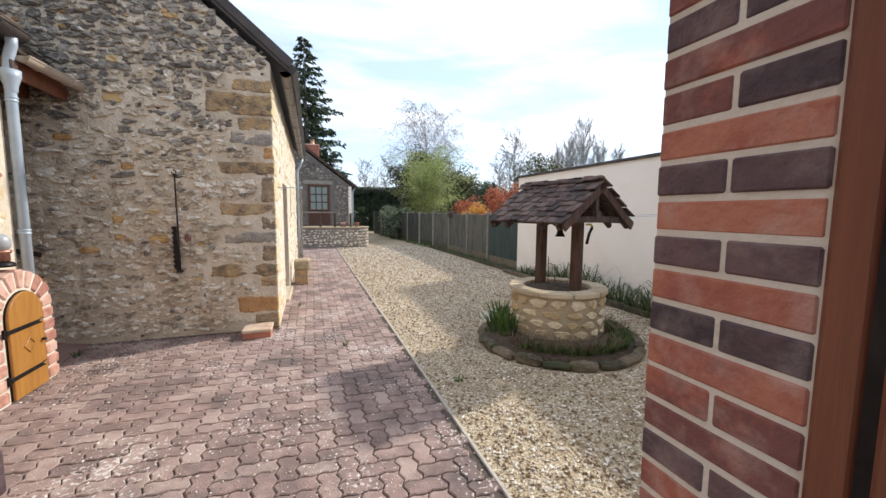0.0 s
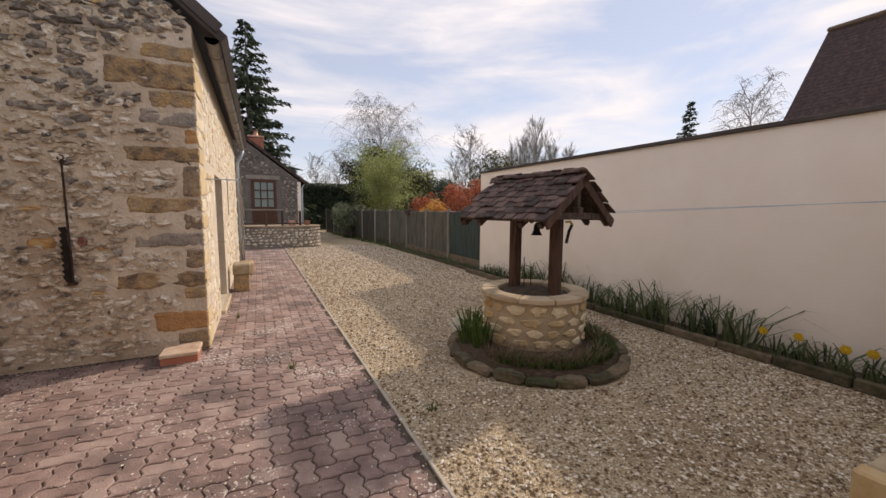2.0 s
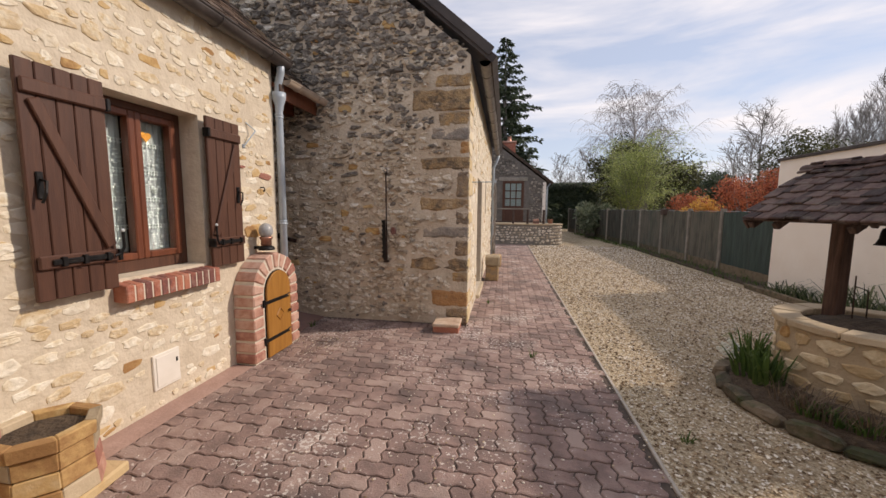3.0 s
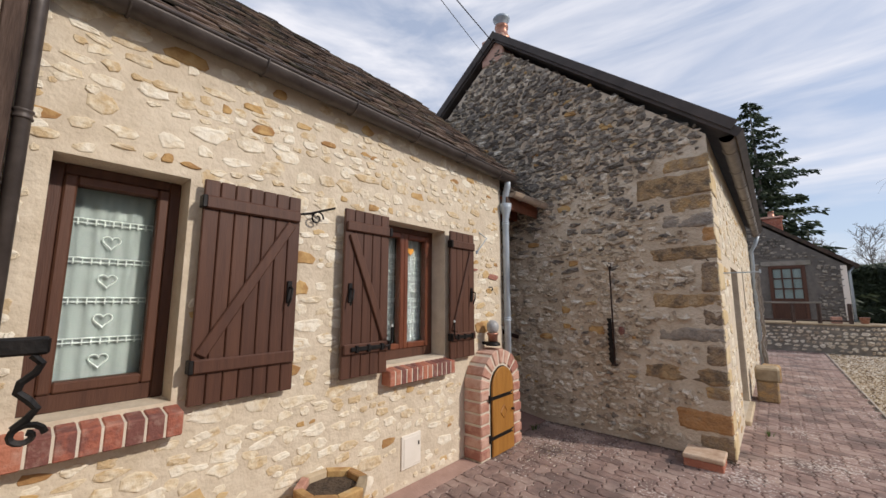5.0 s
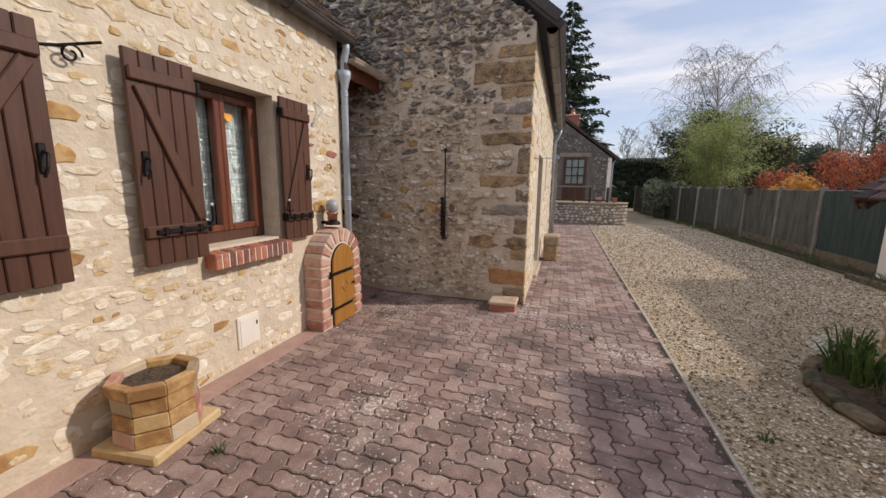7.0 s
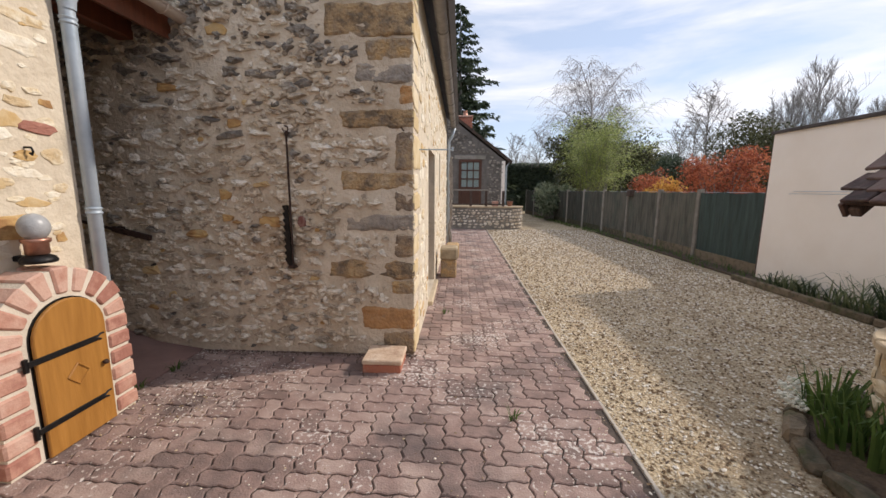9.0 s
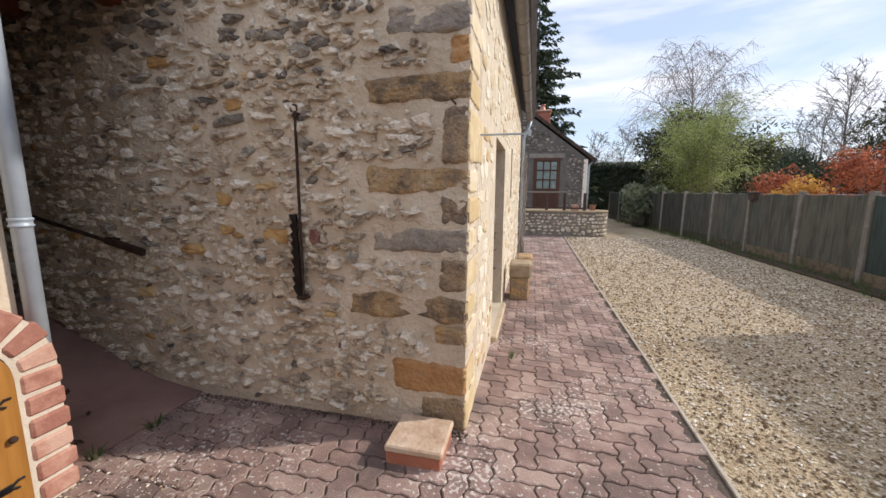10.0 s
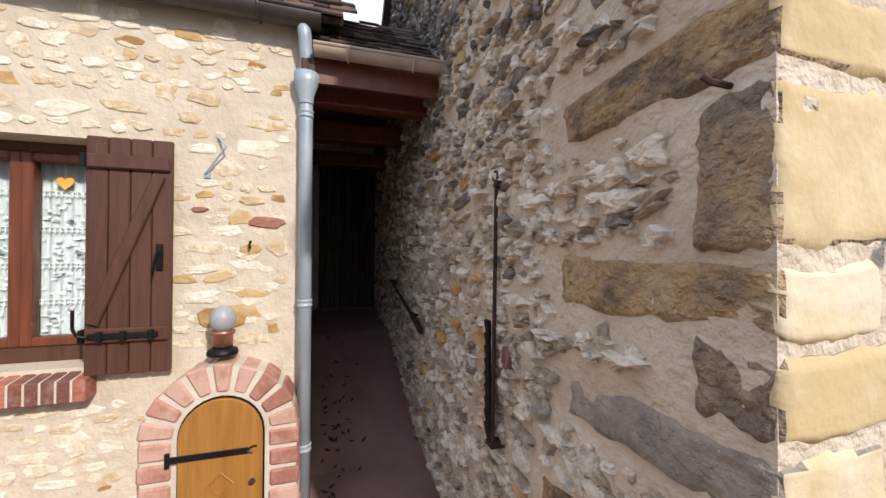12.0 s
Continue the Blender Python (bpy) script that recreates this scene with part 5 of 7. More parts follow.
for k in range(6):
    y0 = -HL + k * 0.19
    bm = bmesh.new()
    poly = [(0.085 * math.cos(math.pi * i / 8), 0.05 * math.sin(math.pi * i / 8)) for i in range(9)]
    poly += [(0.068 * math.cos(math.pi * i / 8), 0.036 * math.sin(math.pi * i / 8)) for i in range(8, -1, -1)]
    prism(bm, poly, 1, y0, y0 + 0.2)
    bmesh.ops.transform(bm, matrix=RM @ pose(0, 0, ZR - 0.005 + tr.uniform(-0.004, 0.004), tr.uniform(-2, 2)), verts=bm.verts[:])
    part("ridge_tile", bm, M["tile_well"], well)
bl = thing("bell", wp(0, 0.02, 1.23), "small dark cast bell hung from the well roof", "bell")
bm = bmesh.new()
lathe(bm, [(0.0, 0.13), (0.022, 0.125), (0.03, 0.10), (0.036, 0.05), (0.05, 0.015), (0.062, 0.0), (0.055, 0.002), (0.03, 0.05), (0.0, 0.11)], wp(0, -0.02, 1.22), 18)
part("dome", bm, M["iron"], bl, smooth=True)
bm = bmesh.new()
tube(bm, [wp(0, -0.02, 1.345), wp(0, -0.02, 1.45)], 0.008, 6)
part("hanger", bm, M["iron"], bl)
yt = thing("hand_tool", wp(0.05, -0.3, 1.25), "small hanging tool with a yellow grip on the post", "tool")
bm = bmesh.new()
tube(bm, [wp(0.06, -0.33, 1.37), wp(0.10, -0.36, 1.375), wp(0.13, -0.37, 1.34)], 0.012, 6)
part("grip", bm, plain("yellow plastic", (0.6, 0.42, 0.03), 0.5), yt, "yellow grip")
bm = bmesh.new()
tube(bm, [wp(0.12, -0.37, 1.34), wp(0.10, -0.35, 1.27), wp(0.075, -0.34, 1.15)], 0.016, 6)
part("blade", bm, M["iron"], yt)
tr_ = thing("plant_support", wp(-0.05, 0.08, 0.58), "thin rusty wire plant support in the well", "plant support")
bm = bmesh.new()
for dx in (0, 0.12):
    tube(bm, [wp(-0.1 + dx, 0.05, 0.58), wp(-0.11 + dx, 0.05, 0.98 - dx)], 0.005, 5)
tube(bm, [wp(-0.11, 0.05, 0.9), wp(0.015, 0.05, 0.86)], 0.004, 5)
part("wire", bm, M["rust"], tr_)

# raised bed round the well
BC = Vector((2.72, 3.68, 0))
BR = 0.87
bed = thing("stone_edged_bed", BC, "round planted bed with mossy stone edging round the well", "flower bed")
bm = bmesh.new()
lathe(bm, [(BR - 0.05, -0.01), (BR - 0.05, 0.07), (0.5, 0.11), (0.0, 0.11)], BC, 36)
part("earth", bm, M["soil"], bed, smooth=True)
for k in range(20):
    a = 2 * math.pi * k / 20 + tr.uniform(-0.02, 0.02)
    m = Matrix.Translation((BC.x + BR * math.cos(a), BC.y + BR * math.sin(a), 0)) @ Matrix.Rotation(a + tr.uniform(-0.08, 0.08), 4, "Z")
    bm = boxed(-0.06, 0.055, -0.136, 0.136, -0.009, 0.085 + tr.uniform(-0.025, 0.02), bev=0.024, m=m)
    bmesh.ops.subdivide_edges(bm, edges=[e for e in bm.edges if e.calc_length() > 0.08], cuts=1, use_grid_fill=True)
    for v in bm.verts:
        v.co += noise.noise_vector(v.co * 13) * 0.024
    part("edge_stone", bm, M["moss"], bed)


def blades(name, label, spots, h, w, mat, rng, per=30, spread=0.1, arch=0.5, category="plant"):
    """A clump of arching blades."""
    bm = bmesh.new()
    for cx, cy, cz in spots:
        for _ in range(per):
            a = rng.uniform(0, 2 * math.pi)
            r = spread * math.sqrt(rng.random())
            b = Vector((cx + r * math.cos(a), cy + r * math.sin(a), cz))
            hh = h * rng.uniform(0.5, 1.1)
            lean = Vector((math.cos(a), math.sin(a), 0)) * hh * arch * rng.uniform(0.2, 1.2)
            s = Vector((-math.sin(a + 0.6), math.cos(a + 0.6), 0)) * w
            pts = [b, b + Vector((0, 0, hh * 0.5)) + lean * 0.2, b + Vector((0, 0, hh * 0.9)) + lean * 0.65, b + Vector((0, 0, hh * (0.95 - 0.4 * arch * rng.random()))) + lean * 1.1]
            prev = None
            for i, p in enumerate(pts):
                ww = s * (1 - i / 3.2)
                q = (bm.verts.new(p - ww), bm.verts.new(p + ww))
                if prev:
                    bm.faces.new((prev[0], prev[1], q[1], q[0]))
                prev = q
    return tagged(part(name, bm, mat), label, category)


gr = random.Random(31)
blades("iris_clump", "clump of upright green blades beside the well", [(2.10, 3.97, 0.08), (2.14, 3.82, 0.08), (2.28, 4.28, 0.08)], 0.31, 0.012, M["grass"], gr, 50, 0.12, 0.6)
tagged(blades("bed_weeds", "low green weeds in the well bed", [(BC.x + 0.68 * math.cos(t), BC.y + 0.68 * math.sin(t), 0.09) for t in [gr.uniform(3.4, 8.2) for i in range(44)]], 0.085, 0.008, M["grass"], gr, 30, 0.09, 0.9), kind="stuff")
M["dry"] = leaf_shade("dry brown stems", [(0.13, 0.09, 0.06), (0.26, 0.19, 0.12)], 0.2)
tagged(blades("dry_stems", "dry brown stalks and dead leaves in the well bed", [(BC.x + 0.66 * math.cos(t), BC.y + 0.66 * math.sin(t), 0.08) for t in [gr.uniform(3.3, 7.0) for i in range(40)]], 0.17, 0.005, M["dry"], gr, 20, 0.10, 1.0), kind="stuff")
tagged(blades("bed_grass", "fresh green tufts in the well bed", [(BC.x + 0.7 * math.cos(t), BC.y + 0.7 * math.sin(t), 0.08) for t in [gr.uniform(4.5, 7.0) for i in range(26)]], 0.12, 0.008, M["grass"], gr, 34, 0.08, 0.9), kind="stuff")
petal = plain("white petals", (0.78, 0.78, 0.70), 0.7)
for x, y, z, dx, dy in ((2.20, 4.36, 0.10, -0.03, 0.16), (2.27, 4.40, 0.13, -0.04, 0.12), (2.15, 4.28, 0.09, -0.07, 0.12)):
    fl = thing("white_hyacinth", (x, y, 0.09), "white flower spike leaning beside the green blades", "flower", "white flowers")
    bm = bmesh.new()
    tube(bm, [(x + 0.05, y, 0.08), (x + 0.02, y, z), (x + dx * 0.3, y + dy * 0.3, z + 0.02)], 0.006, 5)
    part("stem", bm, M["grass"], fl)
    bm = bmesh.new()
    for k in range(34):
        u = k / 33
        a = k * 2.4
        r = 0.028 * math.sin(math.pi * (0.12 + 0.8 * u))
        bmesh.ops.create_icosphere(bm, subdivisions=1, radius=0.012, matrix=Matrix.Translation((x + dx * u * 1.3 + r * math.cos(a) * 0.4, y + dy * u + r * math.cos(a), z + 0.02 + 0.05 * u + r * math.sin(a))))
    part("blossom", bm, petal, fl)

# ---- bed along the boundary wall ----
setting("bed_soil", boxed(4.62, 4.979, 0.64, 8.5, -0.009, 0.035), M["soil"], "soil strip along the boundary wall", "flower bed")
kerb = thing("bed_kerb", (4.6, 3, 0), "mossy stone kerb along the flower bed", "kerb", kind="structure")
y = 0.66
while y < 8.3:
    l = gr.uniform(0.45, 0.6)
    part("kerb_stone", boxed(4.55, 4.615, y + 0.006, min(y + l, 8.5) - 0.006, -0.009, 0.09 + gr.uniform(-0.012, 0.012), bev=0.015), M["moss"], kerb)
    y += l
for i in range(17):
    y = 1.0 + i * 0.42 + gr.uniform(-0.1, 0.1)
    h = gr.uniform(0.34, 0.64) if 2.6 < y < 6.4 else gr.uniform(0.2, 0.3)
    tagged(blades("iris_clump", "clump of long arching dark green blades", [(4.8 + gr.uniform(-0.08, 0.06), y, 0.03), (4.76, y + 0.2, 0.03)], h, 0.013, M["iris"], gr, 26, 0.15, 1.25), group="clumps along the wall")
yellow = plain("yellow petals", (0.75, 0.50, 0.03), 0.6)
for i, (x, y) in enumerate(((4.75, 1.35), (4.8, 1.75), (4.74, 1.9), (4.8, 2.25), (4.72, 2.5))):
    fl = thing("daffodil", (x, y, 0.03), "yellow daffodil on a green stem", "flower", "daffodils")
    bm = bmesh.new()
    tube(bm, [(x, y, 0.03), (x - 0.01, y, 0.2), (x - 0.03, y, 0.27)], 0.004, 5)
    part("stem", bm, M["grass"], fl)
    bm = bmesh.new()
    for k in range(6):
        a = k * math.pi / 3
        bmesh.ops.create_circle(bm, cap_ends=True, segments=6, radius=0.02, matrix=Matrix.Translation((x - 0.035, y + 0.025 * math.cos(a), 0.28 + 0.025 * math.sin(a))) @ pose(0, 0, 0, 0, 80, 0))
    part("petal", bm, yellow, fl)
    bm = bmesh.new()
    tube(bm, [(x - 0.035, y, 0.28), (x - 0.065, y, 0.278)], 0.01, 8, 0.014)
    part("trumpet", bm, yellow, fl)

# clothes post by the wall
cp = thing("clothes_post", (4.36, 1.5, 0), "grey steel clothes line post with a cross arm", "post")
part("pole", boxed(4.33, 4.39, 1.47, 1.53, -0.009, 1.56, bev=0.006), M["steel"], cp)
part("cross_arm", boxed(4.27, 4.45, 1.44, 1.56, 1.55, 1.585, bev=0.006), M["rust"], cp)
bm = bmesh.new()
tube(bm, [(4.42, 1.56, 1.575), (4.75, 5.0, 1.46), (5.02, 8.5, 1.47)], 0.003, 4)
tube(bm, [(4.30, 1.56, 1.575), (4.70, 5.0, 1.43), (5.02, 8.5, 1.43)], 0.003, 4)
part("wire", bm, M["zinc"], cp)

# sandstone raised bed by the brick wall
rb = thing("raised_bed", (3.4, 0.95, 0), "sandstone block raised bed with grass beside the brick wall", "flower bed")
for k in range(4):
    part("block", boxed(2.86 + k * 0.29, 2.86 + (k + 1) * 0.29 - 0.01, 1.13, 1.25, -0.009, 0.10, bev=0.012), M["stone_ochre"], rb)
    part("block", boxed(2.87 + k * 0.29, 2.86 + (k + 1) * 0.29 - 0.015, 1.135, 1.245, 0.104, 0.195, bev=0.012), M["coping"], rb)
for k in range(2):
    part("block", boxed(2.74, 2.855, 0.47 + k * 0.4, 0.47 + (k + 1) * 0.4 - 0.01, -0.009, 0.20, bev=0.012), M["stone_ochre"], rb)
part("earth", boxed(2.86, 4.02, 0.47, 1.125, -0.009, 0.165), M["soil"], rb)
tagged(blades("bed_grass", "tall fresh green grass in the raised bed", [(2.9 + 0.12 * i, 0.75 + 0.11 * (i % 4), 0.165) for i in range(9)], 0.2, 0.006, M["grass"], gr, 60, 0.12, 0.7, "grass"), kind="stuff")
# weeds in the paving
for i, (x, y) in enumerate(((0.32, 4.25), (-1.75, 1.92), (-2.3, 4.75), (-2.35, 4.45), (-0.2, 6.3), (1.2, 3.0))):
    tagged(blades("weed", "small green weed tuft in the paving joint", [(x, y, 0.0)], 0.07, 0.005, M["grass"], gr, 16, 0.035, 1.0, "weed"), group="weeds")

# ---- fence ----
fence = thing("fence", (5.1, 12, 0), "screened wire fence with concrete posts on gravel boards", "fence")
FP = [(5.10, 8.58), (5.11, 10.44), (5.12, 12.1), (5.08, 13.85), (5.0, 15.6), (4.88, 17.4), (4.74, 19.2), (4.6, 21.0), (4.45, 22.8), (4.3, 24.6), (4.15, 26.4)]
for i, (x, y) in enumerate(FP):
    part("post", boxed(x - 0.05, x + 0.05, y - 0.05, y + 0.05, -0.02, 1.50 if i else 1.56, bev=0.01), M["post"] if i else M["wood_old"], fence)
for i, ((x0, y0), (x1, y1)) in enumerate(zip(FP, FP[1:])):
    d = Vector((x1 - x0, y1 - y0, 0))
    m = wall_frame(Vector((x0, y0, 0)), d)
    L_ = d.length
    bm = bmesh.new()
    n = 14
    lo = [bm.verts.new(m @ Vector((0.05 + (L_ - 0.1) * k / n, 0.012 * math.sin(k * 1.7 + i), 0.22))) for k in range(n + 1)]
    hi = [bm.verts.new(m @ Vector((0.05 + (L_ - 0.1) * k / n, 0.014 * math.sin(k * 1.1 + i * 2), 1.43 + 0.015 * math.sin(k * 0.9 + i)))) for k in range(n + 1)]
    for k in range(n):
        bm.faces.new((lo[k], lo[k + 1], hi[k + 1], hi[k]))
    s = part("screen_panel", bm, M["screen"] if i else M["screen_green"], fence)
    s.modifiers.new("thick", "SOLIDIFY").thickness = 0.012
    part("gravel_board", boxed(0.05, L_ - 0.05, -0.02, 0.02, -0.02, 0.22, bev=0.006, m=m), M["moss"], fence)
    bm = bmesh.new()
    for z in (0.5, 0.95, 1.44):
        tube(bm, [m @ Vector((0, -0.03, z)), m @ Vector((L_, -0.03, z))], 0.004, 4)
    part("wire", bm, M["zinc"], fence)
setting("fence_border", boxed(4.72, 5.08, 8.5, 15.5, -0.0075, 0.03, bev=0.01), M["soil"], "dark earth border at the foot of the fence", "border")
bh = thing("letter_box", (5.0, 13.2, 1.3), "small dark box fixed on the fence top", "box")
part("case", boxed(4.98, 5.12, 13.55, 13.8, 1.30, 1.46, bev=0.01), M["wood_old"], bh)
part("lid", boxed(4.96, 5.14, 13.53, 13.82, 1.461, 1.485, bev=0.005), M["slate"], bh)
vg = random.Random(17)
tagged(blades("verge_grass", "ragged grass along the foot of the fence", [(4.9 + vg.uniform(-0.15, 0.08) - max(0, (y - 14) * 0.075), y, 0.0) for y in [8.5 + i * 0.14 for i in range(110)]], 0.13, 0.007, M["grass"], vg, 12, 0.16, 1.0, "grass"), kind="stuff")

# ---- terrace and cottage ----
setting("terrace_cap", boxed(-3, 1.90, 16.15, 17.598, 0.801, 0.85, bev=0.01), M["coping"], "pale stone cap of the terrace", "terrace")
bm = bmesh.new()
lathe(bm, [(0.5, -0.02), (0.5, 0.80), (0.0, 0.80)], (1.82, 16.75, 0), 24)
setting("wall_terrace_corner", bm, M["mortar_terrace"], "rounded rubble corner of the terrace", "wall")
bm = bmesh.new()
lathe(bm, [(0.0, 0.802), (0.54, 0.802), (0.55, 0.825), (0.54, 0.852), (0.0, 0.852)], (1.82, 16.75, 0), 24)
setting("terrace_cap_corner", bm, M["coping"], "rounded pale cap of the terrace", "terrace")
rail = thing("railing", (0.5, 16.3, 0.85), "low weathered wooden terrace railing", "railing")
for x in (-1.2, 0.35, 0.92, 1.55):
    part("post", boxed(x - 0.045, x + 0.045, 16.22, 16.31, 0.851, 1.42, bev=0.006), M["wood_old"], rail)
part("top_rail", boxed(-1.3, 1.0, 16.225, 16.305, 1.421, 1.475, bev=0.006), M["post"], rail)
part("lower_rail", boxed(-1.3, 1.6, 16.24, 16.29, 0.90, 0.95, bev=0.006), M["wood_old"], rail)
cd = thing("door_3", (0.35, 17.58, 0.85), "dark wooden door with small glazed panes and net curtain", "door", kind="structure")
DX0, DX1, DZ1 = -0.12, 0.80, 2.66
bm = bmesh.new()
for q in ((DX0, DX0 + 0.09, 0.853, DZ1), (DX1 - 0.09, DX1, 0.853, DZ1), (DX0 + 0.09, DX1 - 0.09, DZ1 - 0.09, DZ1)):
    box(bm, q[0], q[1], 17.55, 17.60, q[2], q[3], bev=0.006)
part("frame", bm, M["wood_brown"], cd)
part("lower_panel", boxed(DX0 + 0.09, DX1 - 0.09, 17.57, 17.60, 0.853, 1.55, bev=0.005), M["wood_brown"], cd)
part("net_curtain", boxed(DX0 + 0.1, DX1 - 0.1, 17.592, 17.5995, 1.56, DZ1 - 0.09), LACE, cd)
pw, ph = (DX1 - DX0 - 0.18) / 3, (DZ1 - 0.09 - 1.55) / 3
bm = bmesh.new()
for i in range(4):
    x = DX0 + 0.09 + i * pw
    box(bm, x - 0.022, x + 0.022, 17.565, 17.585, 1.55, DZ1 - 0.09)
for j in range(4):
    z = 1.55 + j * ph
    box(bm, DX0 + 0.09, DX1 - 0.09, 17.5655, 17.5845, z - 0.022, z + 0.022)
part("glazing_bar", bm, M["wood_brown"], cd)
for i in range(3):
    for j in range(3):
        p = part("pane", boxed(DX0 + 0.09 + i * pw + 0.015, DX0 + 0.09 + (i + 1) * pw - 0.015, 17.574, 17.578, 1.55 + j * ph + 0.015, 1.55 + (j + 1) * ph - 0.015), GLASS, cd)
        p.visible_shadow = False
setting("lintel", boxed(-0.3, 0.95, 17.57, 17.601, 2.665, 2.82, bev=0.008), M["concrete"], "grey stone lintel over the cottage door", "lintel")
setting("corner_render", boxed(1.60, 1.74, 17.57, 17.75, 0.853, 2.6), M["render_white"], "pale rendered corner of the cottage", "trim")
downpipe("downpipe", [(1.92, 17.7, 2.55), (1.80, 17.7, 2.4), (1.80, 17.7, 0.85)], 0.035, M["zinc"], (1.5,), "pale downpipe at the cottage corner")
for nm, sx in (("roof_cottage_east", 1), ("roof_cottage_west", -1)):
    xe = 1.98 if sx > 0 else -4.78
    poly = [(xe, 2.50), (-1.4, 5.08), (-1.4, 5.20), (xe + 0.05 * sx, 2.60)]
    setting(nm, prism(bmesh.new(), poly, 1, 17.52, 22.1), M["tile_dark_i"], "dark tiled cottage roof", "roof")
cc = thing("chimney", (0.15, 18.6, 3.9), "red brick cottage chimney with clay pots", "chimney")
part("shaft", boxed(-0.15, 0.4, 18.3, 18.85, 3.6, 4.42, bev=0.02), M["brick_red"], cc)
part("crown", boxed(-0.19, 0.44, 18.26, 18.89, 4.421, 4.49, bev=0.015), M["brick_pink"], cc)
bm = bmesh.new()
lathe(bm, [(0.11, 4.49), (0.13, 4.52), (0.09, 4.56), (0.085, 4.70), (0.10, 4.72), (0.0, 4.72)], (0.12, 18.57, 0), 12)
part("pot", bm, M["copper"], cc, "orange clay pot", smooth=True)
pot = thing("flower_pot", (1.9, 16.6, 0.852), "small terracotta pot with red flowers on the terrace", "flower pot")
bm = bmesh.new()
lathe(bm, [(0.0, 0.0), (0.08, 0.0), (0.11, 0.16), (0.12, 0.18), (0.0, 0.17)], (1.85, 16.6, 0.853), 14)
part("pot_body", bm, M["copper"], pot)
bx = thing("stone_step", (1.25, 16.35, 0.852), "small square planter box on the terrace", "planter")
part("case", boxed(1.15, 1.38, 16.25, 16.45, 0.853, 1.04, bev=0.015), M["brick_pink"], bx)

# ---- neighbour's roof ----
nb = thing("neighbour_house", (12, 0, 0), "neighbour's house with a steep dark tiled roof", "house")
part("wall", boxed(9.9, 14.1, -9, 4.75, -0.02, 2.9), M["render_white"], nb)
part("gable", prism(bmesh.new(), [(9.9, 2.901), (14.1, 2.901), (12.0, 5.45)], 1, 4.45, 4.75), M["render_white"], nb)
a = math.atan2(5.6 - 2.44, 2.4)
for s in (1, -1):
    x0 = 9.6 if s > 0 else 14.4
    rows, cols = 38, 1
    d = Vector(((12.0 - x0), 0, 5.6 - 2.44))
    nr = Vector((-d.z * s, 0, abs(d.x))).normalized()
    for j in range(rows):
        bm = bmesh.new()
        p0 = Vector((x0, 0, 2.44)) + d * (j / rows)
        p1 = Vector((x0, 0, 2.44)) + d * ((j + 1.15) / rows)
        lift = nr * 0.016
        poly = [(p0.x, p0.z), (p1.x, p1.z), (p1.x + nr.x * 0.012, p1.z + nr.z * 0.012), (p0.x + lift.x, p0.z + lift.z)]
        prism(bm, poly, 1, -9.2, 4.9)
        part("tile_course", bm, M["tile_black"], nb)
part("ridge", boxed(11.93, 12.07, -9.2, 4.92, 5.58, 5.68, bev=0.03), M["tile_dark"], nb)
part("dormer", prism(bmesh.new(), [(-2.0, 3.2), (2.2, 3.2), (2.6, 4.4), (-2.0, 4.4)], 0, 9.9, 11.0), M["tile_black"], nb)

# ---- trees ----


def leaf_cloud(bm, c, r, n, size, rng, squash=1.0, hollow=0.3, droop=0.0):
    for _ in range(n):
        v = Vector((rng.gauss(0, 1), rng.gauss(0, 1), rng.gauss(0, 1)))
        v.normalize()
        k = hollow + (1 - hollow) * rng.random() ** 0.5
        p = Vector(c) + Vector((v.x * r * k, v.y * r * k, v.z * r * squash * k))
        a = Vector((rng.uniform(-1, 1), rng.uniform(-1, 1), rng.uniform(-1, 1) - droop)).normalized()
        b = a.cross(Vector((rng.uniform(-1, 1), rng.uniform(-1, 1), rng.uniform(-1, 1)))).normalized()
        s = size * rng.uniform(0.6, 1.3)
        q = [bm.verts.new(p - a * s), bm.verts.new(p + b * s * 0.35), bm.verts.new(p + a * s), bm.verts.new(p - b * s * 0.35)]
        bm.faces.new(q)


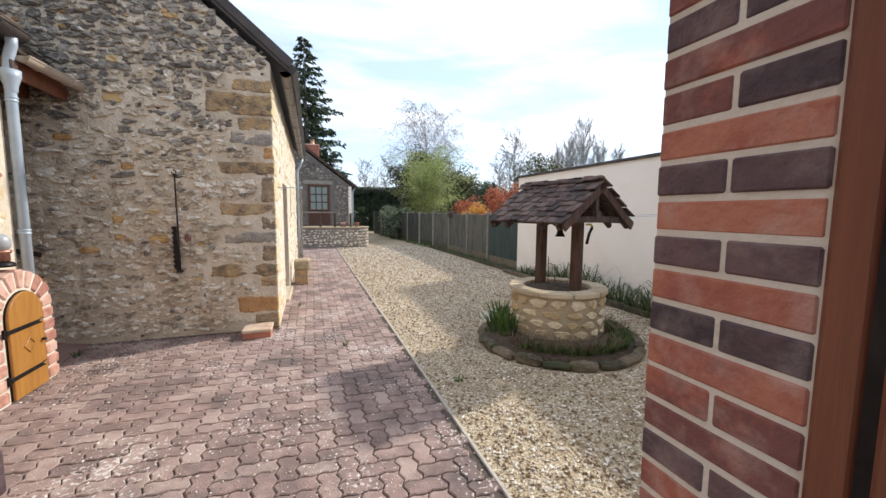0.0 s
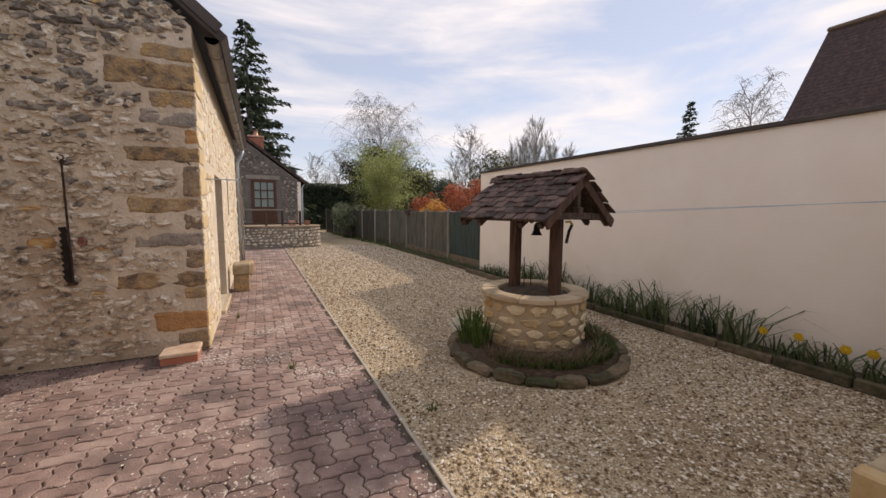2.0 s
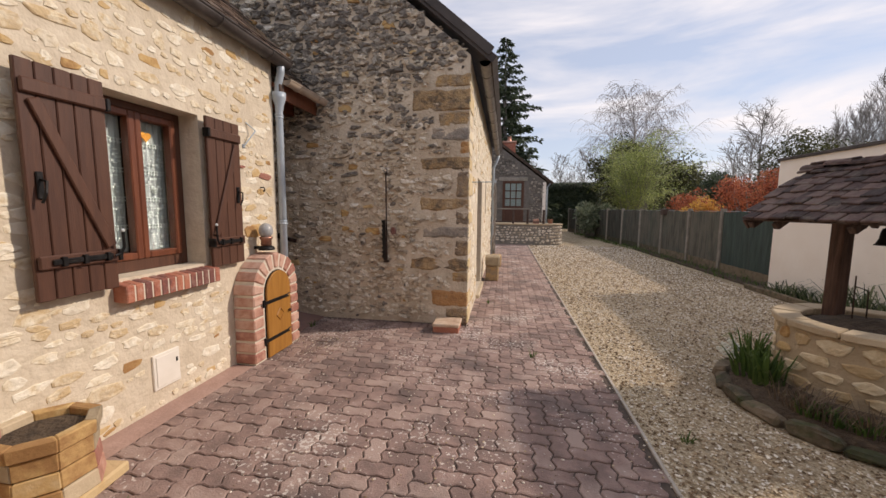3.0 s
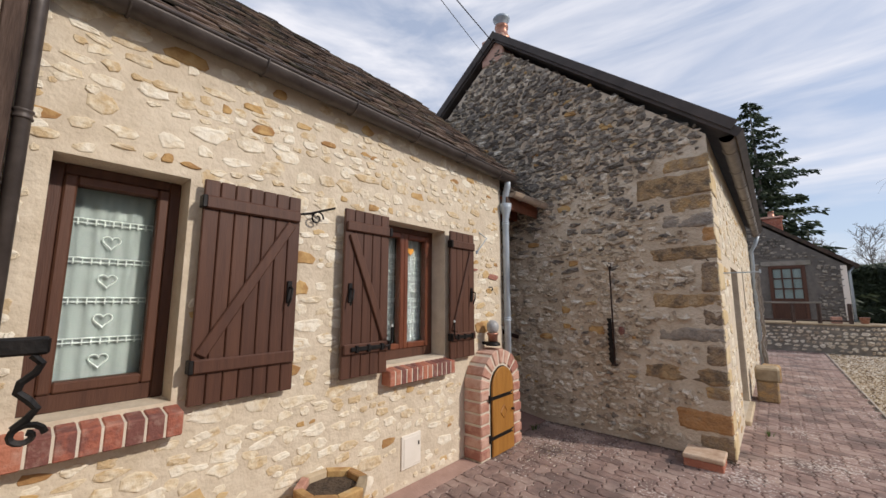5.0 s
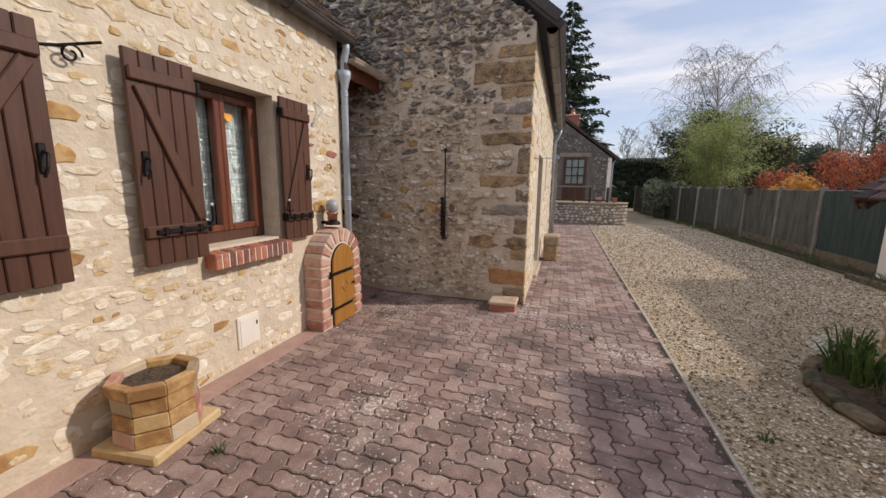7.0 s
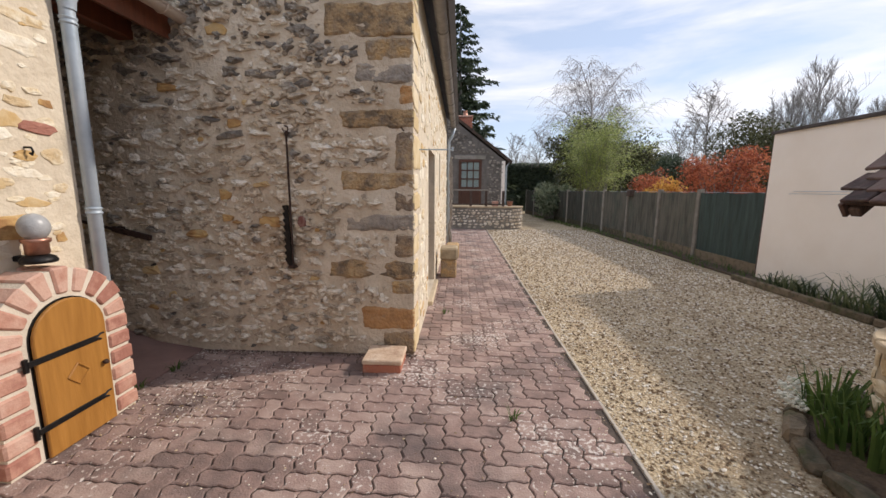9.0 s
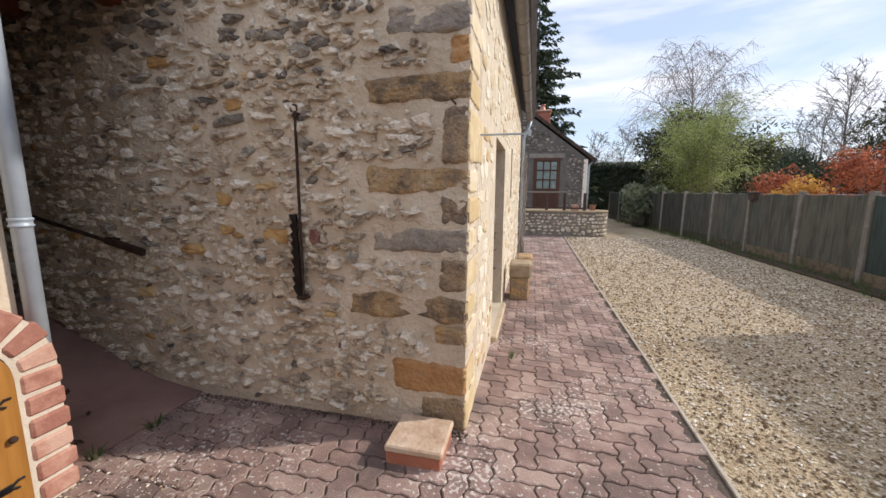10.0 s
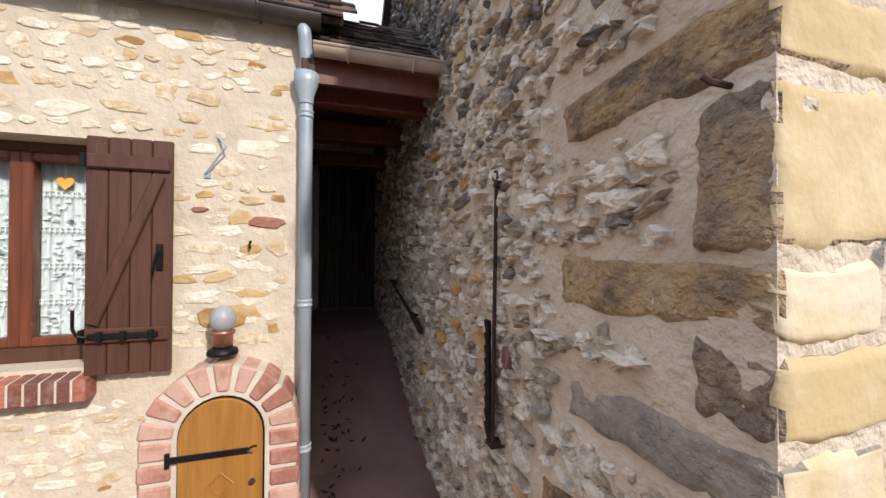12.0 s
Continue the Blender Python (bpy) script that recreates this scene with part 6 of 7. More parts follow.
def spruce(x, y, h, r, label, seed, dens=1.0, group=""):
    rng = random.Random(seed)
    t = thing("spruce_tree", (x, y, 0), label, "tree", group)
    bm = bmesh.new()
    tube(bm, [(x, y, -0.03), (x + 0.05, y, h * 0.5), (x, y, h)], r * 0.07, 7, 0.01)
    part("trunk", bm, M["bark"], t)
    bm = bmesh.new()
    z = h * 0.05
    while z < h * 0.99:
        f = 1 - z / h
        rr = r * (0.05 + f ** 0.8) * rng.uniform(0.75, 1.12)
        nb_ = max(5, int(12 * dens * (0.5 + f)))
        for k in range(nb_):
            a = rng.uniform(0, 2 * math.pi)
            ln = rr * rng.uniform(0.6, 1.15)
            st = max(3, int(ln / 0.22))
            for i in range(1, st + 1):
                u = i / st
                px = Vector((x + math.cos(a) * ln * u, y + math.sin(a) * ln * u, z - ln * 0.30 * u + ln * 0.22 * u * u))
                for _ in range(int(9 * dens)):
                    d = Vector((math.cos(a + rng.uniform(-1.1, 1.1)), math.sin(a + rng.uniform(-1.1, 1.1)), rng.uniform(-0.9, 0.1))).normalized()
                    s = rng.uniform(0.2, 0.42) * (0.6 + 0.5 * f)
                    w = d.cross(Vector((rng.uniform(-1, 1), rng.uniform(-1, 1), 1))).normalized() * s * 0.3
                    q0 = px + Vector((rng.uniform(-0.08, 0.08), rng.uniform(-0.08, 0.08), rng.uniform(-0.08, 0.08)))
                    bm.faces.new((bm.verts.new(q0 - w), bm.verts.new(q0 + w), bm.verts.new(q0 + d * s + w * 0.3), bm.verts.new(q0 + d * s - w * 0.3)))
        z += h * 0.022 * rng.uniform(0.8, 1.2)
    part("crown", bm, M["leaf_dark"], t)
    return t


def bare_tree(x, y, h, spread, label, seed, weep=0.0, upright=0.0, limbs=20, twigs=5, mat="bark_pale", group="", fine=0.007):
    """A leafless tree: trunk, rising limbs, side branches and a haze of thin twigs, which hang where it weeps."""
    rng = random.Random(seed)
    t = thing("bare_tree", (x, y, 0), label, "tree", group)
    trunk, lim = bmesh.new(), bmesh.new()
    tp = [Vector((x + rng.uniform(-0.02, 0.02) * h * k / 6, y + rng.uniform(-0.02, 0.02) * h * k / 6, -0.03 + h * 0.92 * k / 6)) for k in range(7)]
    tube(trunk, tp, h * 0.013, 7, h * 0.0015)

    def bow(p, d, ln, lift, n):
        pts = [p]
        for k in range(n):
            d = (d + Vector((rng.uniform(-0.13, 0.13), rng.uniform(-0.13, 0.13), lift + rng.uniform(-0.08, 0.08)))).normalized()
            pts.append(pts[-1] + d * ln / n)
        return pts

    def on(pts, u):
        k = min(len(pts) - 2, int(u * (len(pts) - 1)))
        return pts[k].lerp(pts[k + 1], u * (len(pts) - 1) - k), (pts[k + 1] - pts[k]).normalized()

    for i in range(limbs):
        u = 0.22 + 0.76 * (i + rng.random()) / limbs
        p, _ = on(tp, u)
        a = i * 2.4 + rng.uniform(-0.4, 0.4)
        rise = 0.75 + 0.9 * u + upright * 3
        d = Vector((math.cos(a), math.sin(a), rise)).normalized()
        ln = h * 0.40 * spread * (1.15 - 0.75 * u) * rng.uniform(0.8, 1.15) * (1 + upright * 0.9)
        lp_ = bow(p, d, ln, 0.03 - 0.04 * weep, 5)
        tube(lim, lp_, h * 0.0042 * (1.2 - 0.7 * u), 4, fine * 1.3, caps=False)
        for k in range(7):
            q, e = on(lp_, rng.uniform(0.25, 1.0))
            side = Vector((rng.uniform(-1, 1), rng.uniform(-1, 1), rng.uniform(-0.3, 0.7) + upright * 2)).normalized()
            sp_ = bow(q, (e * (0.7 + upright) + side * 0.8).normalized(), ln * rng.uniform(0.28, 0.5), -0.10 * weep, 3)
            tube(lim, sp_, fine * 1.5, 3, fine, caps=False)
            for _ in range(twigs):
                q2, e2 = on(sp_, rng.uniform(0.2, 1.0))
                s2 = Vector((rng.uniform(-1, 1), rng.uniform(-1, 1), rng.uniform(-0.4, 0.7) + upright * 2 - weep * 0.6)).normalized()
                tube(lim, bow(q2, (e2 * 0.6 + s2 * 0.8).normalized(), ln * rng.uniform(0.16, 0.32), -0.42 * weep, 3), fine, 3, fine * 0.6, caps=False)
    top = max(v.co.z for v in lim.verts)
    for b in (trunk, lim):
        for v in b.verts:
            v.co.z *= h / top
    part("trunk", trunk, M[mat], t)
    part("branchwork", lim, M[mat], t)
    return t


def shrub(name, x, y, h, r, mat, label, seed, n=2600, size=0.11, clumps=14, category="shrub", droop=0.0, tuft=(0.32, 0.5)):
    rng = random.Random(seed)
    t = thing(name, (x, y, 0), label, category)
    bm = bmesh.new()
    cl = []
    for k in range(clumps):
        a = rng.uniform(0, 2 * math.pi)
        q = r * math.sqrt(rng.random()) * 0.8
        zz = h * rng.uniform(0.3, 0.85) * (1 - 0.35 * q / r)
        c = Vector((x + q * math.cos(a), y + q * math.sin(a), zz))
        cl.append(c)
        tube(bm, [(x + 0.2 * math.cos(a), y + 0.2 * math.sin(a), -0.03), ((x + c.x) / 2, (y + c.y) / 2, zz * 0.6), c], 0.03, 4, 0.01, caps=False)
    part("stem", bm, M["bark"], t)
    bm = bmesh.new()
    for c in cl:
        leaf_cloud(bm, c, r * rng.uniform(*tuft), n // clumps, size, rng, rng.uniform(0.7, 1.2), 0.15, droop)
    part("foliage", bm, M[mat], t)
    return t


def bamboo(x, y, h, label, seed):
    """Arching canes with narrow leaves hanging along their upper parts."""
    rng = random.Random(seed)
    t = thing("bamboo_bush", (x, y, 0), label, "shrub")
    canes, leaves = bmesh.new(), bmesh.new()
    for k in range(110):
        a, f = rng.uniform(0, 2 * math.pi), rng.uniform(0.5, 1.0) ** 1.3
        out = rng.uniform(0.5, 3.3) * (1.3 - 0.6 * f)
        b = Vector((x + 0.6 * rng.uniform(-1, 1), y + 0.6 * rng.uniform(-1, 1), -0.03))
        d = Vector((math.cos(a), math.sin(a), 0))
        pts = [b + d * out * (q / 6) ** 1.8 + Vector((0, 0, h * f * math.sin(1.75 * q / 6) / math.sin(1.57))) for q in range(7)]
        tube(canes, pts, 0.012, 3, 0.004, caps=False)
        for _ in range(170):
            u = rng.uniform(0.3, 1.0) * 6
            q = min(5, int(u))
            p = pts[q].lerp(pts[q + 1], u - q) + Vector((rng.gauss(0, 0.13), rng.gauss(0, 0.13), rng.gauss(0, 0.10)))
            e = (d * rng.uniform(0, 0.8) + Vector((rng.uniform(-1, 1), rng.uniform(-1, 1), rng.uniform(-1.1, 0.5)))).normalized()
            w = e.orthogonal().normalized() * 0.012
            ln = rng.uniform(0.10, 0.22)
            leaves.faces.new((leaves.verts.new(p), leaves.verts.new(p + e * ln * 0.4 + w), leaves.verts.new(p + e * ln), leaves.verts.new(p + e * ln * 0.4 - w)))
    part("cane", canes, M["bark"], t)
    part("foliage", leaves, M["leaf_lime"], t)
    return t


spruce(-0.2, 26.5, 12.4, 3.8, "tall dark green spruce behind the cottage", 1, 0.8)
bare_tree(8.0, 27, 9.7, 1.3, "bare pale weeping birch beyond the fence", 4, weep=0.95, limbs=34, twigs=11, fine=0.0068)
bamboo(6.1, 19.8, 4.9, "fresh yellow-green feathery bamboo above the fence", 2)
shrub("evergreen_bush", 6.6, 23.5, 6.6, 2.0, "leaf_olive", "dark olive evergreen tree behind the bush", 3, 12000, 0.09, 30, "tree")
shrub("evergreen_bush", 9.0, 24.0, 5.9, 1.9, "leaf_olive", "dark olive evergreen tree behind the bush", 13, 9000, 0.09, 24, "tree")
shrub("grey_bush", 4.35, 21.0, 2.1, 1.1, "leaf_grey", "grey-green feathery bush at the fence end", 4, 3000, 0.11, 14, droop=0.5)
shrub("red_shrub", 7.5, 13.5, 3.75, 1.2, "leaf_red", "orange-red leaved shrub above the fence", 5, 8500, 0.05, 26)
shrub("red_shrub", 7.0, 15.4, 2.3, 0.8, "leaf_orange", "golden orange shrub above the fence", 6, 2600, 0.06, 14)
shrub("red_shrub", 7.2, 16.6, 2.6, 1.1, "leaf_red", "orange-red leaved shrub above the fence", 7, 4200, 0.06, 18)
shrub("dark_tree", 20.6, 28, 6.8, 2.3, "leaf_olive", "dark evergreen tree in the far gardens", 28, 9000, 0.10, 26, "tree")
shrub("dark_tree", 17.8, 27, 7.5, 2.6, "leaf_olive", "dark evergreen tree in the far gardens", 8, 12000, 0.10, 30, "tree")
shrub("dark_tree", 14, 30, 5.6, 2.0, "leaf_dark", "dark evergreen tree in the far gardens", 18, 9000, 0.10, 24, "tree")
bare_tree(18.3, 32, 9.6, 0.95, "bare grey tree in the far gardens", 14, limbs=24, twigs=6, mat="bark", fine=0.010)
for i, (x, y, h) in enumerate(((29.2, 36, 12.4), (26.6, 37, 10.0), (27.7, 36.5, 10.8), (31.2, 35.5, 10.0), (33.2, 35, 9.6))):
    bare_tree(x, y, h, 0.72, "bare upright poplar on the skyline", 30 + i, upright=0.42, limbs=34, twigs=6, mat="bark_pale", group="poplars", fine=0.010)
spruce(34, 21.5, 11.0, 1.9, "small dark spruce beyond the boundary wall", 41, 0.6)
bare_tree(27, 13.5, 10, 0.9, "bare pale weeping birch beyond the wall", 42, weep=0.8, limbs=24, twigs=8, fine=0.009)
shrub("dark_tree", 25, 12, 6, 1.8, "leaf_dark", "dark evergreen tree beyond the boundary wall", 43, 2500, 0.16, 14, "tree")


def hedge(name, x0, x1, y0, y1, h, mat, label, seed, n):
    rng = random.Random(seed)
    t = thing(name, ((x0 + x1) / 2, (y0 + y1) / 2, 0), label, "hedge")
    part("core", boxed(x0 + 0.3, x1 - 0.3, y0 + 0.3, y1 - 0.3, -0.03, h - 0.25), M["leaf_dark"], t)
    bm = bmesh.new()
    for _ in range(n):
        f = rng.random()
        p = Vector((rng.uniform(x0, x1), rng.uniform(y0, y0 + 0.5), rng.uniform(0, h))) if f < 0.6 else Vector((rng.uniform(x0, x1), rng.uniform(y0, y1), h + rng.uniform(-0.3, 0.15)))
        a = Vector((rng.uniform(-1, 1), rng.uniform(-1, 1), rng.uniform(-1, 1))).normalized()
        b = a.orthogonal().normalized()
        s = rng.uniform(0.08, 0.2)
        bm.faces.new((bm.verts.new(p - a * s), bm.verts.new(p + b * s * 0.4), bm.verts.new(p + a * s), bm.verts.new(p - b * s * 0.4)))
    part("foliage", bm, M[mat], t)


hedge("clipped_hedge", 1.2, 7.0, 29.5, 31, 3.2, "leaf_dark", "tall dark clipped conifer hedge", 50, 9000)
hedge("far_hedge", 7.5, 34, 33, 35, 3.4, "leaf_olive", "far mixed hedge closing the gardens", 51, 14000)
hedge("far_hedge", 24, 60, 6, 9, 3.0, "leaf_olive", "far mixed hedge beyond the wall", 52, 8000)
hedge("far_hedge", -40, 1.0, 34, 36, 4.0, "leaf_olive", "far mixed hedge behind the barn", 53, 9000)
for i in range(9):
    x = 3 + 3.3 * i
    bare_tree(x, 44 + (i % 3) * 3, 7 + (i * 37 % 4), 0.9, "bare grey tree on the skyline", 60 + i, limbs=18, twigs=4, mat="bark", group="skyline trees", fine=0.013)
lawn = setting("lawn", boxed(5.3, 60, 4.5, 60, -0.029, -0.01), M["grass"], "grass of the gardens beyond the fence", "lawn")

# ---- gravel stones, paving, wall stones ----
pr = np.random.RandomState(4)
NP = 90000
px = EDGE + 0.02 + (4.5 - EDGE) * pr.rand(NP)
py = 0.7 + 15.5 * pr.rand(NP) ** 1.7
octa = np.array([(1, 0, 0), (-1, 0, 0), (0, 1, 0), (0, -1, 0), (0, 0, 1), (0, 0, -1)], float)
of = np.array([(0, 2, 4), (2, 1, 4), (1, 3, 4), (3, 0, 4), (2, 0, 5), (1, 2, 5), (3, 1, 5), (0, 3, 5)])
sz = 0.0045 + 0.0105 * pr.rand(NP) ** 2.5
sz *= 1 + 0.05 * np.maximum(0, py - 4)
ok = ((px - BC.x) ** 2 + (py - BC.y) ** 2 > 0.95 ** 2)
px, py, sz = px[ok], py[ok], sz[ok]
n = len(px)
ang = pr.rand(n) * 6.28
loc = octa[None] * (sz[:, None, None] * (0.7 + 0.6 * pr.rand(n, 6, 1))) * np.array([1.25, 0.85, 0.6])
co = np.stack([loc[..., 0] * np.cos(ang)[:, None] - loc[..., 1] * np.sin(ang)[:, None] + px[:, None], loc[..., 0] * np.sin(ang)[:, None] + loc[..., 1] * np.cos(ang)[:, None] + py[:, None], loc[..., 2] - 0.006 + 0.3 * sz[:, None]], -1)
me = bpy.data.meshes.new("gravel_stones")
me.from_pydata(co.reshape(-1, 3).tolist(), [], (of[None] + 6 * np.arange(n)[:, None, None]).reshape(-1, 3).tolist())
me.materials.append(M["pebble"])
tagged(new("gravel_stones", me), "loose pale gravel stones on the driveway", "gravel", kind="stuff")
lr = random.Random(77)
bm = bmesh.new()
for _ in range(170):
    x, y = lr.uniform(1.0, 4.4), 0.8 + 10 * lr.random()
    a, s = lr.uniform(0, 6.28), lr.uniform(0.012, 0.03)
    z = 0.012
    vs = [bm.verts.new((x + s * c * math.cos(a) - s * 0.5 * d * math.sin(a), y + s * c * math.sin(a) + s * 0.5 * d * math.cos(a), z + lr.uniform(-0.004, 0.008))) for c, d in ((-1, 0), (0, -1), (1, 0), (0, 1))]
    bm.faces.new(vs)
tagged(part("fallen_leaves", bm, M["wood_old"]), "dry brown fallen leaves on the gravel", "leaves", kind="stuff")



def passage_floor(x):
    prof = [(-2.35, 0.004), (-2.75, 0.06), (-3.5, 0.34), (-4.4, 0.70), (-5.5, 0.80)]
    for (xa, za), (xb, zb) in zip(prof, prof[1:]):
        if xb <= x <= xa:
            return za + (zb - za) * (xa - x) / (xa - xb)
    return 0.0


bm = bmesh.new()
for _ in range(60):
    x, y = -2.5 - 1.9 * lr.random(), 4.42 + abs(lr.gauss(0, 0.16))
    a, k = lr.uniform(0, 6.28), lr.uniform(0.015, 0.035)
    z = passage_floor(x) + 0.008
    bm.faces.new([bm.verts.new((x + k * c * math.cos(a) - k * 0.5 * d * math.sin(a), y + k * c * math.sin(a) + k * 0.5 * d * math.cos(a), z + lr.uniform(0, 0.012) - (k * c * math.cos(a)) * 0.38)) for c, d in ((-1, 0), (0, -1), (1, 0), (0, 1))])
tagged(part("fallen_leaves", bm, M["rust"]), "rust-brown fallen leaves on the passage floor", "leaves", kind="stuff")


def scatter(name, pts, lo, hi, mat, label, category, seed, flat=0.6):
    """Many tiny stones as one mesh."""
    q = np.random.RandomState(seed)
    pts = np.asarray(pts)
    k = len(pts)
    s_ = lo + (hi - lo) * q.rand(k) ** 2
    o = octa[None] * (s_[:, None, None] * (0.6 + 0.7 * q.rand(k, 6, 1))) * np.array([1.2, 0.9, flat])
    a_ = q.rand(k) * 6.28
    c_ = np.stack([o[..., 0] * np.cos(a_)[:, None] - o[..., 1] * np.sin(a_)[:, None] + pts[:, 0:1], o[..., 0] * np.sin(a_)[:, None] + o[..., 1] * np.cos(a_)[:, None] + pts[:, 1:2], o[..., 2] + pts[:, 2:3] + 0.3 * s_[:, None]], -1)
    m_ = bpy.data.meshes.new(name)
    m_.from_pydata(c_.reshape(-1, 3).tolist(), [], (of[None] + 6 * np.arange(k)[:, None, None]).reshape(-1, 3).tolist())
    m_.materials.append(mat)
    return tagged(new(name, m_), label, category, kind="stuff")


dr = np.random.RandomState(6)
g1 = np.stack([dr.normal(-0.2, 0.8, 900), dr.normal(2.7, 0.8, 900), np.full(900, 0.002)], -1)
g2 = np.stack([dr.normal(-1.95, 0.22, 300), dr.normal(4.15, 0.2, 300), np.full(300, 0.002)], -1)
g3 = np.stack([EDGE - np.abs(dr.normal(0, 0.12, 700)), 0.6 + 11 * dr.rand(700), np.full(700, 0.002)], -1)
gg = np.concatenate([g1, g2, g3])
gg = gg[(gg[:, 0] > FX + 0.05) & (gg[:, 0] < EDGE) & (gg[:, 1] > 0.5) & ((gg[:, 1] < GY - 0.05) | (gg[:, 0] > BX + 0.05))]
scatter("paving_grit", gg, 0.0035, 0.010, M["pebble"], "pale gravel grit strayed onto the pavers", "gravel", 2)
d1 = np.stack([-2.4 + 2.0 * dr.rand(800), GY - np.abs(dr.normal(0, 0.035, 800)) - 0.015, np.full(800, 0.002)], -1)
d2 = np.stack([dr.normal(-2.1, 0.3, 200), dr.normal(4.7, 0.2, 200), np.full(200, 0.002)], -1)
dd_ = np.concatenate([d1, d2])
dd_ = dd_[(dd_[:, 1] < GY - 0.01) & (dd_[:, 0] > -2.33) & (dd_[:, 1] > 4.3)]
scatter("paving_dirt", dd_, 0.003, 0.009, M["soil"], "dark dirt and leaf crumbs along the barn foot", "dirt", 3)

# interlocking pavers in a herringbone
PW = 0.112


def paver_mesh(nx, ny, name, mat):
    gap, bev, amp = 0.0042, 0.006, 0.0118

    def edge(p, q, k=4):
        return [(p[0] + (q[0] - p[0]) * i / k, p[1] + (q[1] - p[1]) * i / k) for i in range(k)]
    pts = []
    corners = [(0, 0), (nx, 0), (nx, ny), (0, ny)]
    for a, b in zip(corners, corners[1:] + corners[:1]):
        pts += edge(a, b, 4 * max(abs(b[0] - a[0]), abs(b[1] - a[1])))
    cx, cy = nx / 2, ny / 2

    def ring(inset, z):
        r = []
        for x, y in pts:
            ix = PW * (x - cx)
            iy = PW * (y - cy)
            sx = (1 - inset * 2 / (PW * nx))
            sy = (1 - inset * 2 / (PW * ny))
            dx = amp * math.sin(2 * math.pi * y)
            dy = amp * 0.55 * math.sin(2 * math.pi * x)
            r.append(bm.verts.new((ix * sx + dx, iy * sy + dy, z)))
        return r
    bm = bmesh.new()
    r0, r1, r2 = ring(gap, -0.02), ring(gap, -0.005), ring(gap + bev, 0.0)
    n = len(pts)
    for a, b in ((r0, r1), (r1, r2)):
        for i in range(n):
            bm.faces.new((a[i], a[(i + 1) % n], b[(i + 1) % n], b[i]))
    bm.faces.new(r2)
    return mesh_of(name, bm, mat)


PM = {(2, 1): paver_mesh(2, 1, "paver", M["paver"]), (1, 2): paver_mesh(1, 2, "paver", M["paver"])}
def mesh_arrays(me):
    vs = np.empty(len(me.vertices) * 3)
    me.vertices.foreach_get("co", vs)
    return vs.reshape(-1, 3), [tuple(p.vertices) for p in me.polygons]


PA = {k: mesh_arrays(m) for k, m in PM.items()}
fv, ff, kp, base = [], [], 0, 0
pvr = random.Random(8)
for i in range(-24, 10):
    for j in range(0, 147):
        d = (i - j) % 4
        if d == 0:
            sh, x, y = (2, 1), (i + 1) * PW, (j + 0.5) * PW
        elif d == 3:
            sh, x, y = (1, 2), (i + 0.5) * PW, (j + 1) * PW
        else:
            continue
        y += 0.02
        if x > EDGE - 0.03 or x < FX - 0.1 or (y > GY + 0.1 and x < BX - 0.1) or y < 0.45:
            continue
        m = Matrix.Translation((x, y, pvr.uniform(-0.002, 0.0025))) @ pose(0, 0, 0, pvr.uniform(-0.5, 0.5), pvr.uniform(-0.5, 0.5), pvr.uniform(-0.8, 0.8))
        if 2.7 < y < 5.2 and -1.5 < x < EDGE - 0.14 and kp < 300:
            piece("paver", PM[sh], m, paving)
            kp += 1
        else:
            v, f = PA[sh]
            mm = np.array(m)
            w_ = v @ mm[:3, :3].T + mm[:3, 3]
            w_[:, 0] = np.minimum(w_[:, 0], EDGE - 0.012)
            fv.append(w_)
            ff += [tuple(a + base for a in q) for q in f]
            base += len(v)
me = bpy.data.meshes.new("paver_field")
me.from_pydata(np.concatenate(fv).tolist(), [], ff)
me.materials.append(M["paver_i"])
pf = new("paver_field", me)
pf.parent = paving
tagged(pf, kind="stuff")
setting("screed_strip", prism(bmesh.new(), [(FX + 0.002, 0.004), (FX + 0.19, 0.004), (FX + 0.165, 0.0075), (FX + 0.002, 0.012)], 1, 0.55, 3.53), M["screed_pink"], "pink screed strip along the foot of the house wall", "screed")
kb = thing("paving_kerb", (EDGE, 4, 0), "thin concrete edging between pavers and gravel", "kerb", kind="structure")
for k in range(17):
    part("kerb_stone", boxed(EDGE - 0.017, EDGE + 0.006, 0.5 + k, 1.495 + k, -0.02, 0.004 + pvr.uniform(-0.002, 0.002), bev=0.004), M["kerb"], kb)

# rubble faces
rr = random.Random(100)


def front_ok(u, v):
    y = 0.30 + u
    if v < 0.02 or v > 2.98 or y < 0.42 or y > 4.26:
        return False
    for a, b in (W1, W2):
        if a - 0.02 < y < b + 0.02 and Z0 - 0.14 < v < Z1 + 0.02:
            return False
    if 2.7 < y < 2.96 and 0.13 < v < 0.43:
        return False
    return not (3.54 < y < 4.3 and v < 1.03)


rubble("stone", wall_house, wall_frame(Vector((FX, 0.30, 0)), (0, 1, 0)), 3.98, 3.0, front_ok, CREAM, [M["stone_cream_i"], M["stone_ochre_i"]], rr, (0.05, 0.13), (1.1, 2.8), 0.0055, 0.86, lambda u, v: u > 1.5 and v < 2.4, 7, (0.09, OCHRE), packed=1.0)


rubble("stone", wall_house, wall_frame(Vector((FX, 0.30, 0)), (0, 1, 0)), 0.26, 3.0, lambda u, v: front_ok(u, v) and u < 0.245, CREAM, [M["stone_cream_i"], M["stone_ochre_i"]], rr, (0.045, 0.08), (0.7, 1.1), 0.0055, 1.0, None, 6, (0.1, OCHRE), limit=0)
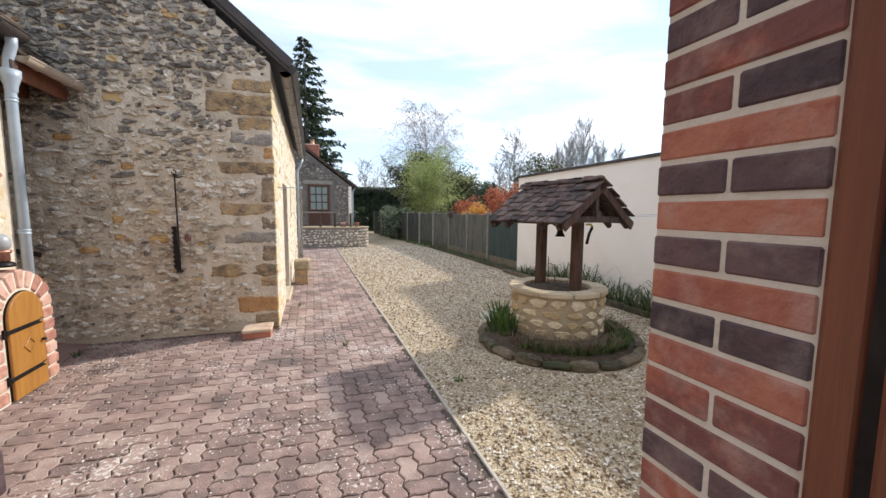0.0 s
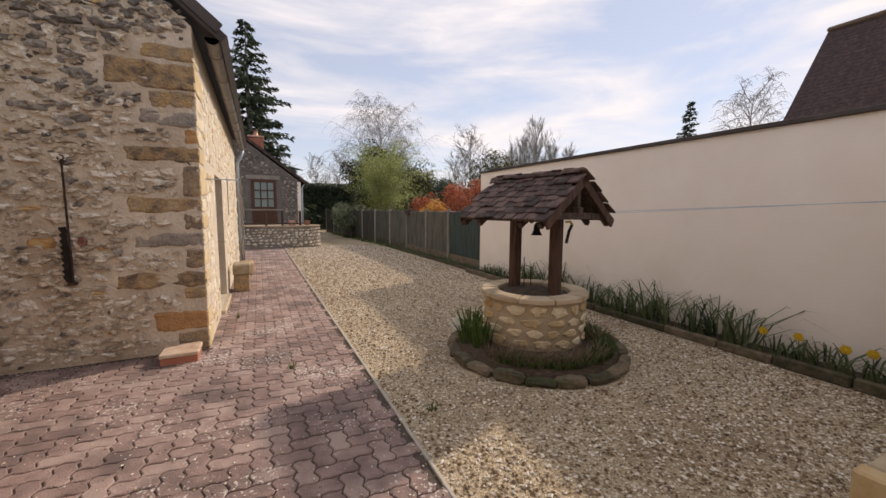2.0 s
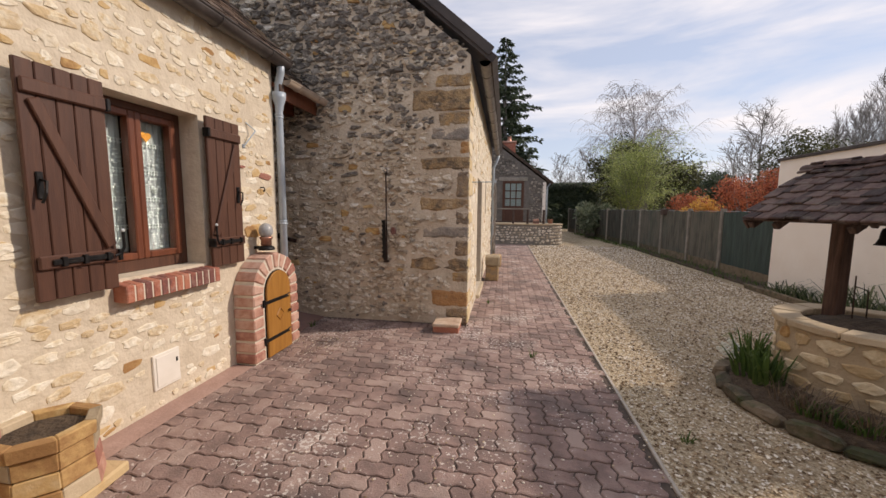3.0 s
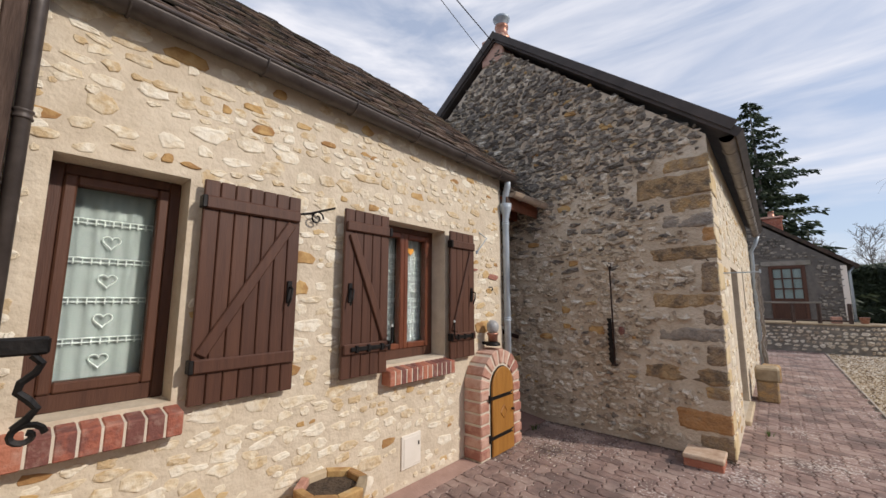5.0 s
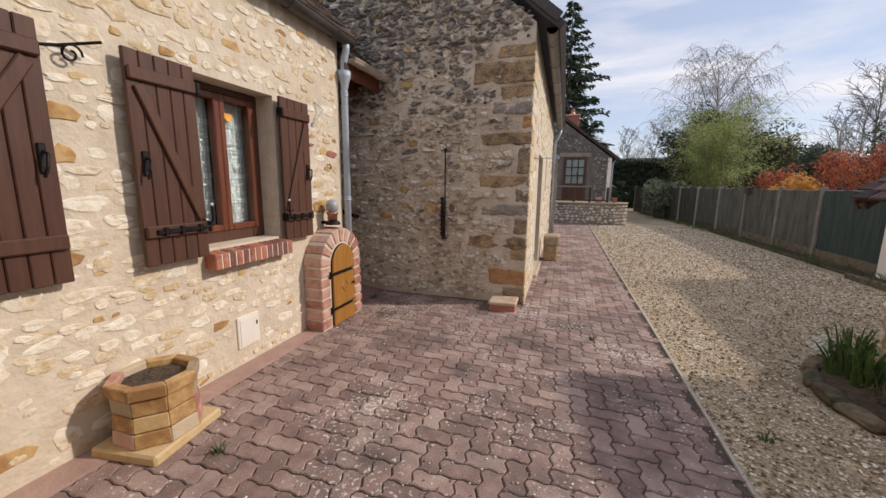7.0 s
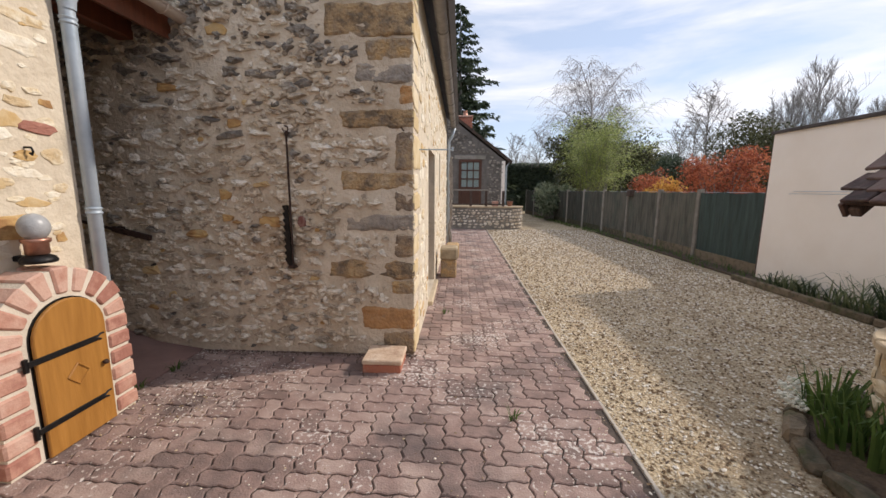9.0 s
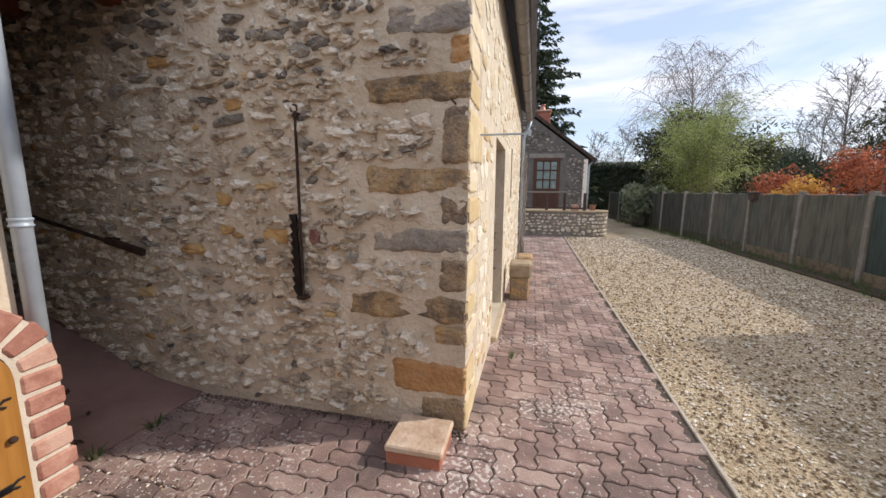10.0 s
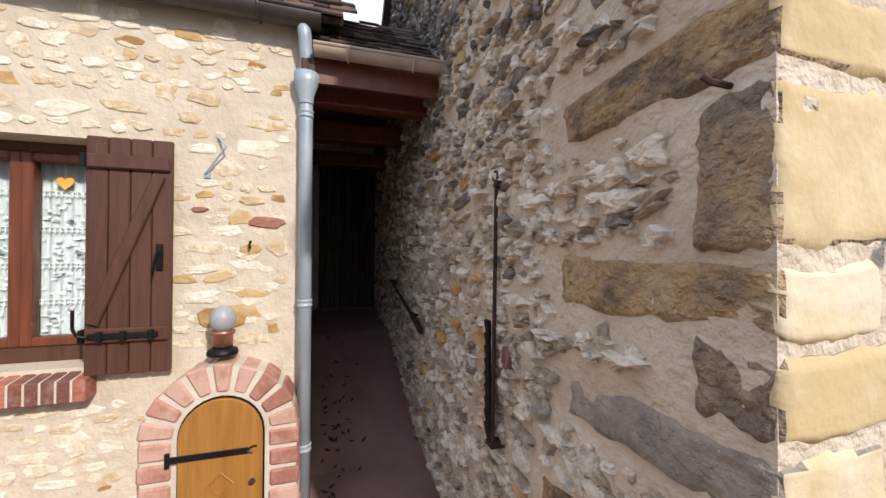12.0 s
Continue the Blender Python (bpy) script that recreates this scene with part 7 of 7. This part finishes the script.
rubble("chip", wall_house, wall_frame(Vector((FX, 0.30, 0)), (0, 1, 0)), 3.98, 3.0, front_ok, CREAM, [M["stone_cream_i"], M["stone_ochre_i"]], rr, (0.03, 0.06), (1.2, 2.8), 0.004, 0.15, None, 12, (0.08, OCHRE), limit=0)
for y, z, w, h, mt in ((4.10, 1.775, 0.21, 0.075, "brick_pink"), (4.02, 1.615, 0.13, 0.062, "stone_ochre"), (3.86, 1.22, 0.28, 0.13, "stone_ochre"), (3.76, 1.84, 0.09, 0.03, "brick_pink")):
    ob = piece("stone", stone_mesh("stone", M[mt], rr, 12, 0.9, 0.15, 0.2), wall_frame(Vector((FX, y, z)), (0, 1, 0)) @ Matrix.Diagonal((w, 0.012, h, 1)), wall_house)


def gable_ok(u, v):
    x = -5.6 + u
    top = 3.26 + (5.42 - 3.26) * (1 - abs(x + 2.99) / 2.61)
    if v > top + 0.06 or v < 0.03 or x > BX - 0.02:
        return False
    for xl, z0, z1, _ in QUOINS:
        if x > xl - 0.015 and z0 - 0.01 < v < z1 + 0.01:
            return False
    return True


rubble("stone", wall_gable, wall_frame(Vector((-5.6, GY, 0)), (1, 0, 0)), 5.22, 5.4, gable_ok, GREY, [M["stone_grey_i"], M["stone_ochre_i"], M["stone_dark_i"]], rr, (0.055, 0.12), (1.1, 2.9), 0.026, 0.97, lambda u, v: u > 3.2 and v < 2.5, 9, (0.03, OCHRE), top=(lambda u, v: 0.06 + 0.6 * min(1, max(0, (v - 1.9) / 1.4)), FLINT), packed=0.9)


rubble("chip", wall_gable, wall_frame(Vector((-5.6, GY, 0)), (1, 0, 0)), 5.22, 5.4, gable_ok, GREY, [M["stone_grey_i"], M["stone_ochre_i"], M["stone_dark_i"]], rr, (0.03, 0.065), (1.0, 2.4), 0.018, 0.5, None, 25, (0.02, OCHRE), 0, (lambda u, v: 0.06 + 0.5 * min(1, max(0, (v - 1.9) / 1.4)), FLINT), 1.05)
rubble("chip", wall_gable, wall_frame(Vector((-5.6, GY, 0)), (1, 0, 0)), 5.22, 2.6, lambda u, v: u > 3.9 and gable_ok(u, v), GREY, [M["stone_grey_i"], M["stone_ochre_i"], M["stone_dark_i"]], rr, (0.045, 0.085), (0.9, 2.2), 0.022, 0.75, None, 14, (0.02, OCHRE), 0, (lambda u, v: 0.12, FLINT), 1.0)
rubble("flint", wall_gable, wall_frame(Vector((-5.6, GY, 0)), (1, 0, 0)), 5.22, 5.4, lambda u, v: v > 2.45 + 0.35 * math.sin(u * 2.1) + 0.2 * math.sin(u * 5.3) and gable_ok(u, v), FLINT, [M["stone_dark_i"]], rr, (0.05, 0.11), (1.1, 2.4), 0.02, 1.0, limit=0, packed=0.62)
rubble("stone", wall_barn, wall_frame(Vector((BX - 0.36, 7.768, 0)), (1, 0, 0)), 0.36, 1.95, lambda u, v: 0.08 < v < 1.93 and 0 < u < 0.35, GREY, [M["stone_grey_i"]], rr, (0.08, 0.16), (0.8, 1.8), 0.02, 0.95, limit=40)


piece("stone", stone_mesh("stone", M["brick_red"], rr, 9, 0.9, 0.1, 0.1), wall_frame(Vector((-1.37, GY, 1.175)), (1, 0, 0)) @ Matrix.Diagonal((0.075, 0.036, 0.10, 1)), wall_gable)


def side_ok(u, v):
    y = GY + u
    if v < 0.03 or v > 3.1 or y < GY + 0.3:
        return False
    if 6.6 < y < 7.82 and v < 2.0:
        return False
    return not (8.9 < y < 9.3 and 1.3 < v < 2.15)


rubble("stone", wall_barn, wall_frame(Vector((BX, GY, 0)), (0, 1, 0)), BEND - GY, 3.2, side_ok, CREAM, [M["stone_cream_i"], M["stone_ochre_i"]], rr, (0.07, 0.15), (1.3, 2.6), 0.006, 0.62, lambda u, v: u < 3.5, 6, (0.08, OCHRE))


def low_ok(u, v):
    return 0.02 < v < 0.78


TW = [stone_mesh("stone", M["stone_grey"], rr, 8) for _ in range(6)]
CW = [stone_mesh("stone", M["stone_dark"], rr, 8) for _ in range(6)]
wt_ = bpy.data.objects["wall_terrace"]
rubble("stone", wt_, wall_frame(Vector((-0.6, 16.2, 0)), (1, 0, 0)), 2.46, 0.8, low_ok, TW, M["stone_grey_i"], rr, (0.07, 0.13), (1.0, 2.0), 0.03, 0.95)
for k in range(9):
    for v in range(6):
        a = -math.pi / 2 + 0.12 + k * 0.24 + (0.12 if v % 2 else 0)
        p = Vector((1.82 + 0.5 * math.cos(a), 16.75 + 0.5 * math.sin(a), 0.08 + v * 0.128))
        piece("stone", rr.choice(TW), wall_frame(p, (-math.sin(a), math.cos(a), 0)) @ Matrix.Diagonal((0.115, 0.03, 0.105, 1)), wt_)


def cot_ok(u, v):
    x = -1.5 + u
    if x > 1.68 or v > 2.6 + (1.72 - x) * 0.76 - 0.05:
        return False
    return not (-0.32 < x < 0.97 and v < 2.84)


rubble("stone", bpy.data.objects["wall_cottage"], wall_frame(Vector((-1.5, 17.602, 0)), (1, 0, 0)), 3.2, 5.0, lambda u, v: v > 0.87 and cot_ok(u, v), CW, M["stone_dark_i"], rr, (0.07, 0.13), (1.1, 2.2), 0.03, 0.92, packed=0.9)
